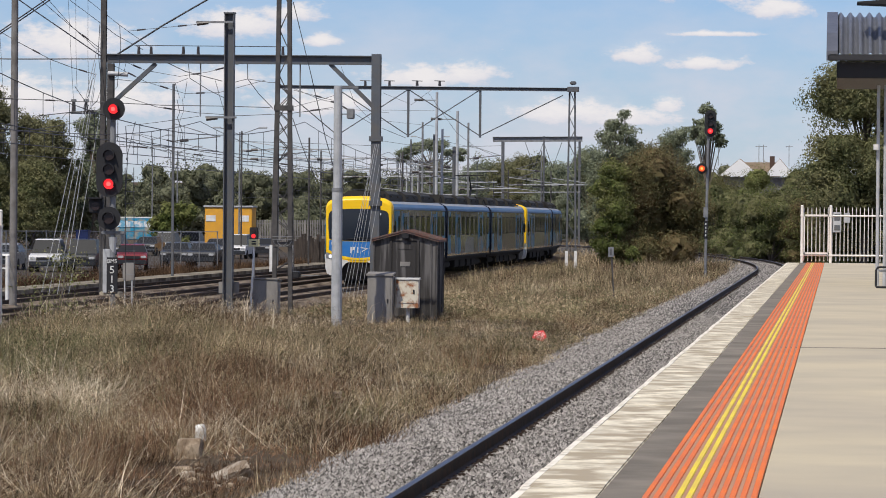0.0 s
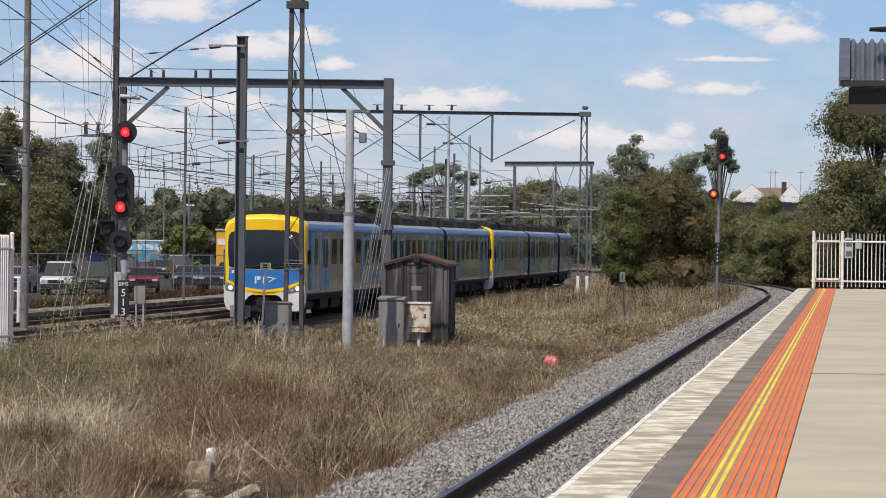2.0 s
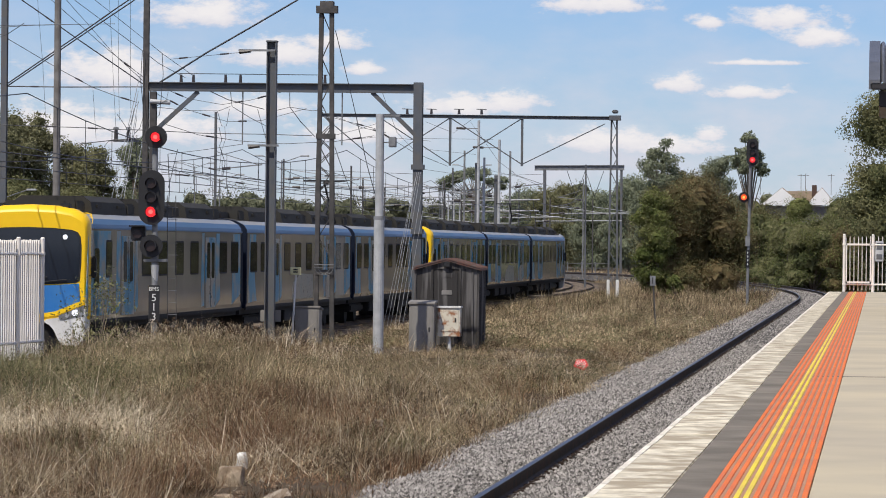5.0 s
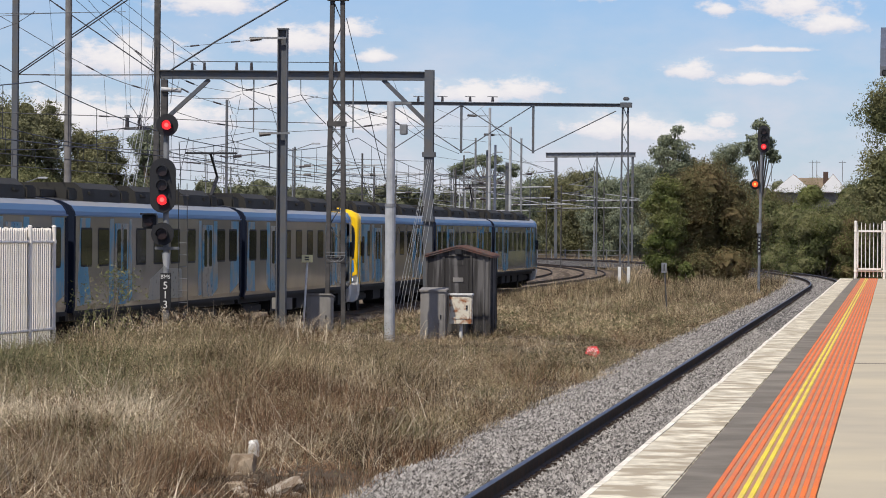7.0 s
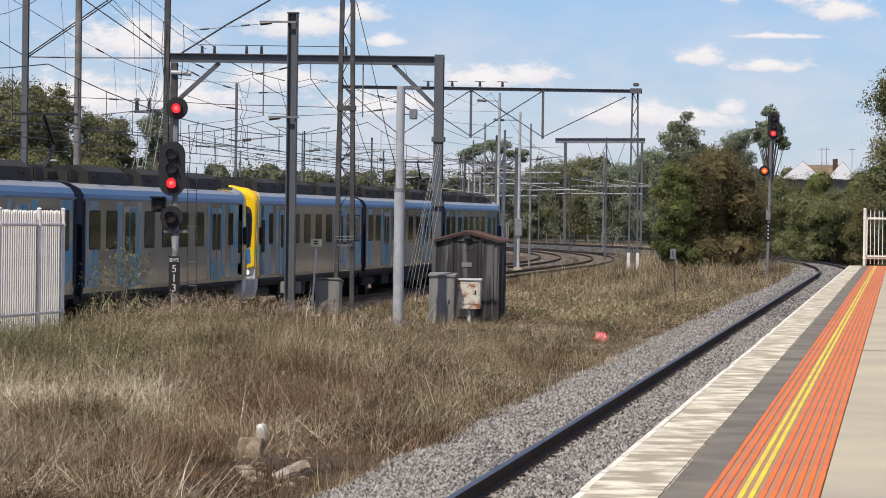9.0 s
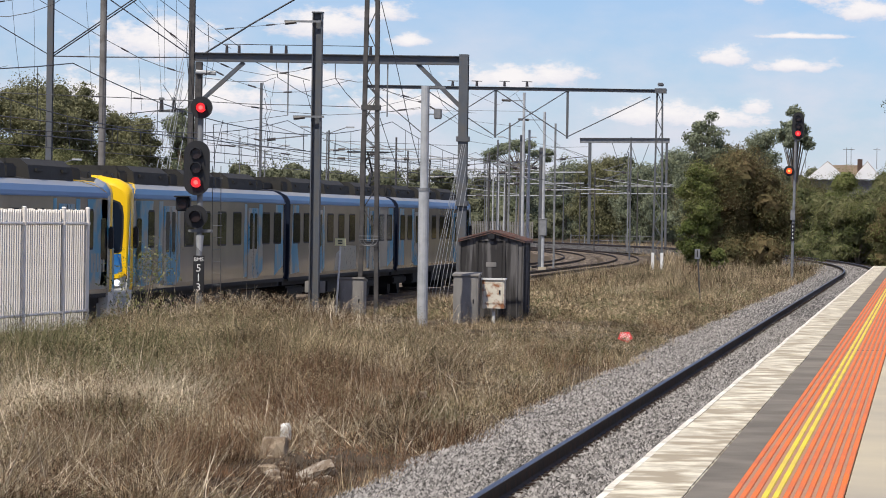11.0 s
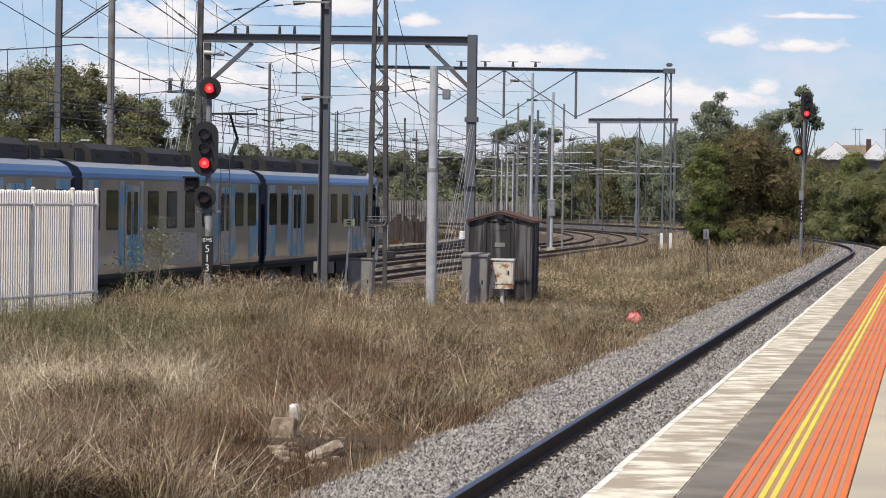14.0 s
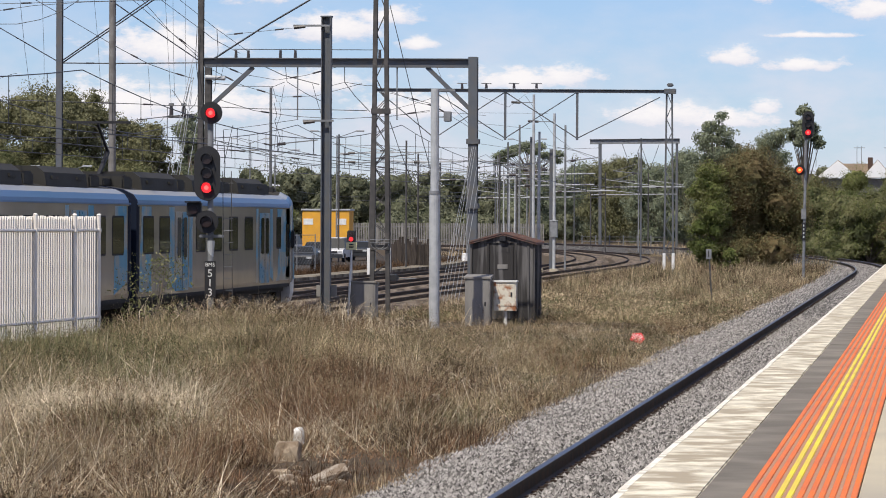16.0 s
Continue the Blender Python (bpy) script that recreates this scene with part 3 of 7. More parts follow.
# beige slabs with open joints
ys_j = [-25, -5.0, 17.0, 42.6, PEND]
for y0, y1 in zip(ys_j, ys_j[1:]):
    part("paving_slab", box(-0.393, y0 + 0.012, PZ - 0.06, 13.9, y1 - 0.012, PZ, 0.006), M["concrete"], platform)
for yj in ys_j[3:4]:
    part("expansion_joint", box(-0.995, yj - 0.07, PZ - 0.03, 13.9, yj + 0.07, PZ + 0.003), M["asphalt"], platform, "dark sealed joint across the platform")
# ribs of the tactile strip: orange, with two yellow ones
RIBS = 11
for k in range(RIBS):
    rx = -0.977 + k * (0.562 / (RIBS - 1))
    yel = k in (3, 4)
    for y0, y1 in ((-25, 42.59), (42.61, PEND - 0.2)):
        prof = [(-0.0175, 0), (-0.013, 0.006), (0.013, 0.006), (0.0175, 0)]
        b = loft([[(rx + u, yy, PZ + v + 0.001) for u, v in prof] for yy in (y0, y1)])
        part("tactile_rib", b, M["yellow_rib" if yel else "orange"], platform, "yellow raised rib" if yel else "orange raised rib")


# ---- tracks ----
def sweep(line, s0, s1, step, prof, mats=None, close=True):
    """Carries a profile of (sideways, height) along a line."""
    n = max(2, int((s1 - s0) / step) + 1)
    rings = []
    for s in np.linspace(s0, s1, n):
        rings.append([(*line(s, u)[:2], v) for u, v in prof])
    return loft(rings, close=close, caps=close, mats=mats)


RAIL = [(-0.072, -0.186), (0.072, -0.186), (0.072, -0.172), (0.014, -0.150), (0.014, -0.050), (0.036, -0.042), (0.036, -0.008), (0.027, 0.0),
        (-0.027, 0.0), (-0.036, -0.008), (-0.036, -0.042), (-0.014, -0.050), (-0.014, -0.150), (-0.072, -0.172)]


def track(line, s0, s1, z, label, bed, shoulder=1.0, step=4.0, group="tracks", fill=0.0, top="rail_top"):
    t = thing("railway_track", label, "railway track", group=group, kind="structure")
    for sgn in (-0.83, 0.83):
        b = sweep(line, s0, s1, step, [(sgn + u, v + z) for u, v in RAIL], lambda k, i: 1 if 6 <= i <= 8 else 0)
        part("rail", b, [M["rail_side"], M[top]], t, "dark steel rail")
    w = 1.55
    b = sweep(line, s0, s1, step, [(w + shoulder, z - 0.55), (w, z - 0.17 + fill * 0.6), (1.05, z - 0.205 + fill), (0.6, z - 0.205 + fill), (-0.6, z - 0.205 + fill), (-1.05, z - 0.205 + fill), (-w, z - 0.17 + fill * 0.6), (-w - shoulder, z - 0.55)], close=False)
    part("ballast_bed", b, bed, t, "grey crushed stone ballast")
    return t


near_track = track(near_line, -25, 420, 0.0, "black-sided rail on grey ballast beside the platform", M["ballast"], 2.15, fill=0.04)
main_track = track(far_line, -30, 560, FAR_Z, "rusty rails of the electrified main line on brown ballast", M["far_ballast"], fill=0.06, top="rail_side")
track(lambda s, off=0.0: bend(s, -25.4, 246.0, 555.8, off), -30, 560, FAR_Z, "rusty rails of the second main line on brown ballast", M["far_ballast"], fill=0.06, top="rail_side")
track(lambda s, off=0.0: bend(s, -30.2, 232.0, 551.0, off), -30, 540, FAR_Z - 0.05, "rusty siding rails on brown ballast", M["far_ballast"], fill=0.06, top="rail_side")


def crossover(s, off=0.0):
    u = smooth(95, 175, s)
    return -21.2 - 4.2 * u + off, s, 0.0


x_over = thing("crossover_track", "rusty crossover rails joining the main lines", "railway track", kind="structure")
for sgn in (-0.83, 0.83):
    part("rail", sweep(crossover, 96, 174, 2.5, [(sgn + u, v + FAR_Z - 0.004) for u, v in RAIL]), M["rail_side"], x_over)
# rail clips along the near rail
clip = bmesh.new()
box(-0.05, -0.05, -0.19, 0.06, 0.05, -0.150, 0.012, clip)
box(0.01, -0.02, -0.155, 0.085, 0.02, -0.13, 0.006, clip)
box(-0.06, -0.12, -0.205, 0.13, 0.12, -0.178, 0.008, clip)
clip = mesh_of(clip, "rail_clip", M["rail_side"])
s = 28.4
while s < 186:
    part("rail_clip", clip, None, near_track, at=pose(-4.04 + 0.105, s, 0))
    s += 0.65
# pale walkway between the main lines and the car park
b = bmesh.new()
b = sweep(lambda s, off=0.0: bend(s, -33.6, 232.0, 548.0, off), 60, 300, 6, [(-0.8, -0.7), (-0.8, -0.5), (0.9, -0.5), (0.9, -0.7)])
tagged(new("walkway", mesh_of(b, "walkway", M["path_pale"])), "pale gravel walkway beside the rails", "path", kind="structure")
b = box(-140, 120, -0.9, -38, 322, -0.61)
tagged(new("pavement", mesh_of(b, "pavement", M["carpark"])), "dark asphalt car park beyond the railway fence", "car park", kind="structure")


# ---- the train ----
CAR_L, CAR_W = 23.5, 1.50
SECTION = [(1.46, 0.98), (1.50, 1.15), (1.50, 3.36), (1.475, 3.46), (1.38, 3.60), (1.14, 3.72), (0.70, 3.80), (0.0, 3.83)]
SECTION = SECTION + [(-x, z) for x, z in SECTION[-2::-1]]
NS = len(SECTION)


def band_mat(k, i):
    """Silver sides, blue curve above them with sky light painted along its top, grey roof."""
    j = min(i, NS - 2 - i) if i < NS - 1 else -1
    return {-1: 0, 0: 0, 1: 0, 2: 1, 3: 1, 4: 2}.get(j, 3)


def nose_ring(y, inset, drop, lift=0.0):
    return [(x * (1 - inset), y, z - drop * max(0.0, (z - 2.4) / 1.44) + lift * (1 if z < 1.1 else 0)) for x, z in SECTION]


def window_pane(w, h):
    o = []
    r = 0.09
    for cx, cz, a0 in ((w / 2 - r, h / 2 - r, 0), (-w / 2 + r, h / 2 - r, 90), (-w / 2 + r, -h / 2 + r, 180), (w / 2 - r, -h / 2 + r, 270)):
        for a in (0, 30, 60, 90):
            o.append((cx + r * math.cos(radians(a0 + a)), cz + r * math.sin(radians(a0 + a))))
    return o


def side_plate(outline, x0, x1):
    """A shape in y and z, thick from x0 to x1."""
    return loft([[(x0, u, v) for u, v in outline], [(x1, u, v) for u, v in outline]])


PANE = {}


def car(name, label, cab, collector=False, dull=False):
    c = thing(name, label, "train car", group="cars of the train")
    y1 = CAR_L / 2
    y0 = -CAR_L / 2 + (1.3 if cab else 0.0)
    body = part("body", loft([[(x, y, z) for x, z in SECTION] for y in (y0, y1)], mats=band_mat), [M["train_silver"], M["train_band"], M["roof_skylit"], M["train_roof"]], c, "silver sides under a blue roof curve")
    for sgn in (-1, 1):
        # gutter line and lower sill
        part("gutter", box(sgn * 1.505 - 0.012, y0 + 0.05, 3.34, sgn * 1.505 + 0.012, y1 - 0.05, 3.375), M["train_band"], c)
        part("sill", box(sgn * 1.475 - 0.02, y0 + 0.05, 0.93, sgn * 1.475 + 0.02, y1 - 0.05, 1.03), M["under"], c)
        doors = (-6.1, 6.1)
        wins = [-10.3, -8.3, -3.55, -1.2, 1.2, 3.55, 8.3, 10.3] if not cab else [-8.5, -3.55, -1.2, 1.2, 3.55, 8.3, 10.3]
        for wy in wins:
            w_ = 0.7 if cab and wy < -8 else 1.22
            part("window_frame", side_plate([(wy + u, 2.58 + v) for u, v in window_pane(w_ + 0.09, 0.97)], sgn * 1.485, sgn * 1.508), M["under"], c)
            part("window", side_plate([(wy + u, 2.58 + v) for u, v in window_pane(w_, 0.88)], sgn * 1.485, sgn * 1.513), M["train_window"], c, "dark rounded window")
        for dy in doors:
            door = part("door", box(sgn * 1.50 - 0.012, dy - 0.80, 1.10, sgn * 1.50 + 0.02, dy + 0.80, 3.18, 0.01), M["train_door"], c, "light blue double sliding door")
            part("door_gap", box(sgn * 1.522 - 0.004, dy - 0.012, 1.12, sgn * 1.522 + 0.004, dy + 0.012, 3.16), M["black"], door)
            for e in (-0.38, 0.38):
                part("door_window", side_plate([(dy + e + u, 2.50 + v) for u, v in window_pane(0.44, 1.06)], sgn * 1.515, sgn * 1.528), M["train_window"], door)
        # worn blue vinyl areas
        rng = random.Random(11 if sgn > 0 else 12)
        for yc, w_ in ((-7.3, 0.55), (-4.9, 0.4), (7.4, 0.8), (4.9, 0.5), (10.6, 1.5), (-10.5, 1.6)):
            o = [(yc - w_ / 2, 1.14), (yc + w_ / 2, 1.14 + rng.uniform(0, 0.3)), (yc + w_ / 2 * rng.uniform(0.5, 1.0), 2.0), (yc + w_ / 2 * rng.uniform(0.6, 1.0), 3.3), (yc - w_ / 2 * rng.uniform(0.6, 1.0), 3.3), (yc - w_ / 2 * 0.9, 1.9)]
            part("blue_panel", side_plate(o, sgn * 1.49, sgn * 1.5045), M["train_blue"], c, "patchy light blue livery panel")
        if cab:
            part("blue_panel", side_plate([(y0 + 0.02, 1.14), (y0 + 2.3, 1.14), (y0 + 1.9, 2.0), (y0 + 2.2, 3.3), (y0 + 0.02, 3.3)], sgn * 1.49, sgn * 1.5045), M["train_blue"], c, "blue livery panel behind the cab")
            for k in range(5):
                part("emblem_bar", side_plate([(y0 + 0.3 + k * 0.32, 1.55), (y0 + 0.5 + k * 0.32, 1.55), (y0 + 0.5 + k * 0.32, 2.0), (y0 + 0.3 + k * 0.32, 2.0)], sgn * 1.49, sgn * 1.5065), M["train_faded"], c)
        if not cab:
            part("blue_panel", side_plate([(-2.6, 1.14), (2.3, 1.14), (2.1, 1.95), (-0.6, 2.0), (-2.3, 1.7)], sgn * 1.49, sgn * 1.5045), M["train_faded"], c, "faded blue advertisement panel")
        part("side_grille", box(sgn * 1.505 - 0.01, 11.42, 1.2, sgn * 1.505 + 0.01, 11.62, 3.3), M["gangway"], c)
    # roof gear
    rng = random.Random(5 if cab else 6)
    for k, yc in enumerate((-6.4, 0.2, 6.8)):
        L = rng.uniform(3.6, 4.8)
        unit = part("roof_unit", loft([[(x * s, yc + e * L / 2, z) for x, z in ((1.12, 3.70), (1.06, 4.05), (0.85, 4.20), (-0.85, 4.20), (-1.06, 4.05), (-1.12, 3.70))] for e, s in ((-1, 0.96), (1, 0.96))]), M["train_roof"], c, "dark roof air conditioner")
        for e in (-0.3, 0.3):
            part("vent", box(-1.10, yc + e * L - 0.3, 3.90, 1.09, yc + e * L + 0.3, 3.98, 0.01), M["train_roof"], unit)
    part("roof_rail", box(-0.62, y0 + 0.3, 3.80, 0.62, y1 - 0.2, 4.0, 0.03), M["train_roof"], c)
    for yc in (-9.4, -3.0, 3.5, 10.2):
        part("roof_box", box(-0.95, yc - 0.5, 3.72, 0.95, yc + 0.5, 4.06, 0.05), M["train_roof"], c)
    # under the floor
    for yc, L in ((-4.4, 2.2), (-1.2, 2.6), (2.0, 2.0), (4.6, 1.8)):
        part("underfloor_box", box(-1.25, yc - L / 2, 0.40, 1.25, yc + L / 2, 0.98, 0.04), M["under"], c)
    part("underframe", box(-1.3, y0, 0.78, 1.3, y1, 0.99), M["under"], c)
    for yb in (-8.1, 8.1):
        bogie = part("bogie", box(-1.12, yb - 1.7, 0.42, 1.12, yb + 1.7, 0.72, 0.06), M["under"], c)
        for ya in (-1.25, 1.25):
            part("wheelset", rod((-0.86, yb + ya, 0.43), (0.86, yb + ya, 0.43), 0.43, seg=20), M["under"], bogie)
    # bellows at the coupled end
    part("gangway", box(-0.9, y1 - 0.02, 1.0, 0.9, y1 + 0.31, 3.5, 0.05), M["gangway"], c, "dark folding gangway")
    part("end_frame", loft([[(x * s, y, z) for x, z in SECTION] for y, s in ((y1 - 0.16, 1.012), (y1 + 0.01, 1.006))]), M["gangway"], c)
    if cab:
        cab_front(c, y0, dull)
    else:
        part("gangway", box(-0.9, y0 - 0.31, 1.0, 0.9, y0 + 0.02, 3.5, 0.05), M["gangway"], c, "dark folding gangway")
        part("end_frame", loft([[(x * s, y, z) for x, z in SECTION] for y, s in ((y0 - 0.01, 1.006), (y0 + 0.16, 1.012))]), M["gangway"], c)
    if collector:
        pan = part("pantograph", beam((-0.7, 9.4, 4.1), (0.7, 9.4, 4.1), 0.08), M["black"], c, "raised current collector")
        pb = beam((0, 9.4, 4.1), (0, 8.3, 4.72), 0.09)
        beam((0, 8.3, 4.72), (0, 9.5, 5.42), 0.06, bm=pb)
        beam((-0.8, 9.5, 5.45), (0.8, 9.5, 5.45), 0.06, bm=pb)
        beam((-0.8, 9.25, 5.45), (0.8, 9.25, 5.45), 0.06, bm=pb)
        part("pantograph_arm", pb, M["black"], pan)
    return c


def cab_front(c, y0, dull=False):
    """Yellow rounded nose with a tall windscreen, blue panel, white cheeks and a coupler."""
    yf = y0 - 0.75
    shell = M["cab_dark" if dull else "train_yellow"]
    rings = [nose_ring(y0 + 0.01, 0.003, 0.01), nose_ring(y0 - 0.28, -0.006, -0.12), nose_ring(y0 - 0.55, -0.004, -0.11), nose_ring(yf + 0.08, 0.012, -0.03), nose_ring(yf, 0.04, 0.07)]
    nose = loft(rings, mats=lambda k, i: 1 + band_mat(k, i) if k == 0 else 0)
    for f in nose.faces:
        f.smooth = len(f.verts) == 4
    part("nose", nose, [shell, M["train_silver"], M["train_band"], M["roof_skylit"], M["train_roof"]], c, "dark blue cab surround" if dull else "bright yellow cab surround")
    # side of the cab below the yellow arch is silver
    for sgn in (-1, 1):
        part("cab_door_window", side_plate([(y0 + 0.45 + u, 2.35 + v) for u, v in window_pane(0.55, 1.0)], sgn * 1.49, sgn * 1.515), M["train_window"], c)
        part("mirror", box(sgn * 1.56 - 0.06, y0 - 0.25, 2.1, sgn * 1.56 + 0.06, y0 - 0.10, 2.65, 0.03), M["black"], c)
    def face(outline, d0, d1):
        """A plate on the front."""
        return plate(outline, yf - d1, yf - d0)
    ws = [(-1.28, 2.06), (-1.20, 2.01), (-0.6, 1.97), (0, 1.955), (0.6, 1.97), (1.20, 2.01), (1.28, 2.06), (1.315, 2.5), (1.32, 2.9), (1.29, 3.12), (1.22, 3.22), (1.08, 3.275), (0.6, 3.32), (0, 3.335),
          (-0.6, 3.32), (-1.08, 3.275), (-1.22, 3.22), (-1.29, 3.12), (-1.32, 2.9), (-1.315, 2.5)]
    part("windscreen", face(ws, -0.02, 0.02), M["windscreen"], c, "wide dark windscreen")
    part("windscreen_seal", face([(x * 1.035, 2.6 + (z - 2.6) * 1.05) for x, z in ws], -0.02, 0.008), M["black"], c)
    part("front_panel", face([(-1.34, 1.50), (-0.7, 1.24), (-0.3, 1.17), (0, 1.15), (0.3, 1.17), (0.7, 1.24), (1.34, 1.50), (1.31, 1.965), (0.6, 1.915), (0, 1.90), (-0.6, 1.915), (-1.31, 1.965)], -0.02, 0.014), M["train_front"], c, "bright blue front panel")
    # emblem and car mark as plain shapes
    for outline in ([(-0.36, 1.40), (-0.30, 1.40), (-0.30, 1.66), (-0.36, 1.66)], [(-0.28, 1.52), (-0.16, 1.52), (-0.14, 1.66), (-0.28, 1.66)], [(-0.06, 1.40), (0.0, 1.40), (0.0, 1.66), (-0.06, 1.66)],
                    [(0.10, 1.66), (0.44, 1.60), (0.44, 1.56), (0.10, 1.62)], [(0.44, 1.60), (0.16, 1.44), (0.16, 1.48), (0.38, 1.60)]):
        part("emblem_bar", plate(outline, yf - 0.022, yf - 0.012), M["white"], c)
    part("mark_bar", box(-1.22, yf - 0.022, 1.77, -0.82, yf - 0.012, 1.87), M["white"], c)
    # top lamps behind the screen
    for sgn in (-1, 1):
        part("top_lamp", disc(0.062, yf - 0.036, yf - 0.01, 16, sgn * 0.95, 3.13), M["head_lamp"], c, "round lit marker lamp")
        cheek = part("cheek", loft([[(sgn * u, yf + dy, z) for u, z in ((1.50, 1.34), (1.0, 1.14), (0.5, 1.06), (0.42, 1.0), (0.58, 0.92), (0.70, 0.78), (0.78, 0.60), (0.86, 0.46), (1.0, 0.40), (1.28, 0.40), (1.40, 0.48), (1.47, 0.72))] for dy in (-0.10, 0.5)]), M["train_white"], c, "white moulded skirt")
        lamp = part("headlight", plate([(sgn * 1.46, 1.42), (sgn * 0.80, 1.15), (sgn * 0.86, 1.04), (sgn * 1.44, 1.16)], yf - 0.115, yf + 0.02), M["steel_grey"], c, "grey headlight unit")
        part("lamp_glass", disc(0.085, yf - 0.13, yf - 0.10, 16, sgn * 1.24, 1.235), M["head_lamp"], lamp, "lit round headlamp")
        part("lamp_glass", disc(0.055, yf - 0.13, yf - 0.10, 14, sgn * 1.04, 1.16), M["steel_pale"], lamp)
    part("nose_rim", plate([(-1.44, 1.44), (-0.75, 1.16), (-0.3, 1.09), (0, 1.07), (0.3, 1.09), (0.75, 1.16), (1.44, 1.44), (1.40, 1.54), (0.7, 1.26), (0.3, 1.19), (0, 1.17), (-0.3, 1.19), (-0.7, 1.26), (-1.40, 1.54)], yf - 0.03, yf + 0.02), shell, c)
    # yellow sweep running back over each roof shoulder
    for sgn in () if dull else (-1, 1):
        shoulder = SECTION[3:8] if sgn > 0 else SECTION[-4:-9:-1]
        rings = []
        for i in range(7):
            u = i / 6
            yy = y0 - 0.02 + 2.9 * u
            k0 = 0.0 + 3.2 * u ** 0.7
            ring = []
            for q in (k0, k0 + (3.9 - k0) * 0.5 * (1 - u) + 0.05, k0 + (3.9 - k0) * (1 - u) + 0.1):
                a, f_ = shoulder[min(3, int(q))], q - min(3, int(q))
                e = shoulder[min(3, int(q)) + 1]
                ring.append((a[0] + (e[0] - a[0]) * f_, yy, a[1] + (e[1] - a[1]) * f_))
            rings.append([(x * 1.004, yy, z + 0.012) for x, yy, z in ring] + [(x * 0.99, yy, z - 0.02) for x, yy, z in ring[::-1]])
        part("roof_sweep", loft(rings), M["train_yellow"], c, "yellow sweep over the roof shoulder")
    part("apron", box(-1.2, yf + 0.12, 0.35, 1.2, yf + 1.4, 1.0, 0.03), M["under"], c)
    cp = part("coupler", rod((0, yf - 0.35, 0.72), (0, yf + 0.5, 0.72), 0.13, seg=12), M["under"], c, "black automatic coupler")
    part("coupler_head", box(-0.24, yf - 0.52, 0.55, 0.24, yf - 0.28, 0.9, 0.05), M["under"], cp)
    part("cow_catcher", box(-1.0, yf + 0.25, 0.16, 1.0, yf + 0.33, 0.40, 0.03), M["under"], c)
    for sgn in (-1, 1):
        part("roof_horn", box(sgn * 0.85 - 0.14, yf + 0.30, 3.72, sgn * 0.85 + 0.14, yf + 0.6, 3.98, 0.04), M["black"], c)
    wip = rod((-0.6, yf - 0.05, 2.0), (0.5, yf - 0.05, 2.12), 0.016, seg=5)
    rod((0.3, yf - 0.05, 1.98), (1.0, yf - 0.05, 2.06), 0.016, seg=5, bm=wip)
    part("wiper", wip, M["black"], c)


lead = car("train_car", "silver and blue electric train car with a yellow driving cab", True)
mid = car("train_car", "silver electric train car with light blue doors and blue roof edge", False)
tail = car("train_car", "silver and blue electric train car with a raised current collector", True, True)
rear = car("train_car", "silver and blue electric train car with a dark rear cab", True, True, True)
CARS = [(lead, 0), (mid, 0), (tail, 180), (copy_thing(lead, pose(0, 0, 0)), 0), (copy_thing(mid, pose(0, 0, 0)), 0), (rear, 180)]
# where the front of the train is, second by second, along the main line
FRONT = [f - 0.95 for f in (164.6, 149.5, 134.5, 119.7, 105.4, 91.5, 78.0, 65.1, 52.7, 40.9, 29.6, 18.8, 8.4, -1.5, -11.1, -20.45, -29.35)]
PITCH = 24.12


def car_pose(front, index, turned):
    s = front + PITCH * (index + 0.5)
    ax, ay, _ = far_line(s - 8)
    bx, by, _ = far_line(s + 8)
    h = math.degrees(math.atan2(by - ay, bx - ax)) - 90
    return pose((ax + bx) / 2, (ay + by) / 2, FAR_Z, 0, 0, h + turned)


def motions():
    for index, (c, turned) in enumerate(CARS):
        walk(c, [(t, car_pose(f, index, turned)) for t, f in enumerate(FRONT)])


# ---- signals ----
def signal_head(parent, cx, cz, lamps, lit, y=0.0, r=0.16, w=0.60, label="black signal head"):
    """A black backing board with hooded lamps one over another; lit: index of the glowing one."""
    n = len(lamps)
    h = w + 0.36 * (n - 1) if n > 1 else w
    o = []
    rr = w / 2
    top, bot = cz + h / 2 - rr, cz - h / 2 + rr
    for i in range(13):
        a = math.pi * i / 12
        o.append((cx + rr * math.cos(a), top + rr * math.sin(a)))
    for i in range(13):
        a = math.pi + math.pi * i / 12
        o.append((cx + rr * math.cos(a), bot + rr * math.sin(a)))
    head = part("signal_head", plate(o, y, y + 0.05), M["black"], parent, label)
    part("lamp_case", box(cx - 0.18, y + 0.05, cz - h / 2 + 0.1, cx + 0.18, y + 0.32, cz + h / 2 - 0.1, 0.03), M["black"], head)
    for i in range(n):
        lz = top - i * (top - bot) / max(1, n - 1) if n > 1 else cz
        on = i == lit
        part("lens", disc(r, y - 0.09, y + 0.01, 20, cx, lz), M[lamps[i]] if on else M["lens_dark"], head, "glowing lamp" if on else "")
        if on:
            part("lamp_core", disc(r * 0.45, y - 0.10, y - 0.085, 14, cx, lz), M["amber_hot" if lamps[i] == "amber_core" else "red_hot"], head)
        # hood: upper half tube
        ring = []
        for yy in (y - 0.17, y):
            ring.append([(cx + (r + 0.02) * math.cos(radians(a)), yy, lz + (r + 0.02) * math.sin(radians(a))) for a in range(-20, 201, 20)] +
                        [(cx + (r + 0.005) * math.cos(radians(a)), yy, lz + (r + 0.005) * math.sin(radians(a))) for a in range(200, -21, -20)])
        part("hood", loft(ring), M["black"], head)
    return head


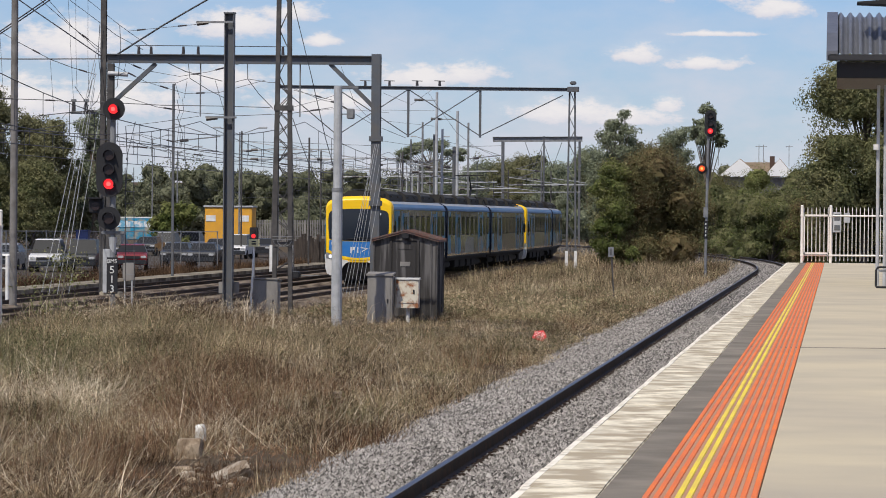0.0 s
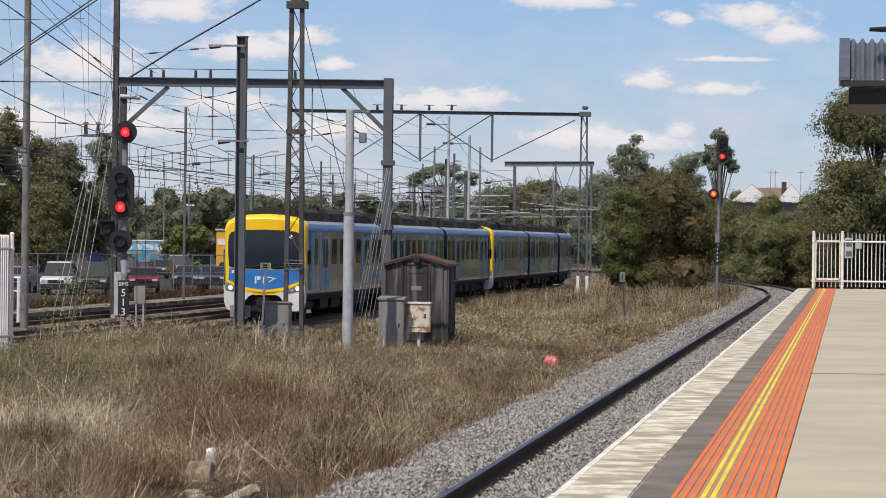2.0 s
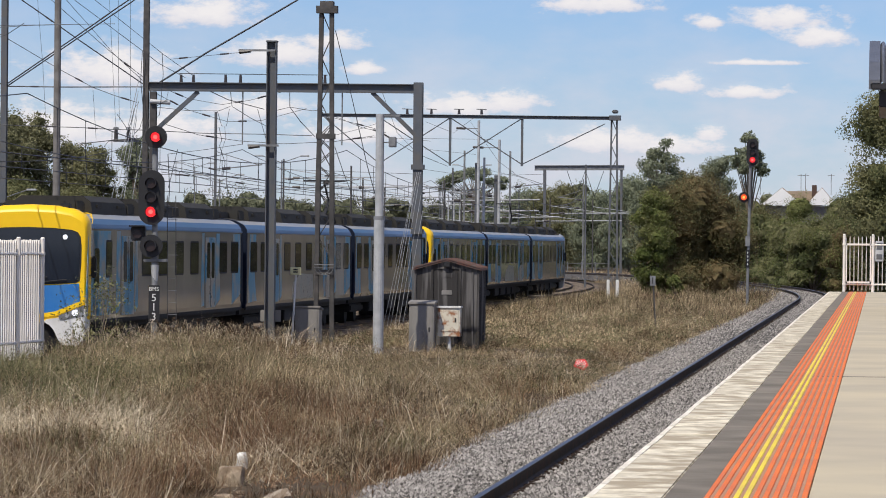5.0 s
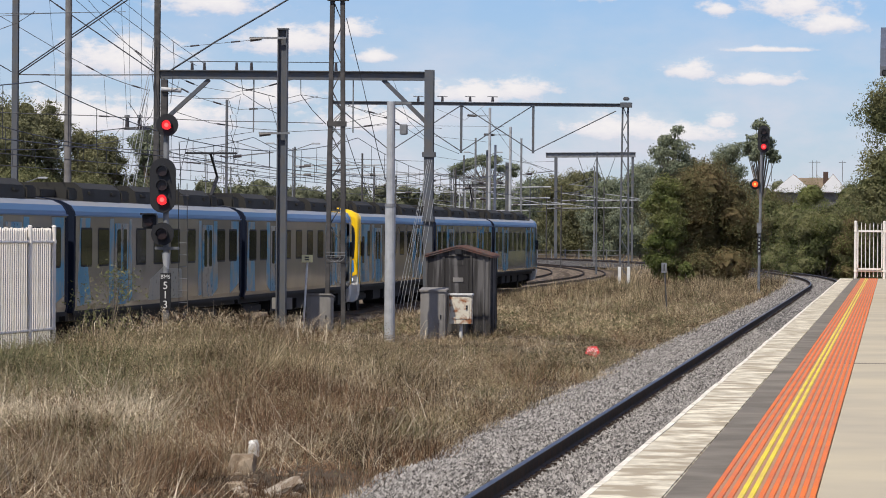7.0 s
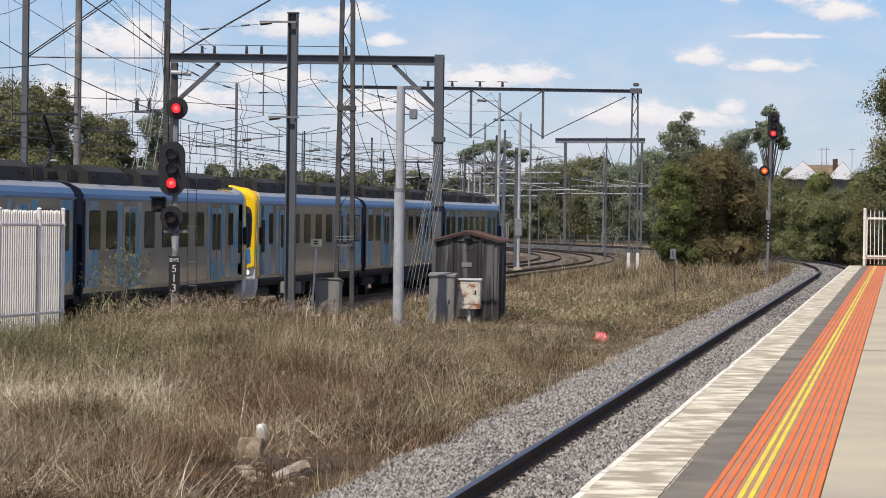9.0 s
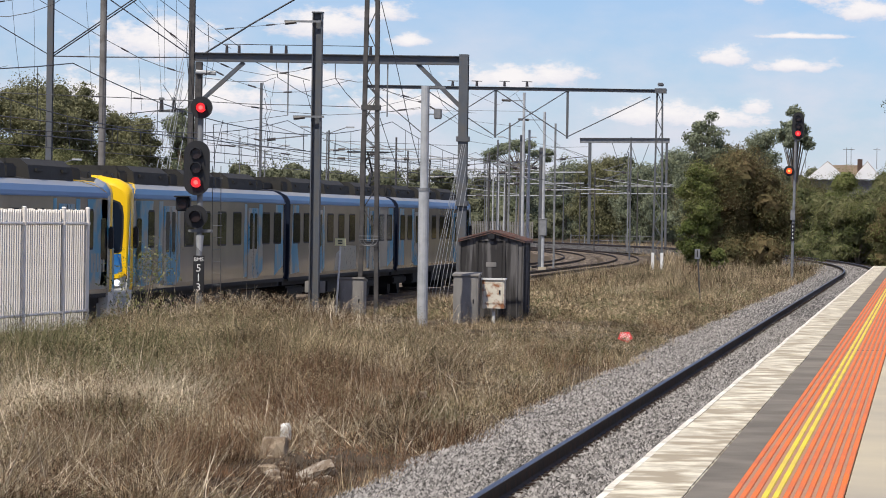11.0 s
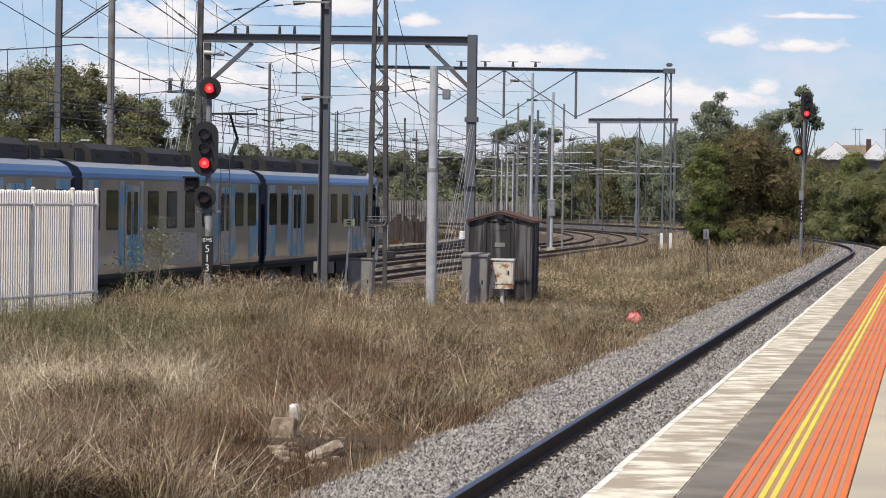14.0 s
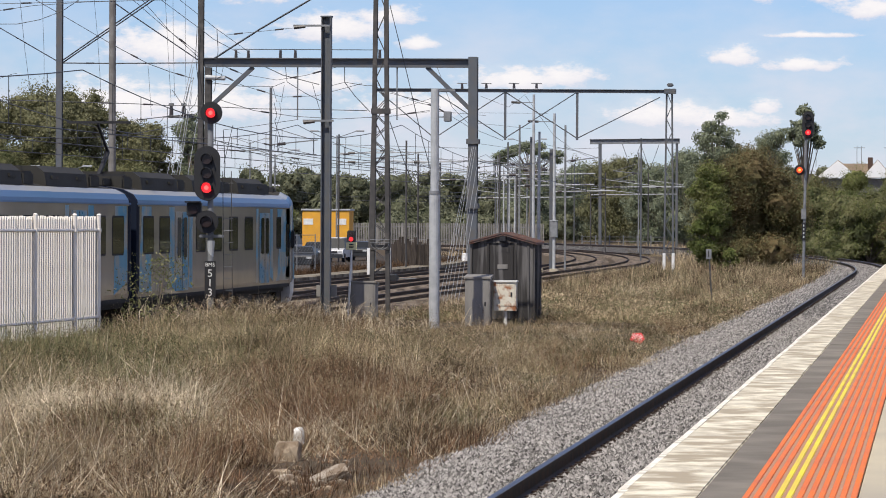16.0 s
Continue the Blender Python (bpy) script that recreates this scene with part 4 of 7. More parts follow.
def main_signal():
    x, y, z0 = -18.08, 92.0, -0.45
    s = thing("railway_signal", "tall railway signal with two red lights over a numbered plate", "railway signal", pose(x, y, z0))
    part("post", rod((0, 0, 0), (-0.02, 0, 5.75), 0.075, seg=12), M["steel_grey"], s, "grey tubular post")
    part("foot", box(-0.25, -0.25, -0.1, 0.25, 0.25, 0.25, 0.02), M["concrete"], s)
    signal_head(s, 0.03, 5.66, ["red_core"], 0, -0.18, 0.12, 0.56)
    signal_head(s, -0.07, 4.14, ["red_core", "red_core", "red_core"], 2, -0.18, 0.13, 0.66)
    signal_head(s, -0.07, 2.92, ["red_core"], -1, -0.18, 0.14, 0.58)
    side = part("side_lamp_box", box(-0.60, -0.16, 3.05, -0.24, 0.1, 3.42, 0.03), M["black"], s, "small black lamp box")
    part("side_lens", disc(0.11, -0.19, -0.15, 16, -0.42, 3.22), M["lens_dark"], side)
    part("side_hood", box(-0.62, -0.32, 3.40, -0.22, -0.12, 3.44, 0.01), M["black"], side)
    part("bracket", box(-0.28, -0.1, 2.52, 0.32, 0.1, 2.60, 0.015), M["steel_grey"], s)
    part("collar", rod((0, 0, 1.95), (0, 0, 2.45), 0.06, 0.11, 12), M["steel_pale"], s)
    plate_ob = part("number_plate", box(-0.13, -0.14, 1.02, 0.15, -0.10, 1.94, 0.01), M["black"], s, "black plate with white figures")
    words("BMS", 0.14, M["white"], plate_ob, pose(0.01, -0.146, 1.84, 90, 0, 0))
    for k, ch in enumerate("513"):
        words(ch, 0.27, M["white"], plate_ob, pose(0.01, -0.146, 1.62 - 0.24 * k, 90, 0, 0))
    # ladder behind the post
    for e in (0.30, 0.52):
        part("ladder_rail", rod((e, 0.25, 0.0), (e - 0.05, 0.25, 4.2), 0.010, seg=6), M["lattice"], s)
    z = 0.3
    while z < 4.1:
        part("rung", rod((0.28, 0.25, z), (0.52, 0.25, z), 0.007, seg=5), M["steel_grey"], s)
        z += 0.3


def platform_signal():
    x, y = -6.15, 176.0
    s = thing("railway_signal", "slim signal post with a red light and an amber-red repeater", "railway signal", pose(x, y, -0.35))
    part("post", rod((0, 0, 0), (0.10, 0, 7.05), 0.065, seg=10), M["steel_grey"], s)
    part("foot", box(-0.22, -0.22, -0.15, 0.22, 0.22, 0.24, 0.02), M["concrete"], s)
    signal_head(s, 0.20, 7.45, ["red_core", "red_core", "red_core"], 2, -0.16, 0.13, 0.56)
    signal_head(s, -0.19, 5.32, ["amber_core"], 0, -0.16, 0.14, 0.50)
    part("arm", beam((-0.19, 0, 5.2), (0.06, 0, 5.2), 0.06), M["steel_grey"], s)
    part("bracket", box(0.02, -0.1, 6.75, 0.3, 0.1, 6.95, 0.02), M["steel_grey"], s)
    plate_ob = part("number_plate", box(-0.07, -0.1, 2.0, 0.10, -0.07, 2.85), M["black"], s)
    for k in range(4):
        part("mark_bar", box(-0.01, -0.108, 2.12 + k * 0.18, 0.045, -0.10, 2.21 + k * 0.18), M["steel_pale"], plate_ob)
    part("relay_box", box(-0.1, -0.12, 3.0, 0.12, 0.1, 3.5, 0.02), M["steel_grey"], s)


def dwarf_signal():
    s = thing("dwarf_signal", "small red shunting signal on a low post", "railway signal", pose(-23.31, 148.0, 0.05))
    part("post", rod((0, 0, -0.5), (0, 0, 1.6), 0.04, seg=8), M["steel_grey"], s)
    head = part("signal_head", box(-0.18, -0.1, 1.55, 0.16, 0.15, 2.05, 0.03), M["black"], s)
    part("lens", disc(0.09, -0.13, -0.09, 14, -0.01, 1.70), M["red_core"], head, "glowing red lamp")
    part("lens", disc(0.09, -0.13, -0.09, 14, -0.01, 1.92), M["lens_dark"], head)


main_signal()
platform_signal()
dwarf_signal()


# ---- poles and gantries ----
def h_pole():
    p = thing("steel_pole", "tall dark grey H-section pole with insulator arms", "pole", pose(-17.5, 106.3, -0.7))
    part("shaft", h_section((0, 0, 0), (0.0, 0, 9.1), 0.28, 0.28, 0.03, 0.03, (1, 0, 0)), M["steel_dark"], p)
    part("cap", box(-0.16, -0.16, 9.1, 0.16, 0.16, 9.14), M["steel_dark"], p)
    for z, x0, x1 in ((8.85, -0.95, 0.12), (6.1, -0.66, 0.24)):
        arm = part("cross_arm", beam((x0, -0.18, z), (x1, -0.18, z), 0.06), M["steel_grey"], p)
        part("insulator", rod((x0 + 0.02, -0.18, z - 0.05), (x0 + 0.35, -0.18, z - 0.02), 0.06, 0.045, 8), M["insulator"], arm)
    part("notice_board", box(-0.30, 0.16, 1.0, 0.30, 0.19, 1.34, 0.01), M["cab_grey"], p, "grey notice plate behind the pole")
    part("foot", box(-0.35, -0.35, -0.1, 0.35, 0.35, 0.15, 0.03), M["concrete"], p)


def pale_pole():
    p = thing("steel_pole", "pale grey stepped tubular pole in the grass", "pole", pose(-13.53, 100.4, -0.6))
    part("lower_shaft", rod((0, 0, 0), (0.0, 0, 3.9), 0.145, seg=14), M["steel_pale"], p)
    part("upper_shaft", rod((0.0, 0, 3.9), (0.0, 0, 6.72), 0.115, seg=14), M["steel_pale"], p)
    part("band", rod((0, 0, 3.84), (0, 0, 3.94), 0.155, seg=14), M["steel_grey"], p)
    arm = part("cross_arm", beam((-0.1, 0, 6.68), (0.55, 0, 6.68), 0.05), M["steel_grey"], p)
    part("camera_box", box(0.25, -0.1, 5.82, 0.45, 0.12, 6.1, 0.02), M["steel_grey"], p, "grey box on a bracket")
    part("bracket", beam((0.1, 0, 5.95), (0.3, 0, 5.95), 0.03), M["steel_grey"], p)


def twin_mast():
    y, z0 = 112.0, -0.6
    p = thing("twin_pole_mast", "tapering twin-legged brown steel mast braced with plates", "mast", pose(-16.75, y, z0))
    for a, t in ((-0.27, -0.17), (0.24, 0.14)):
        part("leg", h_section((a, 0, 0), (t, 0, 10.35), 0.13, 0.15, 0.015, 0.012, (0, 1, 0)), M["lattice"], p)
    for z in (2.3, 6.45):
        part("tie_plate", box(-0.30, -0.10, z - 0.08, 0.28, 0.10, z + 0.08), M["lattice"], p)
    part("head_plate", box(-0.32, -0.16, 10.2, 0.32, 0.16, 10.42), M["lattice"], p)
    part("head_plate", box(-0.2, -0.16, 10.42, 0.2, 0.16, 10.56), M["lattice"], p)
    for k in range(11):
        z = 2.7 + k * 0.68
        e = 1 if k % 2 else -1
        w0, w1 = 0.25 - 0.011 * z, 0.25 - 0.011 * (z + 0.68)
        part("lacing", beam((-w0 * e, 0.05, z), (w1 * e, 0.05, z + 0.68), 0.028), M["lattice"], p)
    # looped cable between the legs
    ring = bmesh.new()
    for side_, a0 in ((-0.06, 200), (0.06, 200)):
        for k in range(14):
            a, c2 = radians(a0 + k * 10), radians(a0 + k * 10 + 10)
            rod((side_ + 0.24 * math.cos(a), -0.16, 2.50 + 0.26 * math.sin(a)), (side_ + 0.24 * math.cos(c2), -0.16, 2.50 + 0.26 * math.sin(c2)), 0.009, seg=4, bm=ring)
    beam((-0.3, -0.16, 2.44), (0.3, -0.16, 2.44), 0.02, bm=ring)
    beam((-0.3, -0.16, 2.54), (0.3, -0.16, 2.54), 0.02, bm=ring)
    part("cable_coil", ring, M["steel_grey"], p, "pale cable coil")
    part("foot", box(-0.5, -0.3, -0.1, 0.5, 0.3, 0.12, 0.02), M["concrete"], p)


def lattice_leg_pair(parent, x, y, z0, z1, spread, top, mat, faces=2, name="leg"):
    """Two slender legs with zigzag lacing between them."""
    for e in (-1, 1):
        part(name, beam((x + e * spread, y, z0), (x + e * top, y, z1), 0.11, 0.10), mat, parent)
    n = int((z1 - z0) / 0.75)
    for k in range(n):
        u0, u1 = k / n, (k + 1) / n
        w0, w1 = spread + (top - spread) * u0, spread + (top - spread) * u1
        e = 1 if k % 2 else -1
        part("lacing", beam((x + e * w0, y, z0 + (z1 - z0) * u0), (x - e * w1, y, z0 + (z1 - z0) * u1), 0.045), mat, parent)


def portal_near():
    y = 146.0
    p = thing("overhead_gantry", "grey steel portal gantry over the main lines", "gantry", pose(0, y, -0.7))
    part("post", h_section((-18.15, 0, 0), (-18.15, 0, 9.7), 0.36, 0.36, 0.03, 0.03, (0, 1, 0)), M["steel_dark"], p)
    part("post", h_section((-29.12, 0, 0), (-29.12, 0, 16.0), 0.22, 0.22, 0.03, 0.03, (0, 1, 0)), M["lattice"], p)
    part("post", h_section((-28.82, 0, 0), (-28.82, 0, 9.3), 0.26, 0.26, 0.03, 0.03, (0, 1, 0)), M["lattice"], p)
    part("beam", h_section((-29.0, 0, 9.5), (-17.97, 0, 9.45), 0.30, 0.36, 0.035, 0.03, (0, 0, 1)), M["steel_dark"], p)
    part("brace", beam((-27.0, 0, 9.3), (-28.6, 0, 7.85), 0.16), M["steel_dark"], p)
    part("brace", beam((-20.0, 0, 9.3), (-18.3, 0, 7.65), 0.16), M["steel_dark"], p)
    for x in (-27.7, -27.2, -25.9, -25.3, -21.9):
        part("insulator", rod((x, 0, 9.65), (x, 0, 9.98), 0.07, 0.05, 8), M["insulator"], p)
    part("bus_wire", rod((-27.8, 0, 10.02), (-21.8, 0, 9.98), 0.016, seg=5), M["wire"], p)
    for x in (-25.2, -21.2):
        part("hanger", rod((x, 0, 9.3), (x, 0, 7.2), 0.03, seg=6), M["steel_grey"], p)
    part("bracket_arm", beam((-30.39, -0.2, 7.32), (-29.36, -0.2, 7.32), 0.10), M["steel_grey"], p)
    for x in (-30.28, -29.77):
        part("insulator", rod((x, -0.2, 7.31), (x, -0.2, 7.76), 0.09, 0.07, 8), M["insulator"], p)
        part("insulator_cap", box(x - 0.10, -0.3, 7.76, x + 0.10, -0.1, 7.86, 0.02), M["steel_grey"], p)
    part("tube_insulator", rod((-28.9, -0.2, 8.9), (-28.1, -0.2, 8.85), 0.09, seg=10), M["steel_pale"], p)
    part("collar", box(-18.40, -0.24, 6.25, -17.9, 0.24, 6.45), M["steel_dark"], p)
    part("junction_box", box(-18.38, -0.3, 3.7, -17.92, 0.3, 3.9), M["steel_dark"], p)
    part("equipment_box", box(-29.0, -0.5, 0.15, -28.66, -0.2, 1.9, 0.02), M["steel_pale"], p, "pale equipment box at the post")
    for x in (-18.15, -28.75):
        part("foot", box(x - 0.4, -0.4, -0.1, x + 0.4, 0.4, 0.2, 0.03), M["concrete"], p)


def portal_far():
    y = 212.0
    p = thing("overhead_gantry", "long trussed gantry on laced steel masts", "gantry", pose(0, y, -0.7))
    lattice_leg_pair(p, -15.07, 0, 0, 10.6, 0.27, 0.15, M["steel_dark"])
    lattice_leg_pair(p, -31.8, 0, 0, 11.0, 0.6, 0.35, M["lattice"])
    lattice_leg_pair(p, -31.8, 0.8, 0, 11.0, 0.6, 0.35, M["lattice"])
    for x in (-15.33, -14.81):
        part("white_foot", box(x - 0.08, -0.09, 0, x + 0.08, 0.09, 1.4), M["white"], p, "white-painted foot")
    for x in (-32.4, -31.2):
        part("white_foot", box(x - 0.08, -0.09, 0, x + 0.08, 0.09, 1.6), M["white"], p, "white-painted foot")
    part("beam", h_section((-32.0, 0, 10.72), (-14.8, 0, 10.62), 0.22, 0.20, 0.03, 0.03, (0, 0, 1)), M["steel_dark"], p)
    part("head_plate", box(-15.35, -0.3, 10.5, -14.7, 0.3, 10.78), M["steel_dark"], p)
    part("finial", box(-15.2, -0.2, 10.9, -14.85, 0.2, 11.1, 0.05), M["steel_dark"], p)
    for x in (-24.5, -20.35, -28.6):
        part("drop_post", beam((x, 0, 10.6), (x, 0, 7.85), 0.13), M["steel_dark"], p)
    for x0, z0, x1, z1 in ((-20.35, 7.95, -15.6, 10.3), (-20.35, 7.95, -24.5, 10.6), (-24.5, 7.95, -20.35, 10.6), (-24.5, 7.95, -28.6, 10.6), (-28.6, 7.95, -31.8, 10.6), (-28.6, 7.95, -24.5, 10.6)):
        part("tie_rod", rod((x0, 0, z0), (x1, 0, z1), 0.03, seg=6), M["steel_dark"], p)
    for x in (-27.0, -25.6, -24.0, -22.7):
        part("insulator", rod((x, 0, 10.8), (x, 0, 11.1), 0.09, 0.06, 8), M["insulator"], p)
        part("insulator_arm", beam((x - 0.3, 0, 11.1), (x + 0.3, 0, 11.08), 0.05), M["steel_grey"], p)


def portal_curve():
    p = thing("overhead_gantry", "distant grey gantry where the rails bend", "gantry", pose(0, 400, -0.6))
    part("post", h_section((-35.85, 0, 0), (-35.9, 0, 11.5), 0.32, 0.32, 0.04, 0.04), M["steel_dark"], p)
    part("post", h_section((-27.6, 0, 0), (-27.6, 0, 11.5), 0.25, 0.25, 0.04, 0.04), M["steel_dark"], p)
    part("beam", h_section((-37.0, 0, 11.65), (-27.3, 0, 11.75), 0.4, 0.55, 0.05, 0.05, (0, 0, 1)), M["steel_grey"], p)
    for x in (-33.5, -31.5):
        part("hanger", rod((x, 0, 11.4), (x + 1.0, 0, 8.6), 0.03, seg=5), M["wire"], p)
        part("hanger", rod((x + 2.0, 0, 11.4), (x + 1.0, 0, 8.6), 0.03, seg=5), M["wire"], p)


def plain_mast(x, y, z0, z1, r, mat="steel_grey", label="grey steel overhead line mast", arms=(), group="line masts"):
    p = thing("line_mast", label, "mast", pose(x, y, z0), group)
    part("shaft", h_section((0, 0, 0), (0, 0, z1 - z0), 2 * r, 2 * r, r * 0.2, r * 0.2, (0, 1, 0)), M[mat], p)
    for az_, x1 in arms:
        a = part("cantilever", beam((0, 0, az_ - z0), (x1, 0, az_ - z0 + 0.25), 0.06), M["steel_grey"], p)
        part("stay", rod((0, 0, az_ - z0 + 0.9), (x1 * 0.9, 0, az_ - z0 + 0.25), 0.02, seg=5), M["steel_grey"], p)
        part("insulator", rod((x1 * 0.15, 0, az_ - z0 + 0.02), (x1 * 0.32, 0, az_ - z0 + 0.06), 0.08, seg=7), M["insulator"], p)
    return p


def round_pole(x, y, z0, z1, r0, r1, mat, label):
    p = thing("line_pole", label, "pole", pose(x, y, z0))
    part("shaft", rod((0, 0, 0), (0, 0, z1 - z0), r0, r1, 14), M[mat], p)
    return p


h_pole()
pale_pole()
twin_mast()
portal_near()
portal_far()
portal_curve()
round_pole(-28.7, 128.0, -0.7, 14.5, 0.14, 0.11, "old_concrete", "tall grey round pole beside the main lines")
plain_mast(-34.9, 146.0, -0.7, 16.0, 0.12, "steel_dark", "dark steel mast with stay wires")
# masts further along the lines
for mx, my, mh, arms in ((-23.3, 235, 8.6, ((6.3, 2.2),)), (-27.9, 250, 9.0, ((6.3, 2.2), (6.3, -2.0))), (-33.5, 268, 9.0, ((6.3, 2.2),)), (-22.8, 290, 9.0, ((6.2, -2.2),)),
                         (-35.0, 305, 9.0, ((6.3, 2.2),)), (-27.9, 352, 9.0, ((6.2, -2.2),)), (-43.5, 370, 9.0, ((6.3, 2.5),)), (-35.2, 330, 8.0, ((6.0, 2.5),)),
                         (-52, 440, 9.5, ((6.3, 2.5), (6.3, -2.5))), (-44, 455, 9.5, ((6.3, -2.5),)), (-33.3, 185, 9.2, ((6.3, 2.4),)), (-34.0, 225, 9.2, ((6.3, 2.4),))):
    plain_mast(mx, my, -0.6, mh, 0.06, "steel_grey" if int(my) % 3 == 1 else "steel_dark", arms=arms)




def signal_mast(x, y, z1, r, mat, label, box_at=None, arm=0.0):
    p = thing("line_mast", label, "mast", pose(x, y, -0.6), "line masts")
    part("shaft", rod((0, 0, 0), (0, 0, z1 + 0.6), r, r * 0.8, 10), M[mat], p)
    part("foot", box(-0.25, -0.25, -0.05, 0.25, 0.25, 0.2, 0.02), M["concrete"], p)
    if arm:
        a = part("cross_arm", beam((0, 0, z1 + 0.1), (arm, 0, z1 + 0.1), 0.05), M["steel_grey"], p)
        part("insulator", rod((arm * 0.75, 0, z1 + 0.1), (arm * 1.25, 0, z1 + 0.13), 0.07, seg=8), M["insulator"], a)
    if box_at:
        b_ = part("equipment_box", box(-0.22, -0.2, box_at, 0.22, 0.16, box_at + 1.0, 0.03), M["steel_grey"], p, "grey box on the mast")
        part("lid", box(-0.25, -0.23, box_at + 1.0, 0.25, 0.19, box_at + 1.05, 0.01), M["steel_pale"], b_)


# cluster of slim masts between the main lines
signal_mast(-24.25, 225.0, 10.2, 0.10, "steel_pale", "tall pale steel mast between the main lines", arm=-1.1)
signal_mast(-23.96, 225.6, 7.95, 0.09, "steel_pale", "pale steel mast between the main lines")
signal_mast(-23.00, 225.2, 9.05, 0.10, "steel_pale", "pale steel mast with a box near its foot", box_at=2.1, arm=-1.3)
for mx, my, mh in ((-24.5, 226.5, 7.65), (-23.3, 226.5, 6.9)):
    plain_mast(mx, my, -0.6, mh, 0.12, "steel_dark", "short dark steel mast between the main lines", ((5.6, -1.8),))
for mx in (-29.9, -29.5, -29.1):
    signal_mast(mx, 258.0, 6.1, 0.06, "steel_pale", "slim pale post under a registration arm")

# ---- overhead wires ----
def wire(name, pts, r=0.012, sag=0.0, label="thin dark overhead wire", group="overhead wires"):
    b = bmesh.new()
    n = 12 if sag else 1
    out = []
    for p, q in zip(pts, pts[1:]):
        p, q = Vector(p), Vector(q)
        for k in range(n):
            u = k / n
            out.append(p.lerp(q, u) - Vector((0, 0, 4 * sag * u * (1 - u))))
    out.append(Vector(pts[-1]))
    rings = []
    for i, p in enumerate(out):
        d = (out[min(i + 1, len(out) - 1)] - out[max(i - 1, 0)]).normalized()
        s1 = d.cross(Vector((0, 0, 1)) if abs(d.z) < 0.9 else Vector((1, 0, 0))).normalized()
        s2 = s1.cross(d)
        rings.append([p + s1 * r, p + s2 * r, p - s1 * r, p - s2 * r])
    loft(rings, bm=b)
    return tagged(new(name, mesh_of(b, name, M["wire"])), label, "wire", group)


SUPPORTS = [-40, 30, 92, 146, 212, 268, 330, 400, 470]


def run_wire(name, pts, r, parent, mat=None, seg=4):
    """A round wire through points, as one part."""
    rings = []
    for i, p in enumerate(pts):
        d = (Vector(pts[min(i + 1, len(pts) - 1)]) - Vector(pts[max(i - 1, 0)])).normalized()
        s1 = d.cross(Vector((0, 0, 1)) if abs(d.z) < 0.9 else Vector((1, 0, 0))).normalized()
        s2 = s1.cross(d)
        rings.append([Vector(p) + s1 * (r * math.cos(2 * math.pi * k / seg)) + s2 * (r * math.sin(2 * math.pi * k / seg)) for k in range(seg)])
    return part(name, loft(rings), mat or M["wire"], parent)


for k, (line_x, yc, r) in enumerate(((-21.2, 246.0, 560.0), (-25.4, 246.0, 555.8), (-30.2, 232.0, 551.0))):
    catenary = thing("catenary", "contact wire hung on droppers from a sagging messenger wire", "overhead line", group="overhead lines")
    low_w, high_w = [], []
    for a, c2 in zip(SUPPORTS, SUPPORTS[1:]):
        for i in range(16):
            u = i / 16
            s = a + (c2 - a) * u
            zig = 0.2 * (1 - 2 * u) * (1 if SUPPORTS.index(a) % 2 else -1)
            x, y, _ = bend(s, line_x, yc, r, zig)
            top = FAR_Z + 6.75 - 4 * 1.05 * u * (1 - u)
            low_w.append((x, y, FAR_Z + 5.2))
            high_w.append((x, y, top))
            if i:
                part("dropper", rod((x, y, FAR_Z + 5.2), (x, y, top), 0.011, seg=3, caps=False), M["wire"], catenary)
    run_wire("contact_wire", low_w, 0.014, catenary)
    run_wire("messenger_wire", high_w, 0.014, catenary)


# ---- cross-span wires ----
SPAN_RNG = random.Random(14)


def strand(y, r, *pts):
    """A wire in the plane across the lines at y, through (x, z) points."""
    w = thing("overhead_wire", "thin dark overhead span wire", "wire", group="span wires")
    run_wire("wire", [(x, y, z) for x, z in pts], r * 0.62, w, seg=5)
    for (x0, z0), (x1, z1) in zip(pts, pts[1:]):
        run = math.hypot(x1 - x0, z1 - z0)
        if 0.9 < run < 3.0 and abs(x1 - x0) > abs(z1 - z0) and SPAN_RNG.random() < 0.33:
            u, e = SPAN_RNG.uniform(0.2, 0.7), 0.17 / run
            part("insulator", rod((x0 + (x1 - x0) * (u - e), y, z0 + (z1 - z0) * (u - e)), (x0 + (x1 - x0) * (u + e), y, z0 + (z1 - z0) * (u + e)), 0.032 + 0.0002 * (y - 146), seg=7), M["insulator"], w)


strand(146, 0.045, (-34.87, 8.82), (-31.29, 11.26), (-30.42, 11.87), (-24.4, 15.9))
strand(146.3, 0.045, (-34.89, 8.77), (-31.31, 11.19), (-30.43, 11.77), (-24.4, 15.8))
strand(146, 0.04, (-29.25, 8.90), (-31.98, 10.72), (-32.84, 11.31), (-33.65, 11.86), (-39.5, 15.8))
strand(146, 0.035, (-34.87, 8.78), (-37.36, 10.19), (-38.76, 11.01), (-46.5, 15.5))
strand(146, 0.04, (-34.77, 8.78), (-32.71, 8.76), (-29.25, 8.78))
strand(146, 0.06, (-28.66, 8.90), (-26.73, 10.12), (-24.71, 11.28), (-22.64, 12.49), (-16.8, 15.9))
strand(146, 0.022, (-42.0, 14.7), (-35.90, 11.32), (-34.80, 10.70), (-32.71, 9.50), (-31.28, 8.75), (-30.40, 8.43), (-29.48, 8.16))
strand(125, 0.022, (-32.38, 6.62), (-31.98, 6.62), (-29.39, 6.54), (-27.21, 6.48), (-26.02, 6.42), (-25.14, 6.41), (-22.88, 6.31), (-20.92, 6.29), (-19.17, 6.25))
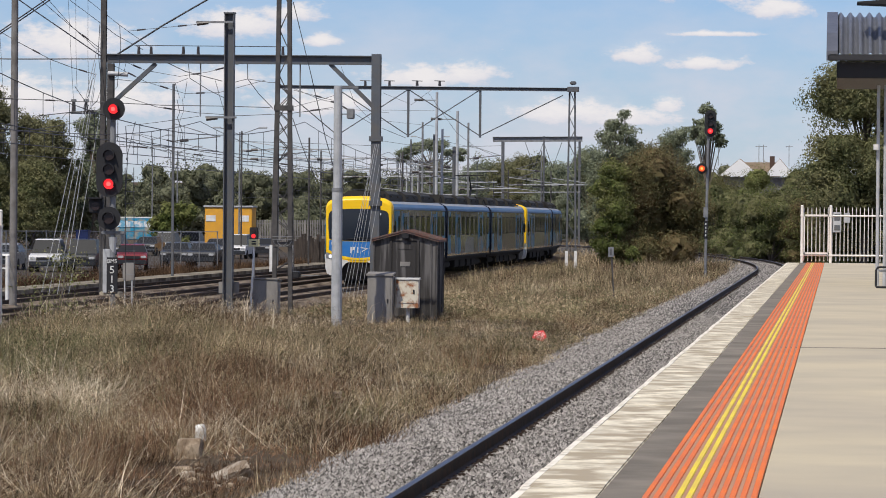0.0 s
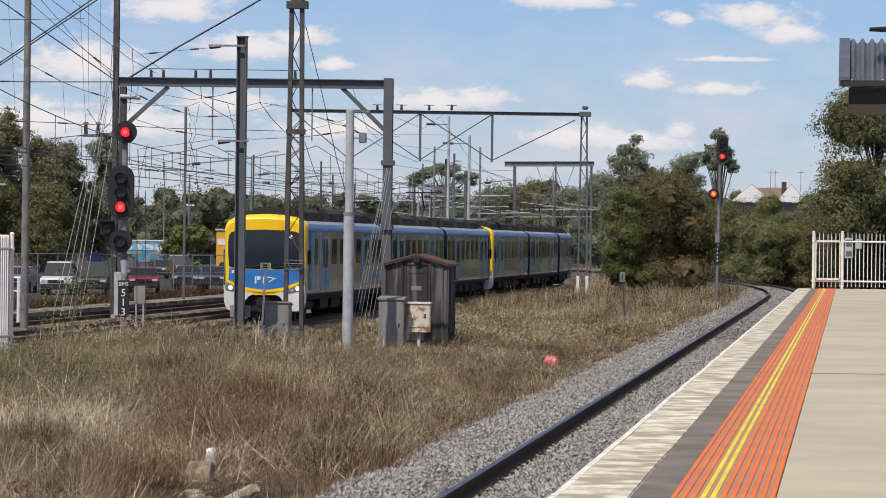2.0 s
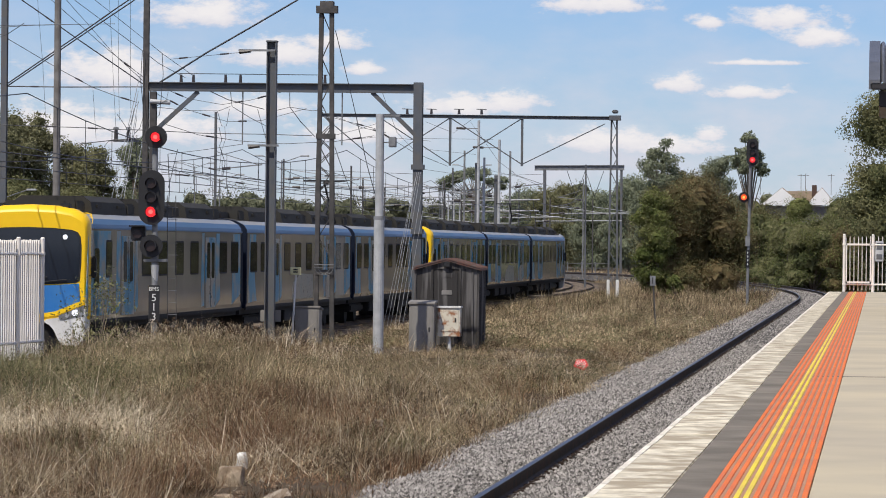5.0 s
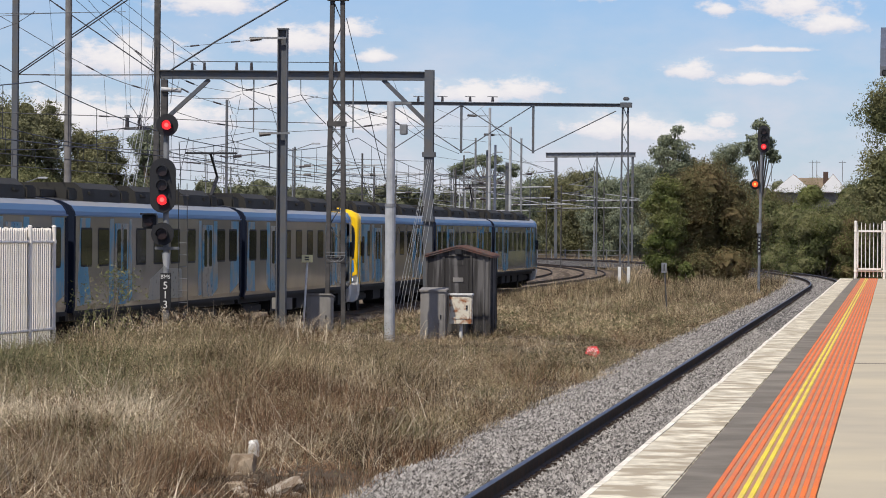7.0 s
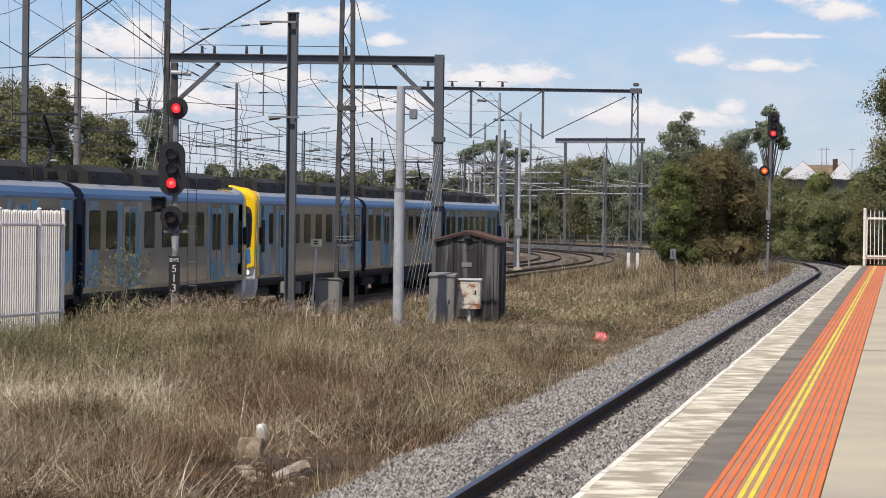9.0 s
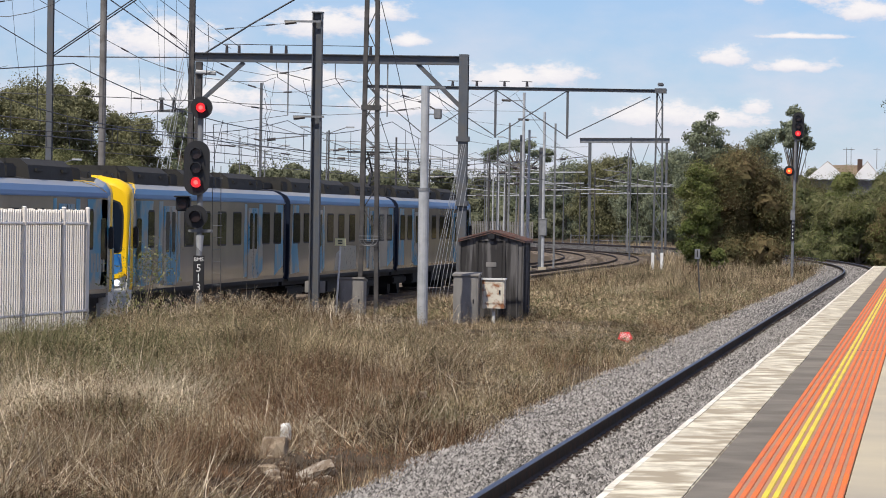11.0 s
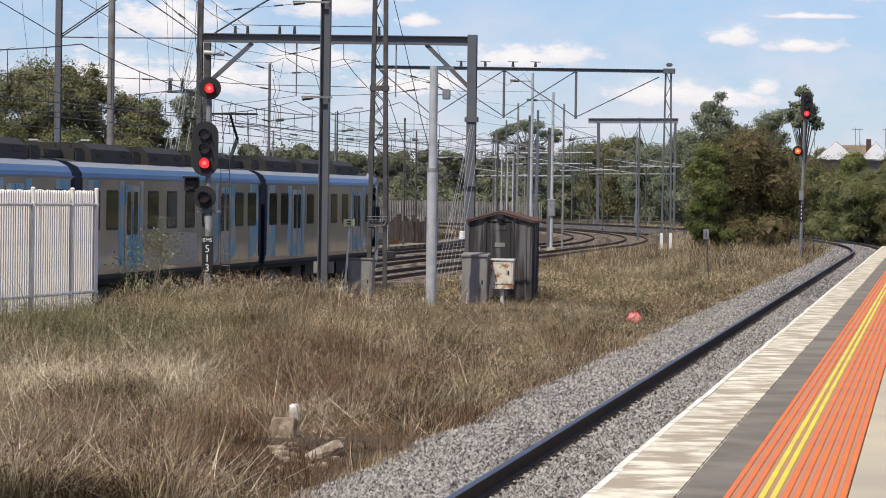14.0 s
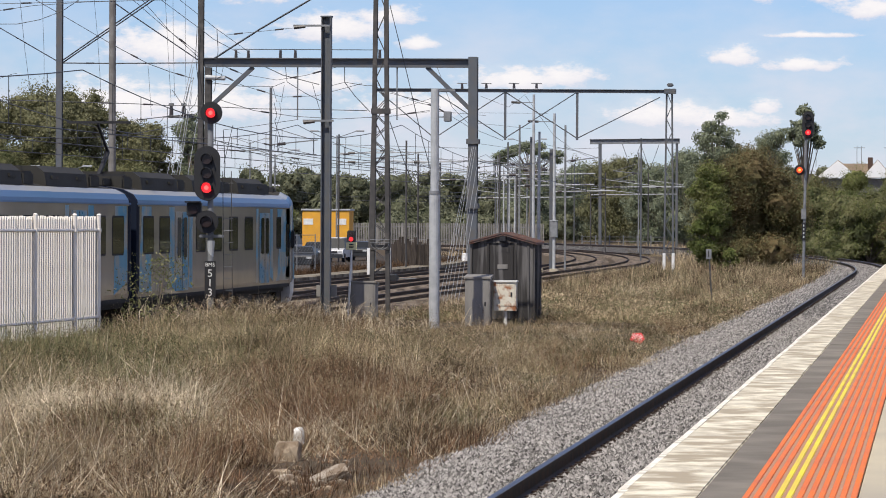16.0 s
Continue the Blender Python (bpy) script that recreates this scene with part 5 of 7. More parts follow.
strand(146, 0.02, (-36.0, 15.1), (-30.76, 11.30), (-29.26, 10.21), (-28.61, 9.72), (-27.53, 9.15))
strand(146, 0.018, (-34.8, 15.0), (-30.00, 11.30), (-28.48, 10.12), (-27.19, 9.22))
strand(146, 0.02, (-36.6, 15.3), (-31.91, 11.31), (-30.52, 10.13), (-29.21, 9.15))
strand(146, 0.018, (-35.0, 15.1), (-31.43, 11.19), (-30.41, 10.06), (-29.21, 8.99))
strand(146, 0.014, (-36.9, 14.9), (-36.53, 11.21), (-36.33, 9.28), (-36.09, 7.57))
strand(146, 0.012, (-35.8, 15.0), (-35.62, 11.21), (-35.54, 9.05), (-35.53, 7.46))
strand(146, 0.012, (-33.8, 15.0), (-33.48, 11.20), (-33.34, 9.73), (-33.17, 7.12))
strand(146, 0.012, (-31.28, 8.70), (-31.13, 6.67))
strand(146, 0.012, (-30.8, 14.9), (-30.57, 11.08), (-30.45, 9.04), (-30.33, 7.12))
strand(146, 0.012, (-30.3, 14.9), (-30.27, 11.08), (-30.24, 9.04), (-30.19, 7.46))
strand(146, 0.012, (-29.8, 14.9), (-29.77, 10.98), (-29.76, 9.04), (-29.71, 7.23))
strand(120, 0.016, (-30.71, 9.41), (-29.56, 9.57), (-27.84, 9.68), (-26.51, 9.71))
strand(120, 0.02, (-30.71, 8.96), (-30.13, 8.96), (-29.37, 9.10), (-28.61, 9.38), (-28.04, 9.75))
strand(120, 0.016, (-30.71, 9.63), (-28.61, 9.68), (-25.00, 9.74))
strand(146, 0.016, (-28.33, 8.70), (-27.41, 8.32), (-26.04, 8.09), (-24.90, 8.27), (-23.53, 8.63))
strand(146, 0.016, (-28.75, 8.54), (-27.41, 7.87), (-25.81, 7.41), (-24.44, 7.46), (-22.62, 7.95))
strand(146, 0.026, (-26.84, 8.77), (-25.81, 8.29), (-24.33, 7.91))
strand(146, 0.022, (-25.70, 8.63), (-25.63, 8.02), (-24.90, 7.57), (-24.21, 7.23))
strand(146, 0.018, (-28.74, 7.98), (-27.41, 7.84), (-26.15, 7.84), (-25.70, 8.02))
strand(146, 0.018, (-23.87, 7.86), (-23.30, 8.00), (-22.39, 7.86), (-21.89, 7.89))
strand(146, 0.026, (-23.31, 8.63), (-23.30, 8.00), (-22.85, 7.41), (-22.28, 6.83))
strand(146, 0.016, (-26.22, 7.84), (-26.04, 7.23), (-25.85, 7.23), (-25.74, 7.91))
strand(146, 0.02, (-26.15, 7.19), (-26.03, 6.67), (-26.12, 6.45), (-25.89, 5.77), (-25.98, 5.21))
strand(146, 0.014, (-25.92, 7.19), (-25.87, 6.74), (-26.03, 6.29), (-26.14, 5.32))
strand(146, 0.018, (-24.60, 7.93), (-24.44, 7.35), (-24.16, 6.45))
strand(140, 0.016, (-26.95, 9.59), (-25.86, 9.70), (-24.32, 9.85))
strand(150, 0.02, (-29.06, 7.41), (-27.69, 6.99), (-26.04, 6.76), (-24.17, 6.65), (-22.07, 6.76), (-20.44, 7.00))
strand(150, 0.018, (-28.98, 6.20), (-27.45, 6.39), (-25.93, 6.62))
strand(150, 0.03, (-28.97, 3.42), (-28.90, 4.81), (-28.98, 6.20))
strand(150, 0.022, (-28.95, 4.81), (-28.58, 6.39))
strand(160, 0.024, (-31.54, 6.03), (-29.78, 5.71), (-27.02, 5.27), (-24.77, 4.93), (-22.29, 4.62))
strand(160, 0.022, (-31.66, 5.55), (-29.28, 5.53), (-26.77, 5.37))
strand(160, 0.02, (-31.16, 5.65), (-28.52, 5.31), (-26.27, 5.02), (-24.28, 4.78), (-21.79, 4.44))
strand(160, 0.016, (-30.28, 6.10), (-28.27, 5.66), (-26.77, 5.34))
strand(200, 0.02, (-32.53, 6.63), (-29.11, 6.54), (-25.08, 6.43))
strand(200, 0.02, (-32.22, 6.04), (-30.35, 6.26), (-28.49, 6.36))
strand(170, 0.018, (-25.02, 8.40), (-23.17, 7.93), (-21.32, 6.83), (-19.75, 6.21))
strand(170, 0.02, (-25.02, 8.48), (-23.70, 7.95), (-22.64, 7.75))
strand(170, 0.016, (-25.01, 7.61), (-23.70, 7.95), (-22.91, 8.21))
strand(170, 0.014, (-25.01, 7.33), (-22.90, 7.56), (-20.54, 7.36))
strand(170, 0.016, (-22.91, 9.83), (-22.12, 7.75), (-21.19, 6.83))
strand(112, 0.02, (-16.49, 9.07), (-15.96, 7.00), (-15.47, 4.94), (-15.22, 4.08))
strand(112, 0.018, (-16.48, 5.54), (-16.20, 4.73), (-15.81, 3.77))
strand(210, 0.016, (-25.70, 9.61), (-24.08, 8.97), (-22.79, 9.93))
strand(210, 0.016, (-23.11, 9.61), (-21.49, 7.37), (-20.52, 6.66))
strand(210, 0.016, (-30.56, 6.06), (-27.31, 5.97), (-24.06, 5.82))
strand(240, 0.018, (-29.36, 7.50), (-27.51, 7.24), (-23.45, 7.18), (-21.61, 7.25))
strand(240, 0.018, (-25.29, 7.50), (-23.08, 7.03), (-21.79, 6.45))
strand(240, 0.016, (-29.74, 9.52), (-24.93, 9.48))
strand(240, 0.016, (-29.73, 8.86), (-26.03, 8.49))
for top_g, foot_g in (((-17.86, 5.4), (-18.75, 1.2)), ((-17.8, 5.4), (-18.62, 1.2)), ((-17.72, 5.4), (-18.45, 1.2)), ((-17.68, 4.6), (-18.3, 1.2)), ((-17.9, 5.2), (-18.9, 1.2)), ((-17.62, 3.9), (-18.15, 1.2))):
    guy = thing("guy_wire", "pale guy wire running down from the gantry post", "wire", group="guy wires")
    run_wire("wire", [(top_g[0], 143.4, top_g[1]), (foot_g[0] - 0.2, 143.2, -0.6)], 0.009, guy, M["steel_pale"])

for top_g, foot_g in (((-29.35, 8.2), (-30.55, -0.6)), ((-29.4, 7.6), (-30.35, -0.6)), ((-29.3, 9.2), (-31.2, -0.6)), ((-29.2, 6.4), (-30.1, -0.6)), ((-29.35, 8.6), (-30.9, -0.6))):
    guy = thing("guy_wire", "pale guy wire running down from the gantry post", "wire", group="guy wires")
    run_wire("wire", [(top_g[0], 145.6, top_g[1]), (foot_g[0], 144.2, foot_g[1])], 0.013, guy, M["steel_pale"])

strand(145.7, 0.022, (-29.22, 10.20), (-29.28, 9.03), (-29.14, 7.67), (-29.30, 7.11), (-29.53, 6.89))
strand(145.7, 0.022, (-28.42, 10.11), (-28.37, 9.25), (-28.50, 7.67), (-28.68, 7.45))
strand(145.7, 0.02, (-29.35, 8.15), (-29.53, 7.90), (-29.65, 7.34), (-29.83, 6.95))
strand(145.7, 0.02, (-30.22, 7.67), (-30.06, 7.45), (-29.87, 7.18), (-29.64, 6.89))
strand(145.7, 0.02, (-28.16, 8.58), (-28.23, 8.24), (-28.62, 8.01))
strand(145.7, 0.03, (-31.71, 6.48), (-30.33, 6.64), (-29.30, 6.71))
strand(145.7, 0.018, (-30.74, 6.37), (-30.56, 6.59), (-29.87, 6.66))
strand(300, 0.03, (-76.75, 14.09), (-75.80, 14.41), (-75.32, 14.51))

# pale registration arms over the far lines
for ax_, ay_, az_, w_ in ((-31, 235, 6.2, 5.0), (-26, 250, 5.6, 6.5), (-33, 262, 5.9, 7.0), (-29, 285, 5.2, 6.0), (-36, 300, 5.8, 8.0), (-30, 318, 5.0, 5.5), (-26, 340, 5.6, 8.0), (-38, 345, 4.6, 9.0), (-24, 362, 5.8, 7.5), (-31, 385, 5.2, 9.0), (-44, 300, 7.2, 9.0), (-40, 270, 7.4, 7.0)):
    arm_t = thing("registration_arm", "pale steel registration arm over the lines", "overhead line", pose(ax_, ay_, az_), "registration arms")
    part("arm", rod((-w_ / 2, 0, 0), (w_ / 2, 0, 0.12), 0.045, seg=6), M["steel_pale"], arm_t)
    part("strut", rod((-w_ / 2, 0, 0.7), (w_ * 0.1, 0, 0.1), 0.03, seg=5), M["steel_pale"], arm_t)
    part("hanger_post", rod((-w_ / 2, 0, -az_ - 0.6), (-w_ / 2, 0, 1.4), 0.06, seg=8), M["lattice"], arm_t)
    part("insulator", rod((-w_ * 0.4, 0, 0.02), (-w_ * 0.33, 0, 0.03), 0.1, seg=8), M["insulator"], arm_t)


# ---- lineside cabinets ----
def relay_hut():
    h = thing("relay_hut", "weathered grey metal relay hut with a rusty pitched roof", "hut", pose(-12.06, 104.9, -0.55, 0, 0, 0))
    w, d, top = 0.87, 0.95, 2.47
    part("wall", box(-w, -d, 0, w, d, top, 0.01), M["hut"], h, "ribbed weathered sheet walls")
    for k in range(9):
        yy = -d + 0.08 + k * 0.21
        part("rib", box(w, yy, 0.02, w + 0.035, yy + 0.07, top - 0.02), M["hut"], h)
    for x in (-0.9, -0.42, 0.36, 0.72, 0.88):
        part("rib", box(x - 0.03, -d - 0.03, 0.02, x + 0.03, -d, top - 0.02), M["hut"], h)
    door = part("door", box(-0.36, -d - 0.025, 0.3, 0.30, -d - 0.004, top - 0.1, 0.01), M["hut"], h, "sheet metal door with a small vent plate")
    part("vent_plate", box(-0.15, -d - 0.04, 1.72, 0.14, -d - 0.02, 1.85, 0.005), M["cab_grey"], door)
    part("vent_plate", box(-0.2, -d - 0.035, 2.2, 0.2, -d - 0.02, 2.34, 0.005), M["hut"], door)
    roof = part("roof", loft([[(x, yy, z) for x, z in ((-w - 0.08, top), (0, top + 0.26), (w + 0.08, top), (w + 0.08, top - 0.06), (0, top + 0.20), (-w - 0.08, top - 0.06))] for yy in (-d - 0.1, d + 0.1)]), M["rust"], h, "rusty corrugated roof")
    for k in range(9):
        u = k / 8
        for e in (-1, 1):
            yy = -d - 0.1 + u * (2 * d + 0.2)
            part("roof_rib", beam((e * 0.02, yy, top + 0.27), (e * (w + 0.08), yy, top + 0.015), 0.04), M["rust"], roof)
    part("gable", plate([(-w, top - 0.02), (0, top + 0.22), (w, top - 0.02)], -d - 0.03, -d + 0.01), M["hut"], h)
    part("roof_vent", box(-0.10, -d - 0.14, top + 0.02, 0.10, -d - 0.02, top + 0.18, 0.02), M["black"], h)


def cabinet(name, label, x, y, z0, w, d, hh, mat, m_roof=None, rz=0.0, slope=0.06):
    c = thing(name, label, "cabinet", pose(x, y, z0, 0, 0, rz))
    part("body", box(-w / 2, -d / 2, 0, w / 2, d / 2, hh, 0.012), mat, c)
    part("lid", loft([[(sx * (w / 2 + 0.03), yy, hh + (slope if yy > 0 else 0) + e) for sx, e in ((-1, 0), (1, 0), (1, 0.05), (-1, 0.05))] for yy in (-d / 2 - 0.04, d / 2 + 0.03)]), m_roof or mat, c)
    dr = part("door", box(-w / 2 + 0.05, -d / 2 - 0.014, 0.14, w / 2 - 0.05, -d / 2 - 0.002, hh - 0.05, 0.005), mat, c)
    part("handle", box(w / 2 - 0.15, -d / 2 - 0.03, hh * 0.5, w / 2 - 0.11, -d / 2 - 0.012, hh * 0.5 + 0.12), M["black"], dr)
    return c


relay_hut()
cabinet("equipment_cabinet", "dull grey steel cabinet in front of the hut", -12.58, 102.6, -0.6, 0.70, 0.55, 1.52, M["cab_grey"])
wb = cabinet("junction_box", "rust-streaked white meter box on a short post", -11.86, 102.9, 0.02, 0.63, 0.35, 0.80, M["box_white"], M["white"], slope=0.0)
part("stand", rod((0, 0, -0.65), (0, 0, 0.02), 0.05, seg=8), M["white"], wb, "white stand pipe")
sc = cabinet("equipment_cabinet", "grey steel trackside cabinet with a sloping lid", -16.62, 108.0, -0.72, 0.72, 0.6, 1.42, M["cab_grey"], slope=-0.08)
part("label_plate", box(-0.05, -0.335, 0.18, 0.14, -0.315, 0.26), M["white"], sc)
sp = thing("sign_post", "leaning thin white post with a small pale sign", "sign", pose(-17.1, 107.4, -0.7))
part("post", rod((0.06, 0, 0), (0.19, 0, 2.4), 0.03, seg=8), M["white"], sp)
sgn_b = part("sign_plate", box(0.03, -0.07, 2.36, 0.35, -0.05, 2.58, 0.006), M["sign_yellow"], sp, "pale yellow plate")
for k in range(2):
    part("mark_bar", box(0.12, -0.076, 2.42 + k * 0.07, 0.25, -0.068, 2.46 + k * 0.07), M["black"], sgn_b)
mk = thing("marker_post", "thin leaning marker post with the figure 1", "sign", pose(-8.0, 134.7, -0.45))
part("post", rod((0, 0, 0), (-0.12, 0, 1.95), 0.03, seg=7), M["lattice"], mk)
mp_ = part("marker_plate", box(-0.22, -0.05, 1.62, -0.02, -0.03, 1.98, 0.004), M["steel_grey"], mk)
words("1", 0.34, M["black"], mp_, pose(-0.12, -0.054, 1.80, 90, 0, 0))
# rubble beside the ballast


def lump(name, label, x, y, z, sx, sy, sz, mat, seed, cuts=2):
    bmr = bmesh.new()
    bmesh.ops.create_icosphere(bmr, subdivisions=cuts, radius=1.0)
    for v in bmr.verts:
        n = noise.noise(v.co * 1.3 + Vector((seed, 0, 0))) * 0.45 + noise.noise(v.co * 3.1 + Vector((0, seed, 0))) * 0.16
        v.co *= 1 + n
        v.co = Vector((max(-0.82, min(0.82, v.co.x)) * sx, max(-0.85, min(0.85, v.co.y)) * sy, max(-0.75, min(0.75, v.co.z)) * sz))
    ob = new(name, mesh_of(bmr, name, mat))
    ob.location = (x, y, z)
    return tagged(ob, label, "stone")


lump("white_stone", "chalky white stone standing in the grass", -7.99, 46.5, -0.21, 0.085, 0.09, 0.155, M["chalk"], 3)
lump("old_stump", "weathered brown post stump in the grass", -7.88, 45.0, -0.4, 0.20, 0.19, 0.29, M["rubble"], 8, 3)
lump("broken_concrete", "dark brown lump of broken concrete", -6.62, 41.15, -0.44, 0.17, 0.20, 0.19, M["rubble"], 5, 3)
slab_ob = lump("broken_concrete", "pale-edged concrete slab tilted on the lump", 0, 0, 0, 0.30, 0.20, 0.075, M["pale_rubble"], 15, 3)
slab_ob.matrix_world = pose(-6.73, 41.00, -0.33, 10, -24, 12)
lump("broken_concrete", "small pale concrete fragment", -7.15, 40.9, -0.36, 0.12, 0.1, 0.08, M["pale_rubble"], 6)
lump("broken_concrete", "small brown concrete fragment", -7.35, 41.6, -0.36, 0.15, 0.1, 0.09, M["rubble"], 16)
lump("broken_concrete", "small pale concrete fragment", -7.6, 56.5, -0.18, 0.10, 0.1, 0.07, M["pale_rubble"], 7)
rng_d = random.Random(40)
for k in range(34):
    dx, dy = rng_d.gauss(0, 0.45), rng_d.gauss(0, 2.2)
    px_, py_ = -6.95 - dy * 0.17 + dx, 41.0 + dy
    q_ = rng_d.uniform(0.025, 0.07)
    lump("broken_concrete", "small crumbled concrete piece lying on bare earth", px_, py_, ground_z(px_, py_) + q_ * 0.3, q_ * 1.3, q_, q_ * 0.8, M["pale_rubble" if k % 3 else "rubble"], k, 1)


rt = thing("safety_marker", "red and white chequered plastic marker lying in the grass", "marker", pose(-7.1, 89.5, -0.27, -25, 12, 0))
part("board", plate([(-0.17, -0.10), (0.10, -0.14), (0.18, 0.0), (0.06, 0.14), (-0.14, 0.08)], 0, 0.03), M["red_plastic"], rt)
for i in range(7):
    for j in range(5):
        if (i + j) % 2:
            part("white_square", box(-0.135 + i * 0.036, -0.006, -0.09 + j * 0.036, -0.107 + i * 0.036, 0.004, -0.062 + j * 0.036), M["white"], rt)


# ---- fences ----
def palisade(p, label, length, height, step, posts, m, half, front):
    """Upright pales with pointed tops on two rails, between posts; along local x. front: rails and posts stand before the pales."""
    f = thing(p, label, "fence", m)
    prof = [(-half, 0.0), (-half * 0.4, half * 0.95), (half * 0.4, half * 0.95), (half, 0.0), (half, -0.004), (0.0, half * 0.45), (-half, -0.004)]
    rings = [[(u, -v, z) for u, v in prof] for z in (0.06 if front else -0.1, height - 0.07)] + [[(u * 0.2, -v, height) for u, v in prof]]
    pale = mesh_of(loft(rings), "pale", M["cream"])
    x = step / 2
    while x < length:
        part("pale", pale, None, f, at=pose(x, 0, random.uniform(-0.012, 0.012), 0, random.uniform(-0.3, 0.3), 0))
        x += step
    e = -0.05 if front else 0.034
    for z in (0.26, height - 0.30):
        part("fence_rail", rod((0, e, z), (length, e, z), 0.03, seg=10), M["cream"], f)
    for x in posts:
        part("fence_post", rod((x, e * 1.4, -0.3 if not front else 0), (x, e * 1.4, height + 0.03), 0.048, seg=12), M["cream"], f)
        part("post_cap", rod((x, e * 1.4, height + 0.03), (x, e * 1.4, height + 0.06), 0.056, 0.03, 12), M["cream"], f)
        for z in (0.26, height - 0.30):
            part("bracket", box(x - 0.06, e * 1.4 - 0.06, z - 0.04, x + 0.06, e * 1.4 + 0.05, z + 0.04, 0.01), M["cream"], f)
    return f


# the far end of this run is at the corner seen beside the signal
palisade("palisade_fence", "cream steel palisade fence standing above the dry grass", 13.0, 2.45, 0.158, (0.0, 1.8, 4.6, 7.4, 10.2, 13.0), pose(-18.05, 79.0, 0.14, 0, 0, 266.5), 0.040, False)
end_fence = palisade("palisade_fence", "cream steel bar fence and gate closing the platform end", 14.0, 1.92, 0.137, (0.0, 0.98, 3.6, 6.2, 8.8, 11.4, 14.0), pose(-1.17, 128.2, PZ, 0, 0, 0), 0.014, True)
gate = part("gate_frame", box(0.06, -0.12, 0.30, 0.92, -0.08, 0.36), M["cream"], end_fence)
part("gate_rail", box(0.06, -0.12, 1.60, 0.92, -0.08, 1.66), M["cream"], gate)
for x in (0.06, 0.88):
    part("gate_stile", box(x, -0.12, 0.3, x + 0.04, -0.08, 1.66), M["cream"], gate)
sg = part("notice_plate", box(1.06, -0.06, 1.05, 1.34, -0.03, 1.75, 0.01), M["steel_pale"], end_fence, "grey notice plate")
part("mark_bar", box(1.10, -0.066, 1.45, 1.30, -0.058, 1.68), M["steel_dark"], sg)
part("mark_bar", box(1.10, -0.066, 1.12, 1.30, -0.058, 1.30), M["steel_dark"], sg)
part("notice_plate", box(1.42, -0.06, 1.38, 1.64, -0.03, 1.72, 0.01), M["steel_pale"], end_fence)


# ---- platform shelter ----
def shelter():
    s = thing("platform_shelter", "grey corrugated platform shelter on slim posts", "shelter", pose(0, 84.0, PZ))
    x0, x1 = -0.16, 12.0
    # corrugated sheet falling towards the camera end
    nx = int((x1 - x0) / 0.0275)
    rows_ = []
    for y, z in ((-1.0, 5.12), (0.2, 5.58), (1.6, 6.0), (2.6, 6.22), (6.0, 6.3)):
        rows_.append([(x0 + (x1 - x0) * i / nx, y, z + 0.06 * math.cos(2 * math.pi * i / 8)) for i in range(nx + 1)])
    me = loft(rows_, close=False, caps=False)
    part("roof_sheet", me, M["roof_metal"], s, "grey corrugated roof sheet")
    part("barge_board", side_plate([(-1.14, 5.0), (-1.14, 5.22), (0.1, 5.68), (2.5, 6.28), (6.0, 6.34), (6.0, 6.0), (2.6, 5.9), (0.2, 5.3)], x0 - 0.09, x0 + 0.16), M["roof_metal"], s)
    part("gutter", box(x0 - 0.05, -1.16, 5.0, x1, -1.0, 5.14, 0.02), M["fascia"], s)
    part("soffit", box(x0 + 0.14, -0.9, 4.62, x1, 6.0, 5.0, 0.02), M["black"], s, "dark fascia below the roof")
    for x in (0.92, 1.08):
        part("post", rod((x, 0, 0), (x, 0, 4.5), 0.04, seg=10), M["steel_pale"], s, "pale steel post")
    part("post", rod((6.0, 0, 0), (6.0, 0, 4.5), 0.06, seg=10), M["steel_pale"], s)
    part("security_camera", rod((0.88, -0.12, 3.05), (0.88, -0.12, 3.17), 0.07, seg=10), M["white"], s)
    part("lamp", loft([[(0.42 + u, 0.2 + v * 0.5, 6.36 + w_) for u, w_ in ((0, 0), (0.7, 0.05), (1.4, 0.02), (1.4, -0.04), (0.7, -0.06), (0, -0.03))] for v in (-1, 1)]), M["black"], s)
    part("lamp_post", rod((1.3, 0.2, 5.9), (1.3, 0.2, 6.38), 0.03, seg=6), M["black"], s)


shelter()
bench = thing("platform_bench", "black tubular bench end on the platform", "bench", pose(0.86, 80.6, PZ))
loop = [(0.0, 0.03), (0.0, 0.40), (0.05, 0.46), (0.45, 0.46)]
for k, (p, q) in enumerate(zip(loop, loop[1:])):
    part("arm_tube", rod((p[0], 0, p[1]), (q[0], 0, q[1]), 0.025, seg=8), M["black"], bench)
part("foot_tube", rod((0.0, 0, 0.03), (0.45, 0, 0.02), 0.025, seg=8), M["black"], bench)
part("seat", box(0.06, -0.05, 0.36, 1.8, 0.45, 0.40, 0.01), M["steel_grey"], bench)
part("leg", box(1.6, 0, 0, 1.65, 0.4, 0.38), M["black"], bench)


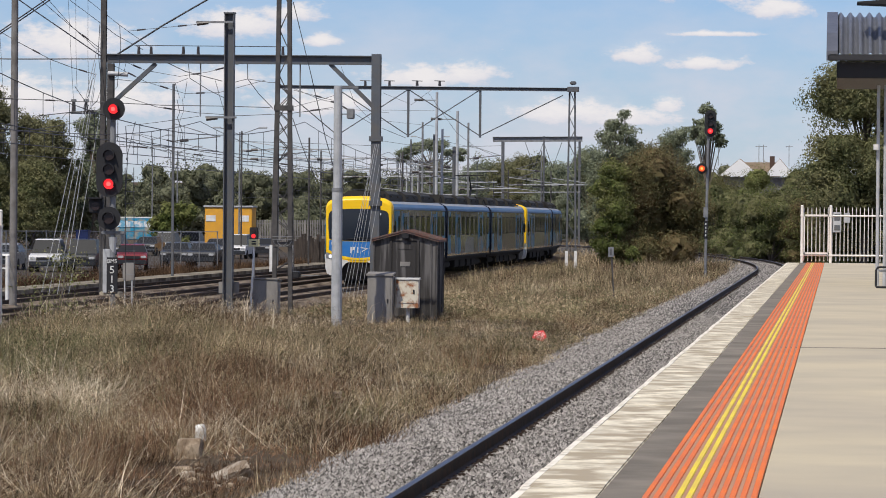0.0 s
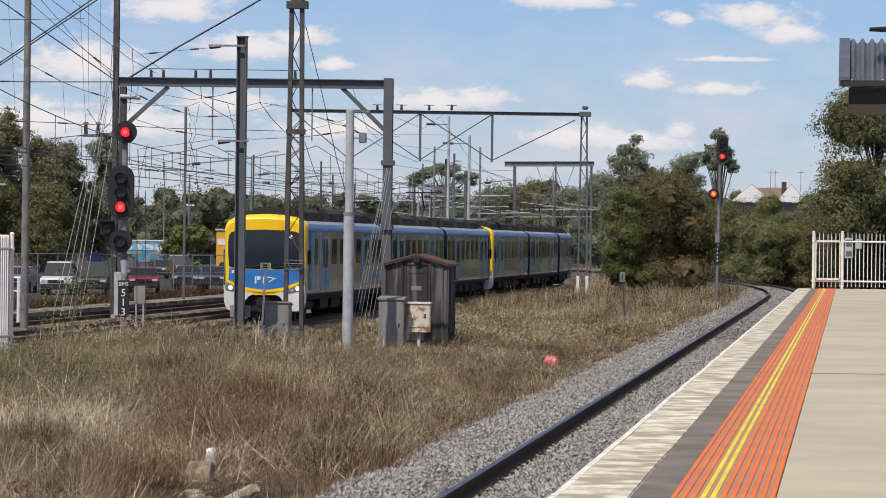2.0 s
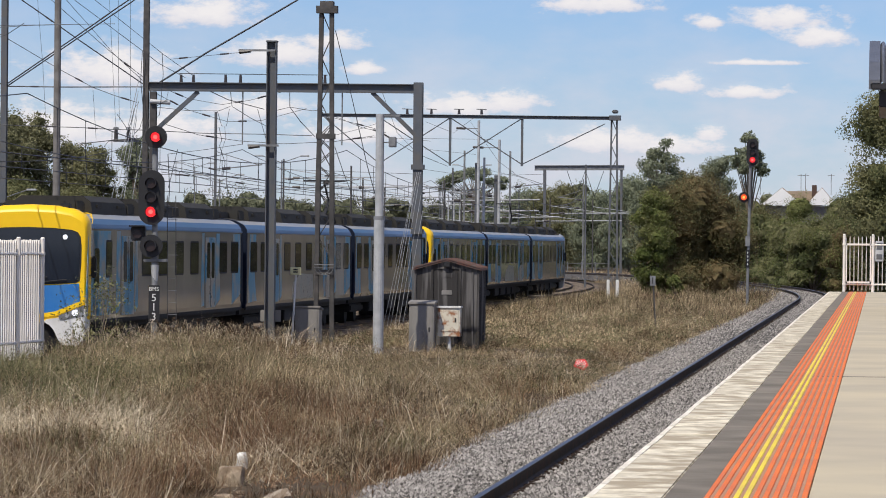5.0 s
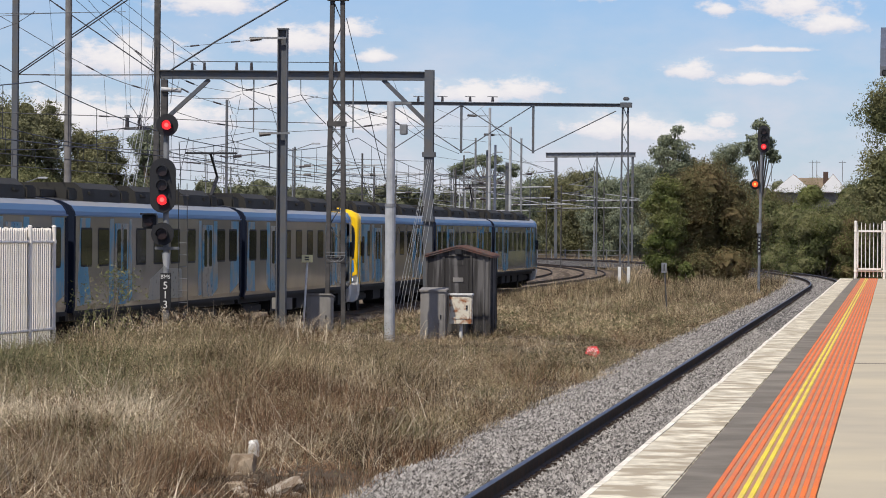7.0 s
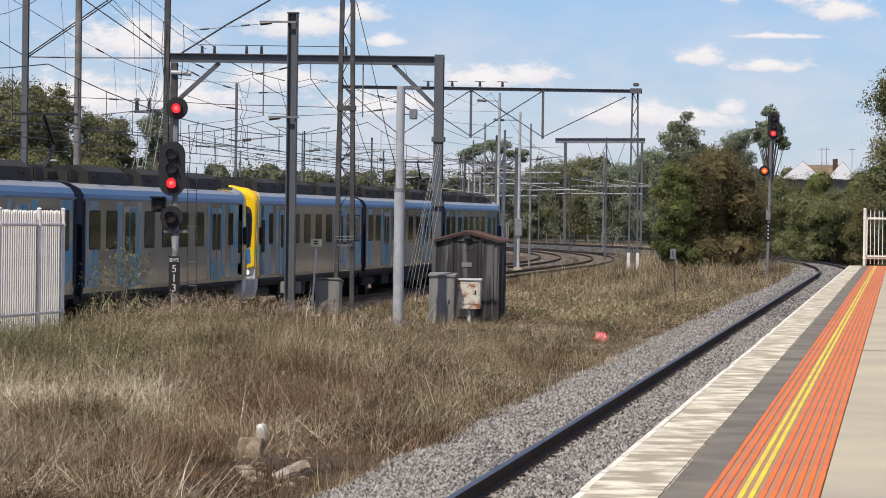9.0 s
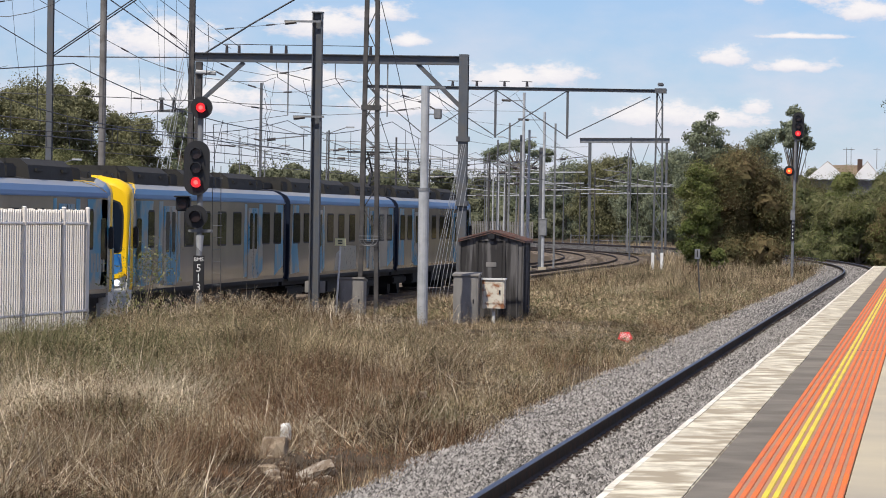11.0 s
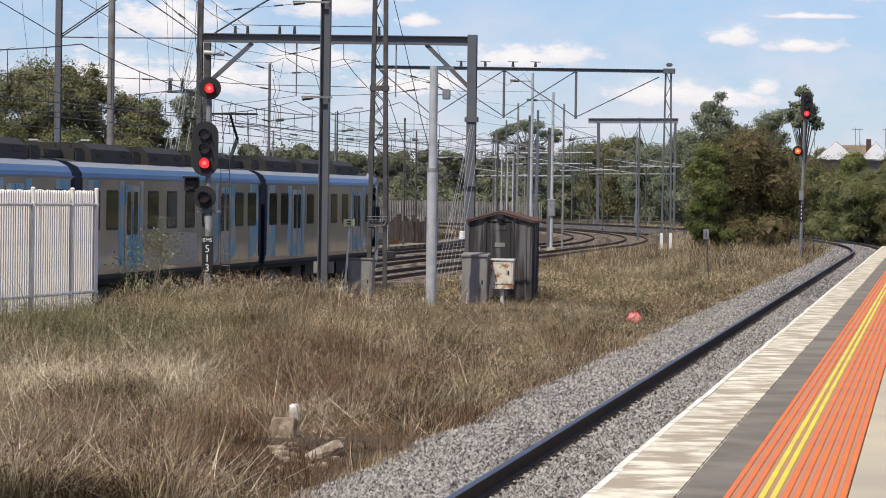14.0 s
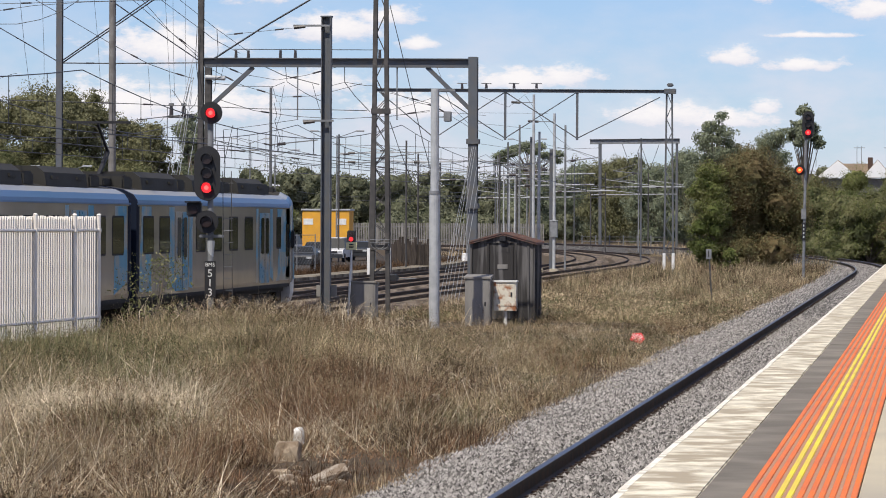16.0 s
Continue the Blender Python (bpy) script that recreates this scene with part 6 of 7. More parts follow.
# ---- beyond the railway ----
def house():
    h = thing("house", "pale distant house with twin white gables and a brown roof", "house", pose(-9.0, 420, -0.5))
    part("wall", box(-4.6, 0, 0, 4.6, 9, 7.9), M["old_concrete"], h, "grey lower wall")
    for cx, w, z1 in ((-1.85, 2.35, 9.9), (2.6, 1.7, 9.95)):
        part("gable", plate([(cx - w, 8.0), (cx, z1), (cx + w, 8.0)], -0.7, -0.2), M["roof_white"], h, "white gable")
        part("roof", loft([[(x, y, z) for x, z in ((cx - w - 0.1, 7.95), (cx, z1 + 0.08), (cx + w + 0.1, 7.95), (cx + w, 7.8), (cx, z1 - 0.1), (cx - w, 7.8))] for y in (-0.1, 9)]), M["tile_roof"], h)
    part("roof", loft([[(x, y, z) for x, z in ((-1.6, 8.0), (-1.6, 9.6), (2.6, 9.6), (2.6, 8.0))] for y in (2.2, 7)]), M["tile_roof"], h, "brown tiled roof")
    part("chimney", box(1.45, 2, 8.5, 2.0, 2.6, 10.3), M["brick"], h)
    for x in (-4.4, 0.2, 0.7, 3.6):
        part("aerial", rod((x, 3, 9.2), (x, 3, 11.6), 0.035, seg=5), M["steel_grey"], h)
        part("aerial_bar", rod((x - 0.4, 3, 11.4), (x + 0.4, 3, 11.4), 0.03, seg=4), M["steel_grey"], h)


house()


def car_body(name, label, x, y, rz, paint, tall=False, group="parked cars"):
    c = thing(name, label, "car", pose(x, y, -0.61, 0, 0, rz), group)
    H = 1.78 if tall else 1.45
    side = [(-2.2, 0.32), (-2.25, 0.72), (-2.1, 0.92), (-1.15, 1.02), (-0.45, H), (1.2, H + 0.02), (2.0, 1.08), (2.2, 0.95), (2.22, 0.4)]
    part("body", loft([[(-0.86, yy, zz) for yy, zz in [(a, min(b_, 1.03)) for a, b_ in side]], [(0.86, yy, zz) for yy, zz in [(a, min(b_, 1.03)) for a, b_ in side]]]), M[paint], c)
    cabin = [(-1.1, 1.0), (-0.5, H - 0.02), (1.15, H), (1.9, 1.02)]
    part("cabin", loft([[(-0.84 * (1 if zz < 1.1 else 0.8), yy, zz) for yy, zz in cabin], [(0.84 * (1 if zz < 1.1 else 0.8), yy, zz) for yy, zz in cabin]]), M["car_glass"], c, "dark car windows")
    part("roof", loft([[(-0.68, yy, zz) for yy, zz in ((-0.5, H - 0.03), (-0.45, H + 0.02), (1.12, H + 0.04), (1.2, H - 0.02))], [(0.68, yy, zz) for yy, zz in ((-0.5, H - 0.03), (-0.45, H + 0.02), (1.12, H + 0.04), (1.2, H - 0.02))]]), M[paint], c)
    for wy in (-1.4, 1.38):
        for sx in (-1, 1):
            part("wheel", rod((sx * 0.68, wy, 0.33), (sx * 0.89, wy, 0.33), 0.33, seg=14), M["rubber"], c)
    part("bumper", box(-0.84, -2.29, 0.35, 0.84, -2.18, 0.6, 0.03), M["car_dark"], c)
    part("grille", box(-0.45, -2.27, 0.66, 0.45, -2.2, 0.82, 0.01), M["black"], c)
    for sx in (-1, 1):
        part("headlight", box(sx * 0.65 - 0.16, -2.26, 0.68, sx * 0.65 + 0.16, -2.17, 0.84, 0.03), M["steel_pale"], c)
    return c


CAR_SPOTS = [(-43.3, 202, 6, "car_white", True), (-47.0, 208, 4, "car_silver", False), (-41.7, 204, 5, "car_dark", True), (-40.5, 212, 10, "car_red", False), (-40.9, 229, 4, "car_dark", False), (-39.0, 228, 3, "car_dark", False), (-54.1, 298, 0, "car_silver", True), (-45.3, 271, 0, "car_dark", False), (-44.0, 272, 0, "car_white", True), (-51.7, 263, 0, "car_dark", True), (-53.7, 288, 0, "car_dark", False), (-54.0, 309, 0, "car_white", True), (-43.7, 282, 0, "car_dark", False)]
for cx_, cy_, rz_, paint, tall in CAR_SPOTS:
    car_body("parked_car", {"car_white": "white car", "car_dark": "dark car", "car_red": "dark red car", "car_silver": "silver car"}[paint] + " standing in the car park", cx_, cy_, rz_, paint, tall)


def chain_fence():
    f = thing("chain_fence", "chain wire fence on thin steel posts along the car park", "fence", pose(0, 0, -0.65))
    for k in range(29):
        x = -62 + k * 0.9
        y = 186 + k * 1.2
        part("fence_post", rod((x, y, 0), (x, y, 2.3), 0.035, seg=6), M["steel_grey"], f)
    for z in (0.15, 1.2, 2.25):
        part("fence_wire", rod((-62, 186, z), (-36.8, 219.6, z), 0.012 if z < 2 else 0.022, seg=4), M["mesh_wire"], f)
    bmf = bmesh.new()
    n = 170
    for k in range(n):
        u = k / n
        x, y = -62 + 25.2 * u, 186 + 33.6 * u
        for e in (-1, 1):
            beam((x, y, 0.1), (x + e * 0.9, y + e * 1.2, 2.2), 0.006, bm=bmf)
    part("mesh", bmf, M["mesh_wire"], f)


chain_fence()
shed = thing("orange_shed", "bright orange site shed with pale panels", "shed", pose(-49.4, 300, -0.6))
part("wall", box(-1.95, 0, 0, 1.95, 2.2, 3.85, 0.03), M["orange_shed"], shed)
part("roof", box(-2.05, -0.1, 3.85, 2.05, 2.3, 4.0, 0.03), M["steel_pale"], shed)
for x in (-1.45, 1.3):
    part("pale_panel", box(x - 0.4, -0.03, 2.7, x + 0.4, 0.0, 3.2), M["white"], shed)
part("door_seam", box(-0.03, -0.02, 0.2, 0.03, 0.0, 3.8), M["rust"], shed)
pc = thing("parked_train", "pale blue parked train behind the car park", "train", pose(-66, 350, -0.6, 0, 0, 0))
part("body", box(-3.2, 0, 0.8, 1.9, 3, 2.85, 0.1), M["train_blue"], pc)
part("stripe", box(-3.2, -0.03, 2.0, 1.9, 0.0, 2.6), M["sky_blue"], pc)
part("roof", box(-3.2, 0.1, 2.85, 1.9, 2.9, 3.0, 0.08), M["white"], pc)
bb = thing("blue_bin", "dark blue skip bin by the fence", "bin", pose(-42.6, 208, -0.6))
part("body", loft([[(x * s, y * s, z) for x, y in ((-0.35, -0.35), (0.35, -0.35), (0.35, 0.35), (-0.35, 0.35))] for s, z in ((0.85, 0.3), (1.0, 2.2))]), M["bin_blue"], bb)
part("lid", box(-0.38, -0.38, 2.2, 0.38, 0.38, 2.3, 0.02), M["bin_blue"], bb)
for lx, ly, lh in ((-59, 330, 9), (-48.5, 300, 10), (-46, 420, 12), (-62, 260, 6.5), (-78, 420, 12), (-41.5, 330, 8)):
    l = thing("car_park_lamp", "slim car park lamp post with twin arms", "street lamp", pose(lx, ly, -0.6), "car park lamps")
    part("post", rod((0, 0, 0), (0, 0, lh), 0.09, 0.06, 8), M["steel_grey"], l)
    for e in (-1, 1):
        part("arm", rod((0, 0, lh - 0.2), (e * 1.6, 0, lh + 0.35), 0.035, seg=5), M["steel_grey"], l)
        part("lantern", box(e * 1.9 - 0.35, -0.12, lh + 0.3, e * 1.9 + 0.35, 0.12, lh + 0.44, 0.03), M["steel_pale"], l)


def far_fence():
    f = thing("far_palisade_fence", "grey palisade fence beyond the sidings", "fence", pose(0, 372, 0.0))
    x = -58.6
    while x < -39:
        part("fence_post", box(x - 0.06, 0, 0, x + 0.06, 0.1, 2.25), M["cab_grey"], f)
        x += 2.6
    bmf = bmesh.new()
    x = -58.6
    while x < -39:
        beam((x, 0, 0), (x, 0, 2.2), 0.09, 0.02, bm=bmf)
        x += 0.17
    tagged(part("fence_infill", bmf, M["cab_grey"], f), kind="stuff")
    for z in (0.5, 1.8):
        part("fence_rail", box(-58.6, 0.02, z, -39, 0.06, z + 0.06), M["steel_grey"], f)


far_fence()
screen = thing("timber_screen", "ragged screen of dark weathered planks beside the sidings", "screen", pose(-35.9, 245.0, -0.66))
rng_s = random.Random(21)
for k in range(15):
    top_s = rng_s.uniform(1.5, 1.95) if k not in (3, 4, 9) else rng_s.uniform(2.0, 2.15)
    part("plank", box(k * 0.17 - 0.02, rng_s.uniform(-0.04, 0.04), 0, k * 0.17 + 0.15, 0.09, top_s), M["old_planks"], screen, at=pose(0, 0, 0, 0, rng_s.uniform(-1.0, 1.0), 0))
part("rail", box(-0.05, 0.10, 0.8, 2.6, 0.16, 0.92), M["old_planks"], screen)
cabinet("equipment_cabinet", "grey steel cabinet beside the plank screen", -32.95, 245.0, -0.66, 0.7, 0.6, 1.75, M["cab_grey"], slope=0.0)
rf = thing("rail_fence", "low pale rail fence beyond the bend", "fence", pose(-38.0, 402, -0.3))
for k in range(7):
    part("fence_post", box(k * 1.5 - 0.05, -0.05, 0, k * 1.5 + 0.05, 0.05, 1.25), M["steel_grey"], rf)
for z in (0.55, 1.05):
    part("fence_rail", box(-0.1, -0.05, z, 9.2, 0.05, z + 0.05), M["steel_grey"], rf)
pm = thing("point_machine", "low black point machine box beside the rails", "railway equipment", pose(-27.8, 190.0, -0.62))
part("body", box(-0.28, -0.4, 0, 0.28, 0.4, 0.30, 0.03), M["black"], pm)
part("lid", box(-0.22, -0.34, 0.30, 0.22, 0.34, 0.36, 0.02), M["steel_dark"], pm)
part("rod", rod((0.28, 0.1, 0.12), (1.5, 0.1, 0.12), 0.025, seg=6), M["steel_grey"], pm)
dr_ = thing("white_drum", "small white plastic drum standing beside the sidings", "drum", pose(-34.6, 274.0, -0.6))
part("body", rod((0, 0, 0), (0, 0, 0.62), 0.26, 0.24, 14), M["white"], dr_)
part("lid", rod((0, 0, 0.62), (0, 0, 0.67), 0.25, 0.2, 14), M["white"], dr_)
gb = thing("grey_board", "small grey board on two posts behind the signal", "sign", pose(-23.31, 121.3, -0.65))
part("board", box(-0.19, -0.02, 1.05, 0.19, 0.02, 1.62, 0.01), M["cab_grey"], gb)
for x in (-0.12, 0.12):
    part("post", rod((x, 0.03, 0), (x, 0.03, 1.1), 0.03, seg=7), M["steel_pale"], gb)
wp = thing("white_post", "short white marker post beside the rails", "post", pose(-29.73, 131.64, -0.7))
part("shaft", rod((0, 0, 0), (0, 0, 1.75), 0.07, seg=10), M["white"], wp)
part("cap", rod((0, 0, 1.75), (0, 0, 1.79), 0.075, 0.03, 10), M["white"], wp)
part("crossbar", beam((-0.25, 0, 1.3), (0.25, 0, 1.3), 0.06), M["white"], wp)


# ---- trees, bushes, grass ----
def leaf_cloud(name, clumps, count, size, material, rng, flat=0.75, hearts=()):
    """Many small leaf sprays round clumps (centre, radii); hearts: balls of ragged inner leaves that close the crown."""
    vol = np.array([c[3] * c[4] * c[5] for c in clumps]) ** 0.67
    pick = rng.choice(len(clumps), count, p=vol / vol.sum())
    c = np.array(clumps)[pick]
    d = rng.normal(size=(count, 3))
    d /= np.linalg.norm(d, axis=1)[:, None]
    rad = np.abs(rng.normal(size=count)) * 0.15 + rng.uniform(0.4, 0.95, count)
    p = c[:, :3] + d * c[:, 3:6] * rad[:, None]
    n = d + np.array([0, 0, 0.2]) + rng.normal(size=(count, 3)) * 0.5
    n /= np.linalg.norm(n, axis=1)[:, None]
    up = rng.normal(size=(count, 3))
    u = np.cross(n, up)
    u /= np.linalg.norm(u, axis=1)[:, None]
    v = np.cross(n, u)
    s = size * rng.uniform(0.5, 1.4, count)[:, None]
    w = s * flat
    tri = np.stack([p - u * s * 1.15, p + u * s * 0.5 - v * w * 0.8, p + u * s * 0.9 + v * w * 0.75], 1)
    tri += rng.normal(size=tri.shape) * size * 0.2
    if len(hearts):
        cl = np.repeat(np.array(hearts), 420, 0)
        d = rng.normal(size=(len(cl), 3))
        d /= np.linalg.norm(d, axis=1)[:, None]
        p = cl[:, :3] + d * cl[:, 3:6] * rng.uniform(0.7, 1.0, len(cl))[:, None]
        u = np.cross(d, rng.normal(size=d.shape))
        u /= np.linalg.norm(u, axis=1)[:, None]
        v = np.cross(d, u)
        w = cl[:, 3:4] * 0.21 * rng.uniform(0.6, 1.3, len(cl))[:, None]
        inner = np.stack([p - u * w, p + u * w * 0.6 - v * w, p + u * w * 0.6 + v * w], 1) + rng.normal(size=(len(cl), 3, 3)) * w[:, None] * 0.35
        tri = np.concatenate([tri, inner])
    return arrays(name, tri.reshape(-1, 3), np.arange(len(tri) * 3).reshape(-1, 3), material)


def budded(c, s, n, rng):
    """Smaller clumps sitting over a clump of radius s."""
    out = []
    for j in range(n):
        d = rng.normal(size=3) + np.array([0, 0, 0.25])
        d = d / np.linalg.norm(d) * s * rng.uniform(0.45, 1.15)
        r = s * rng.uniform(0.20, 0.52)
        out.append((c[0] + d[0], c[1] + d[1], c[2] + d[2] * 0.85, r, r, r * 0.8))
    return out


def tree(name, label, x, y, z0, height, width, crown_from, leaves, leaf, mat, seed, group="trees", lean=0.0, clumps=14, heart=0.62, airy=1.0):
    rng = np.random.default_rng(seed)
    height *= 1.04
    t = thing(name, label, "tree", pose(x, y, z0), group)
    b = bmesh.new()
    top = Vector((lean, 0, height * 0.75))
    r0 = max(0.08, height * 0.022)
    rod((0, 0, -0.2), top, r0, r0 * 0.35, 8, b)
    cl, hearts = [], []
    for k in range(clumps):
        u = rng.uniform(0, 1)
        a = rng.uniform(0, 2 * math.pi)
        hz = height * (crown_from + (1 - crown_from) * u)
        rr = width * 0.5 * math.sin(math.pi * min(0.95, 0.22 + 0.72 * u)) * rng.uniform(0.25, 0.8)
        c = Vector((lean * u + rr * math.cos(a), rr * math.sin(a), hz))
        s = width * rng.uniform(0.12, 0.25) * airy
        c.z = min(c.z, height * rng.uniform(0.84, 1.0) - s * 0.7)
        cl += budded(c, s, 9, rng) + [(*c, s * 1.05, s * 1.05, s * 0.85)]
        if heart:
            hearts.append((c.x, c.y, c.z, s * heart, s * heart, s * heart * 0.85))
        base = Vector((0, 0, 0)).lerp(top, min(1.0, hz / height * 0.75))
        rod(base, c, r0 * 0.24, r0 * 0.07, 5, b)
    part("trunk", b, M["bark"], t, "grey-brown trunk and limbs")
    part("crown", leaf_cloud("crown", cl, leaves, leaf, mat, rng, hearts=hearts), None, t, "loose leafy crown")
    return t


# large brown-green bush beside the near line
def bush(name, label, x, y, z0, w, d, h, leaves, leaf, mats, seed, n=26, heart=0.66):
    rng = np.random.default_rng(seed)
    t = thing(name, label, "bush", pose(x, y, z0), "bushes")
    b = bmesh.new()
    cl, hearts = [], []
    for k in range(n):
        a = rng.uniform(0, 2 * math.pi)
        u = rng.uniform(0, 1)
        r = math.sqrt(rng.uniform(0, 1)) * (1 - 0.55 * u ** 2)
        s = rng.uniform(0.16, 0.28) * min(w, h)
        c = (r * (w / 2 - s * 0.7) * math.cos(a), r * d / 2 * math.sin(a), max(s * 0.6, u * (h - s * 0.8)), s, s, s * 0.85)
        cl += budded(c, s, 16, rng) + [(*c[:3], s * 0.9, s * 0.9, s * 0.78)]
        if heart:
            hearts.append((*c[:3], s * heart, s * heart, s * heart * 0.85))
        rod((0, 0, 0), c[:3], 0.06 if heart else 0.012, 0.02 if heart else 0.005, 5, b)
    part("stem", b, M["bark"], t)
    for m, share in mats:
        part("leaves", leaf_cloud("leaves", cl, int(leaves * share), leaf, M[m], rng, hearts=hearts if m == mats[0][0] else ()), None, t)
    return t


bush("large_bush", "big rounded bush with brown and green foliage", -10.95, 226, -0.5, 7.6, 6.5, 7.7, 105000, 0.055, (("bush", 0.75), ("gum_dark", 0.25)), 4, 34)
bush("green_bush", "green shrub at the side of the large bush", -13.3, 223, -0.5, 3.6, 2.6, 6.6, 26000, 0.065, (("green", 0.75), ("gum_dark", 0.25)), 5, 20)
bush("green_bush", "small yellow-green shrub in the grass", -11.9, 219, -0.5, 1.3, 1.2, 1.5, 2200, 0.08, (("green", 1.0),), 6, 8)
for k, (bx, by, bw, bh, m1, m2) in enumerate(((-4.6, 262, 5.5, 5.4, "gum_dark", "green"), (-1.4, 250, 5, 5.2, "bush", "green"), (1.8, 240, 5, 5.0, "green", "gum_dark"), (5.5, 230, 6, 6.0, "gum_dark", "green"),
                                               (-6.8, 280, 5, 5.6, "gum_dark", "green"), (9.5, 225, 7, 6.5, "gum_dark", "bush"), (-9.5, 300, 6, 6.4, "gum_dark", "green"), (-7.2, 318, 5, 6.3, "green", "gum_dark"), (-4.0, 322, 5, 6.5, "gum_dark", "green"), (-11.5, 330, 5, 6.6, "gum_dark", "gum"), (-1.0, 300, 5, 7.0, "gum_dark", "green"), (-12.5, 392, 7, 8.9, "gum_dark", "bush"), (-8.0, 392, 8, 8.9, "green", "gum_dark"), (-3.5, 392, 8, 8.8, "gum_dark", "green"))):
    bush("green_bush", "dense green trackside shrub", bx, by, -0.5, bw, 4, bh, 17000 if 3 < k < 11 else 30000, 0.062, ((m1, 0.6), (m2, 0.4)), 20 + k, 18)
tree("gum_tree", "tall dense gum tree beyond the platform end", 1.7, 232, -0.5, 13.6, 9.0, 0.08, 100000, 0.085, M["gum_dark"], 31, clumps=46)
tree("gum_tree", "tall dense gum tree beyond the platform end", 6.2, 236, -0.5, 13.2, 8.8, 0.10, 50000, 0.10, M["gum_dark"], 32, clumps=36)
tree("gum_tree", "slim gum tree with an airy crown", -10.35, 300, -0.5, 12.1, 3.3, 0.68, 8500, 0.095, M["gum_far"], 33, clumps=24, airy=0.72, heart=0.3)
tree("gum_tree", "slim gum tree with an airy crown", -19.2, 330, -0.5, 12.6, 5.0, 0.36, 9500, 0.10, M["gum_far"], 34, clumps=24, airy=0.72, heart=0.3)
tree("gum_tree", "slim gum tree with an airy crown", -20.6, 335, -0.5, 10.2, 3.8, 0.35, 12000, 0.08, M["gum_far"], 35, clumps=22, airy=0.8, heart=0.3)
tree("gum_tree", "low gum tree with an airy crown", -12.9, 302, -0.5, 10.7, 5.2, 0.4, 13000, 0.08, M["gum_far"], 30, clumps=24, airy=0.8, heart=0.35)
# out of view to the right: added so the train sides mirror dark foliage
for k, (tx, ty) in enumerate(((12.5, 238), (18.5, 232), (25, 240))):
    tree("gum_tree", "unseen gum tree added to darken reflections in the train sides", tx, ty, -0.5, 12.0, 8.5, 0.14, 7000, 0.22, M["gum_dark"], 36 + k, clumps=18)
# trees by the bend of the lines
for k, (tx, ty, th, tw) in enumerate(((-24.5, 430, 11, 9), (-30, 450, 11.2, 8), (-21, 400, 10.5, 8), (-36, 480, 10, 9), (-44, 500, 10.5, 10), (-50, 520, 10.5, 9), (-41, 490, 10.8, 8), (-58, 540, 11, 11), (-27, 470, 12, 9), (-17.5, 380, 10, 7))):
    tree("gum_tree", "grey-green gum tree beyond the railway bend", tx, ty, -0.3, th, tw, 0.08, 21000, 0.12, M["gum_far" if k % 2 else "gum"], 50 + k, clumps=40, heart=0.5)
ug = thing("gum_tree", "gum tree with a flat airy umbrella crown", "tree", pose(-43.6, 400, -0.3), "trees")
rng_u = np.random.default_rng(61)
ub, ucl = bmesh.new(), []
rod((0, 0, -0.2), (0.3, 0, 8.0), 0.2, 0.1, 8, ub)
for k in range(26):
    ux = rng_u.uniform(-3.4, 3.4)
    c_u = (ux, rng_u.uniform(-1.5, 1.5), 10.6 - 0.10 * ux * ux + rng_u.uniform(-0.5, 0.5))
    ucl.append((*c_u, 0.75, 0.7, 0.4))
    rod((0.25, 0, rng_u.uniform(6.0, 8.0)), c_u, 0.07, 0.02, 5, ub)
part("trunk", ub, M["bark"], ug, "slender forked trunk")
part("crown", leaf_cloud("crown", ucl, 9000, 0.10, M["gum_far"], rng_u, hearts=[(*q[:3], 0.4, 0.4, 0.2) for q in ucl]), None, ug, "flat airy crown")
# big trees behind the car park
for k, (tx, ty, th, tw, m_) in enumerate(((-86, 330, 14.7, 8.5, "gum"), (-82, 333, 14.9, 8, "gum"), (-78.6, 330, 14.7, 7.5, "gum"), (-76.2, 332, 14.2, 5.6, "gum"), (-73.2, 334, 11.9, 5.0, "gum"), (-70.6, 331, 11.6, 4.4, "gum"),
                                              (-67.4, 334, 12.4, 3.8, "gum_far"), (-90, 335, 14.8, 9, "gum"), (-84, 326, 9.5, 9, "gum_dark"), (-77, 326, 9.0, 8, "gum_dark"), (-71.5, 327, 7.5, 6, "gum_dark"))):
    tree("gum_tree", "broad olive gum tree behind the car park", tx, ty, -0.5, th, tw * 1.22, 0.12, 22000, 0.105, M[m_], 70 + k, clumps=58, heart=0.45)
tree("green_tree", "bright green small tree by the orange shed", -55.0, 306, -0.5, 4.4, 4.2, 0.1, 4500, 0.16, M["green"], 90, clumps=12)
# far woods, one belt; the part past x 12 is unseen, added for train reflections
rng = np.random.default_rng(7)
cl = []
for k in range(430):
    x = rng.uniform(-128, 12) if k < 390 else rng.uniform(12, 160)
    y = rng.uniform(560, 640)
    h = rng.uniform(5.8, 11.2) + (3 if rng.uniform() < 0.06 else 0)
    for j in range(3):
        s = rng.uniform(1.4, 3.0)
        cl.append((x + rng.uniform(-3, 3), y + rng.uniform(-3, 3), max(0.8, h - s - j * rng.uniform(1.5, 2.6)), s, s, s * 0.8))
tagged(new("far_woods", leaf_cloud("far_woods", [q for c in cl for q in budded(c, c[3], 5, rng)] + cl, 210000, 0.19, M["woods"], rng, hearts=[(*c[:3], c[3] * 0.7, c[4] * 0.7, c[5] * 0.7) for c in cl if rng.uniform() < 0.8])), "belt of distant grey-green trees", "woods", kind="stuff")
cl = []
for k in range(60):
    x = rng.uniform(-75, -12)
    y = 505 + rng.uniform(-20, 40)
    s = rng.uniform(1.2, 2.4)
    cl.append((x, y, rng.uniform(0.8, 3.0), s * 1.5, s, s))
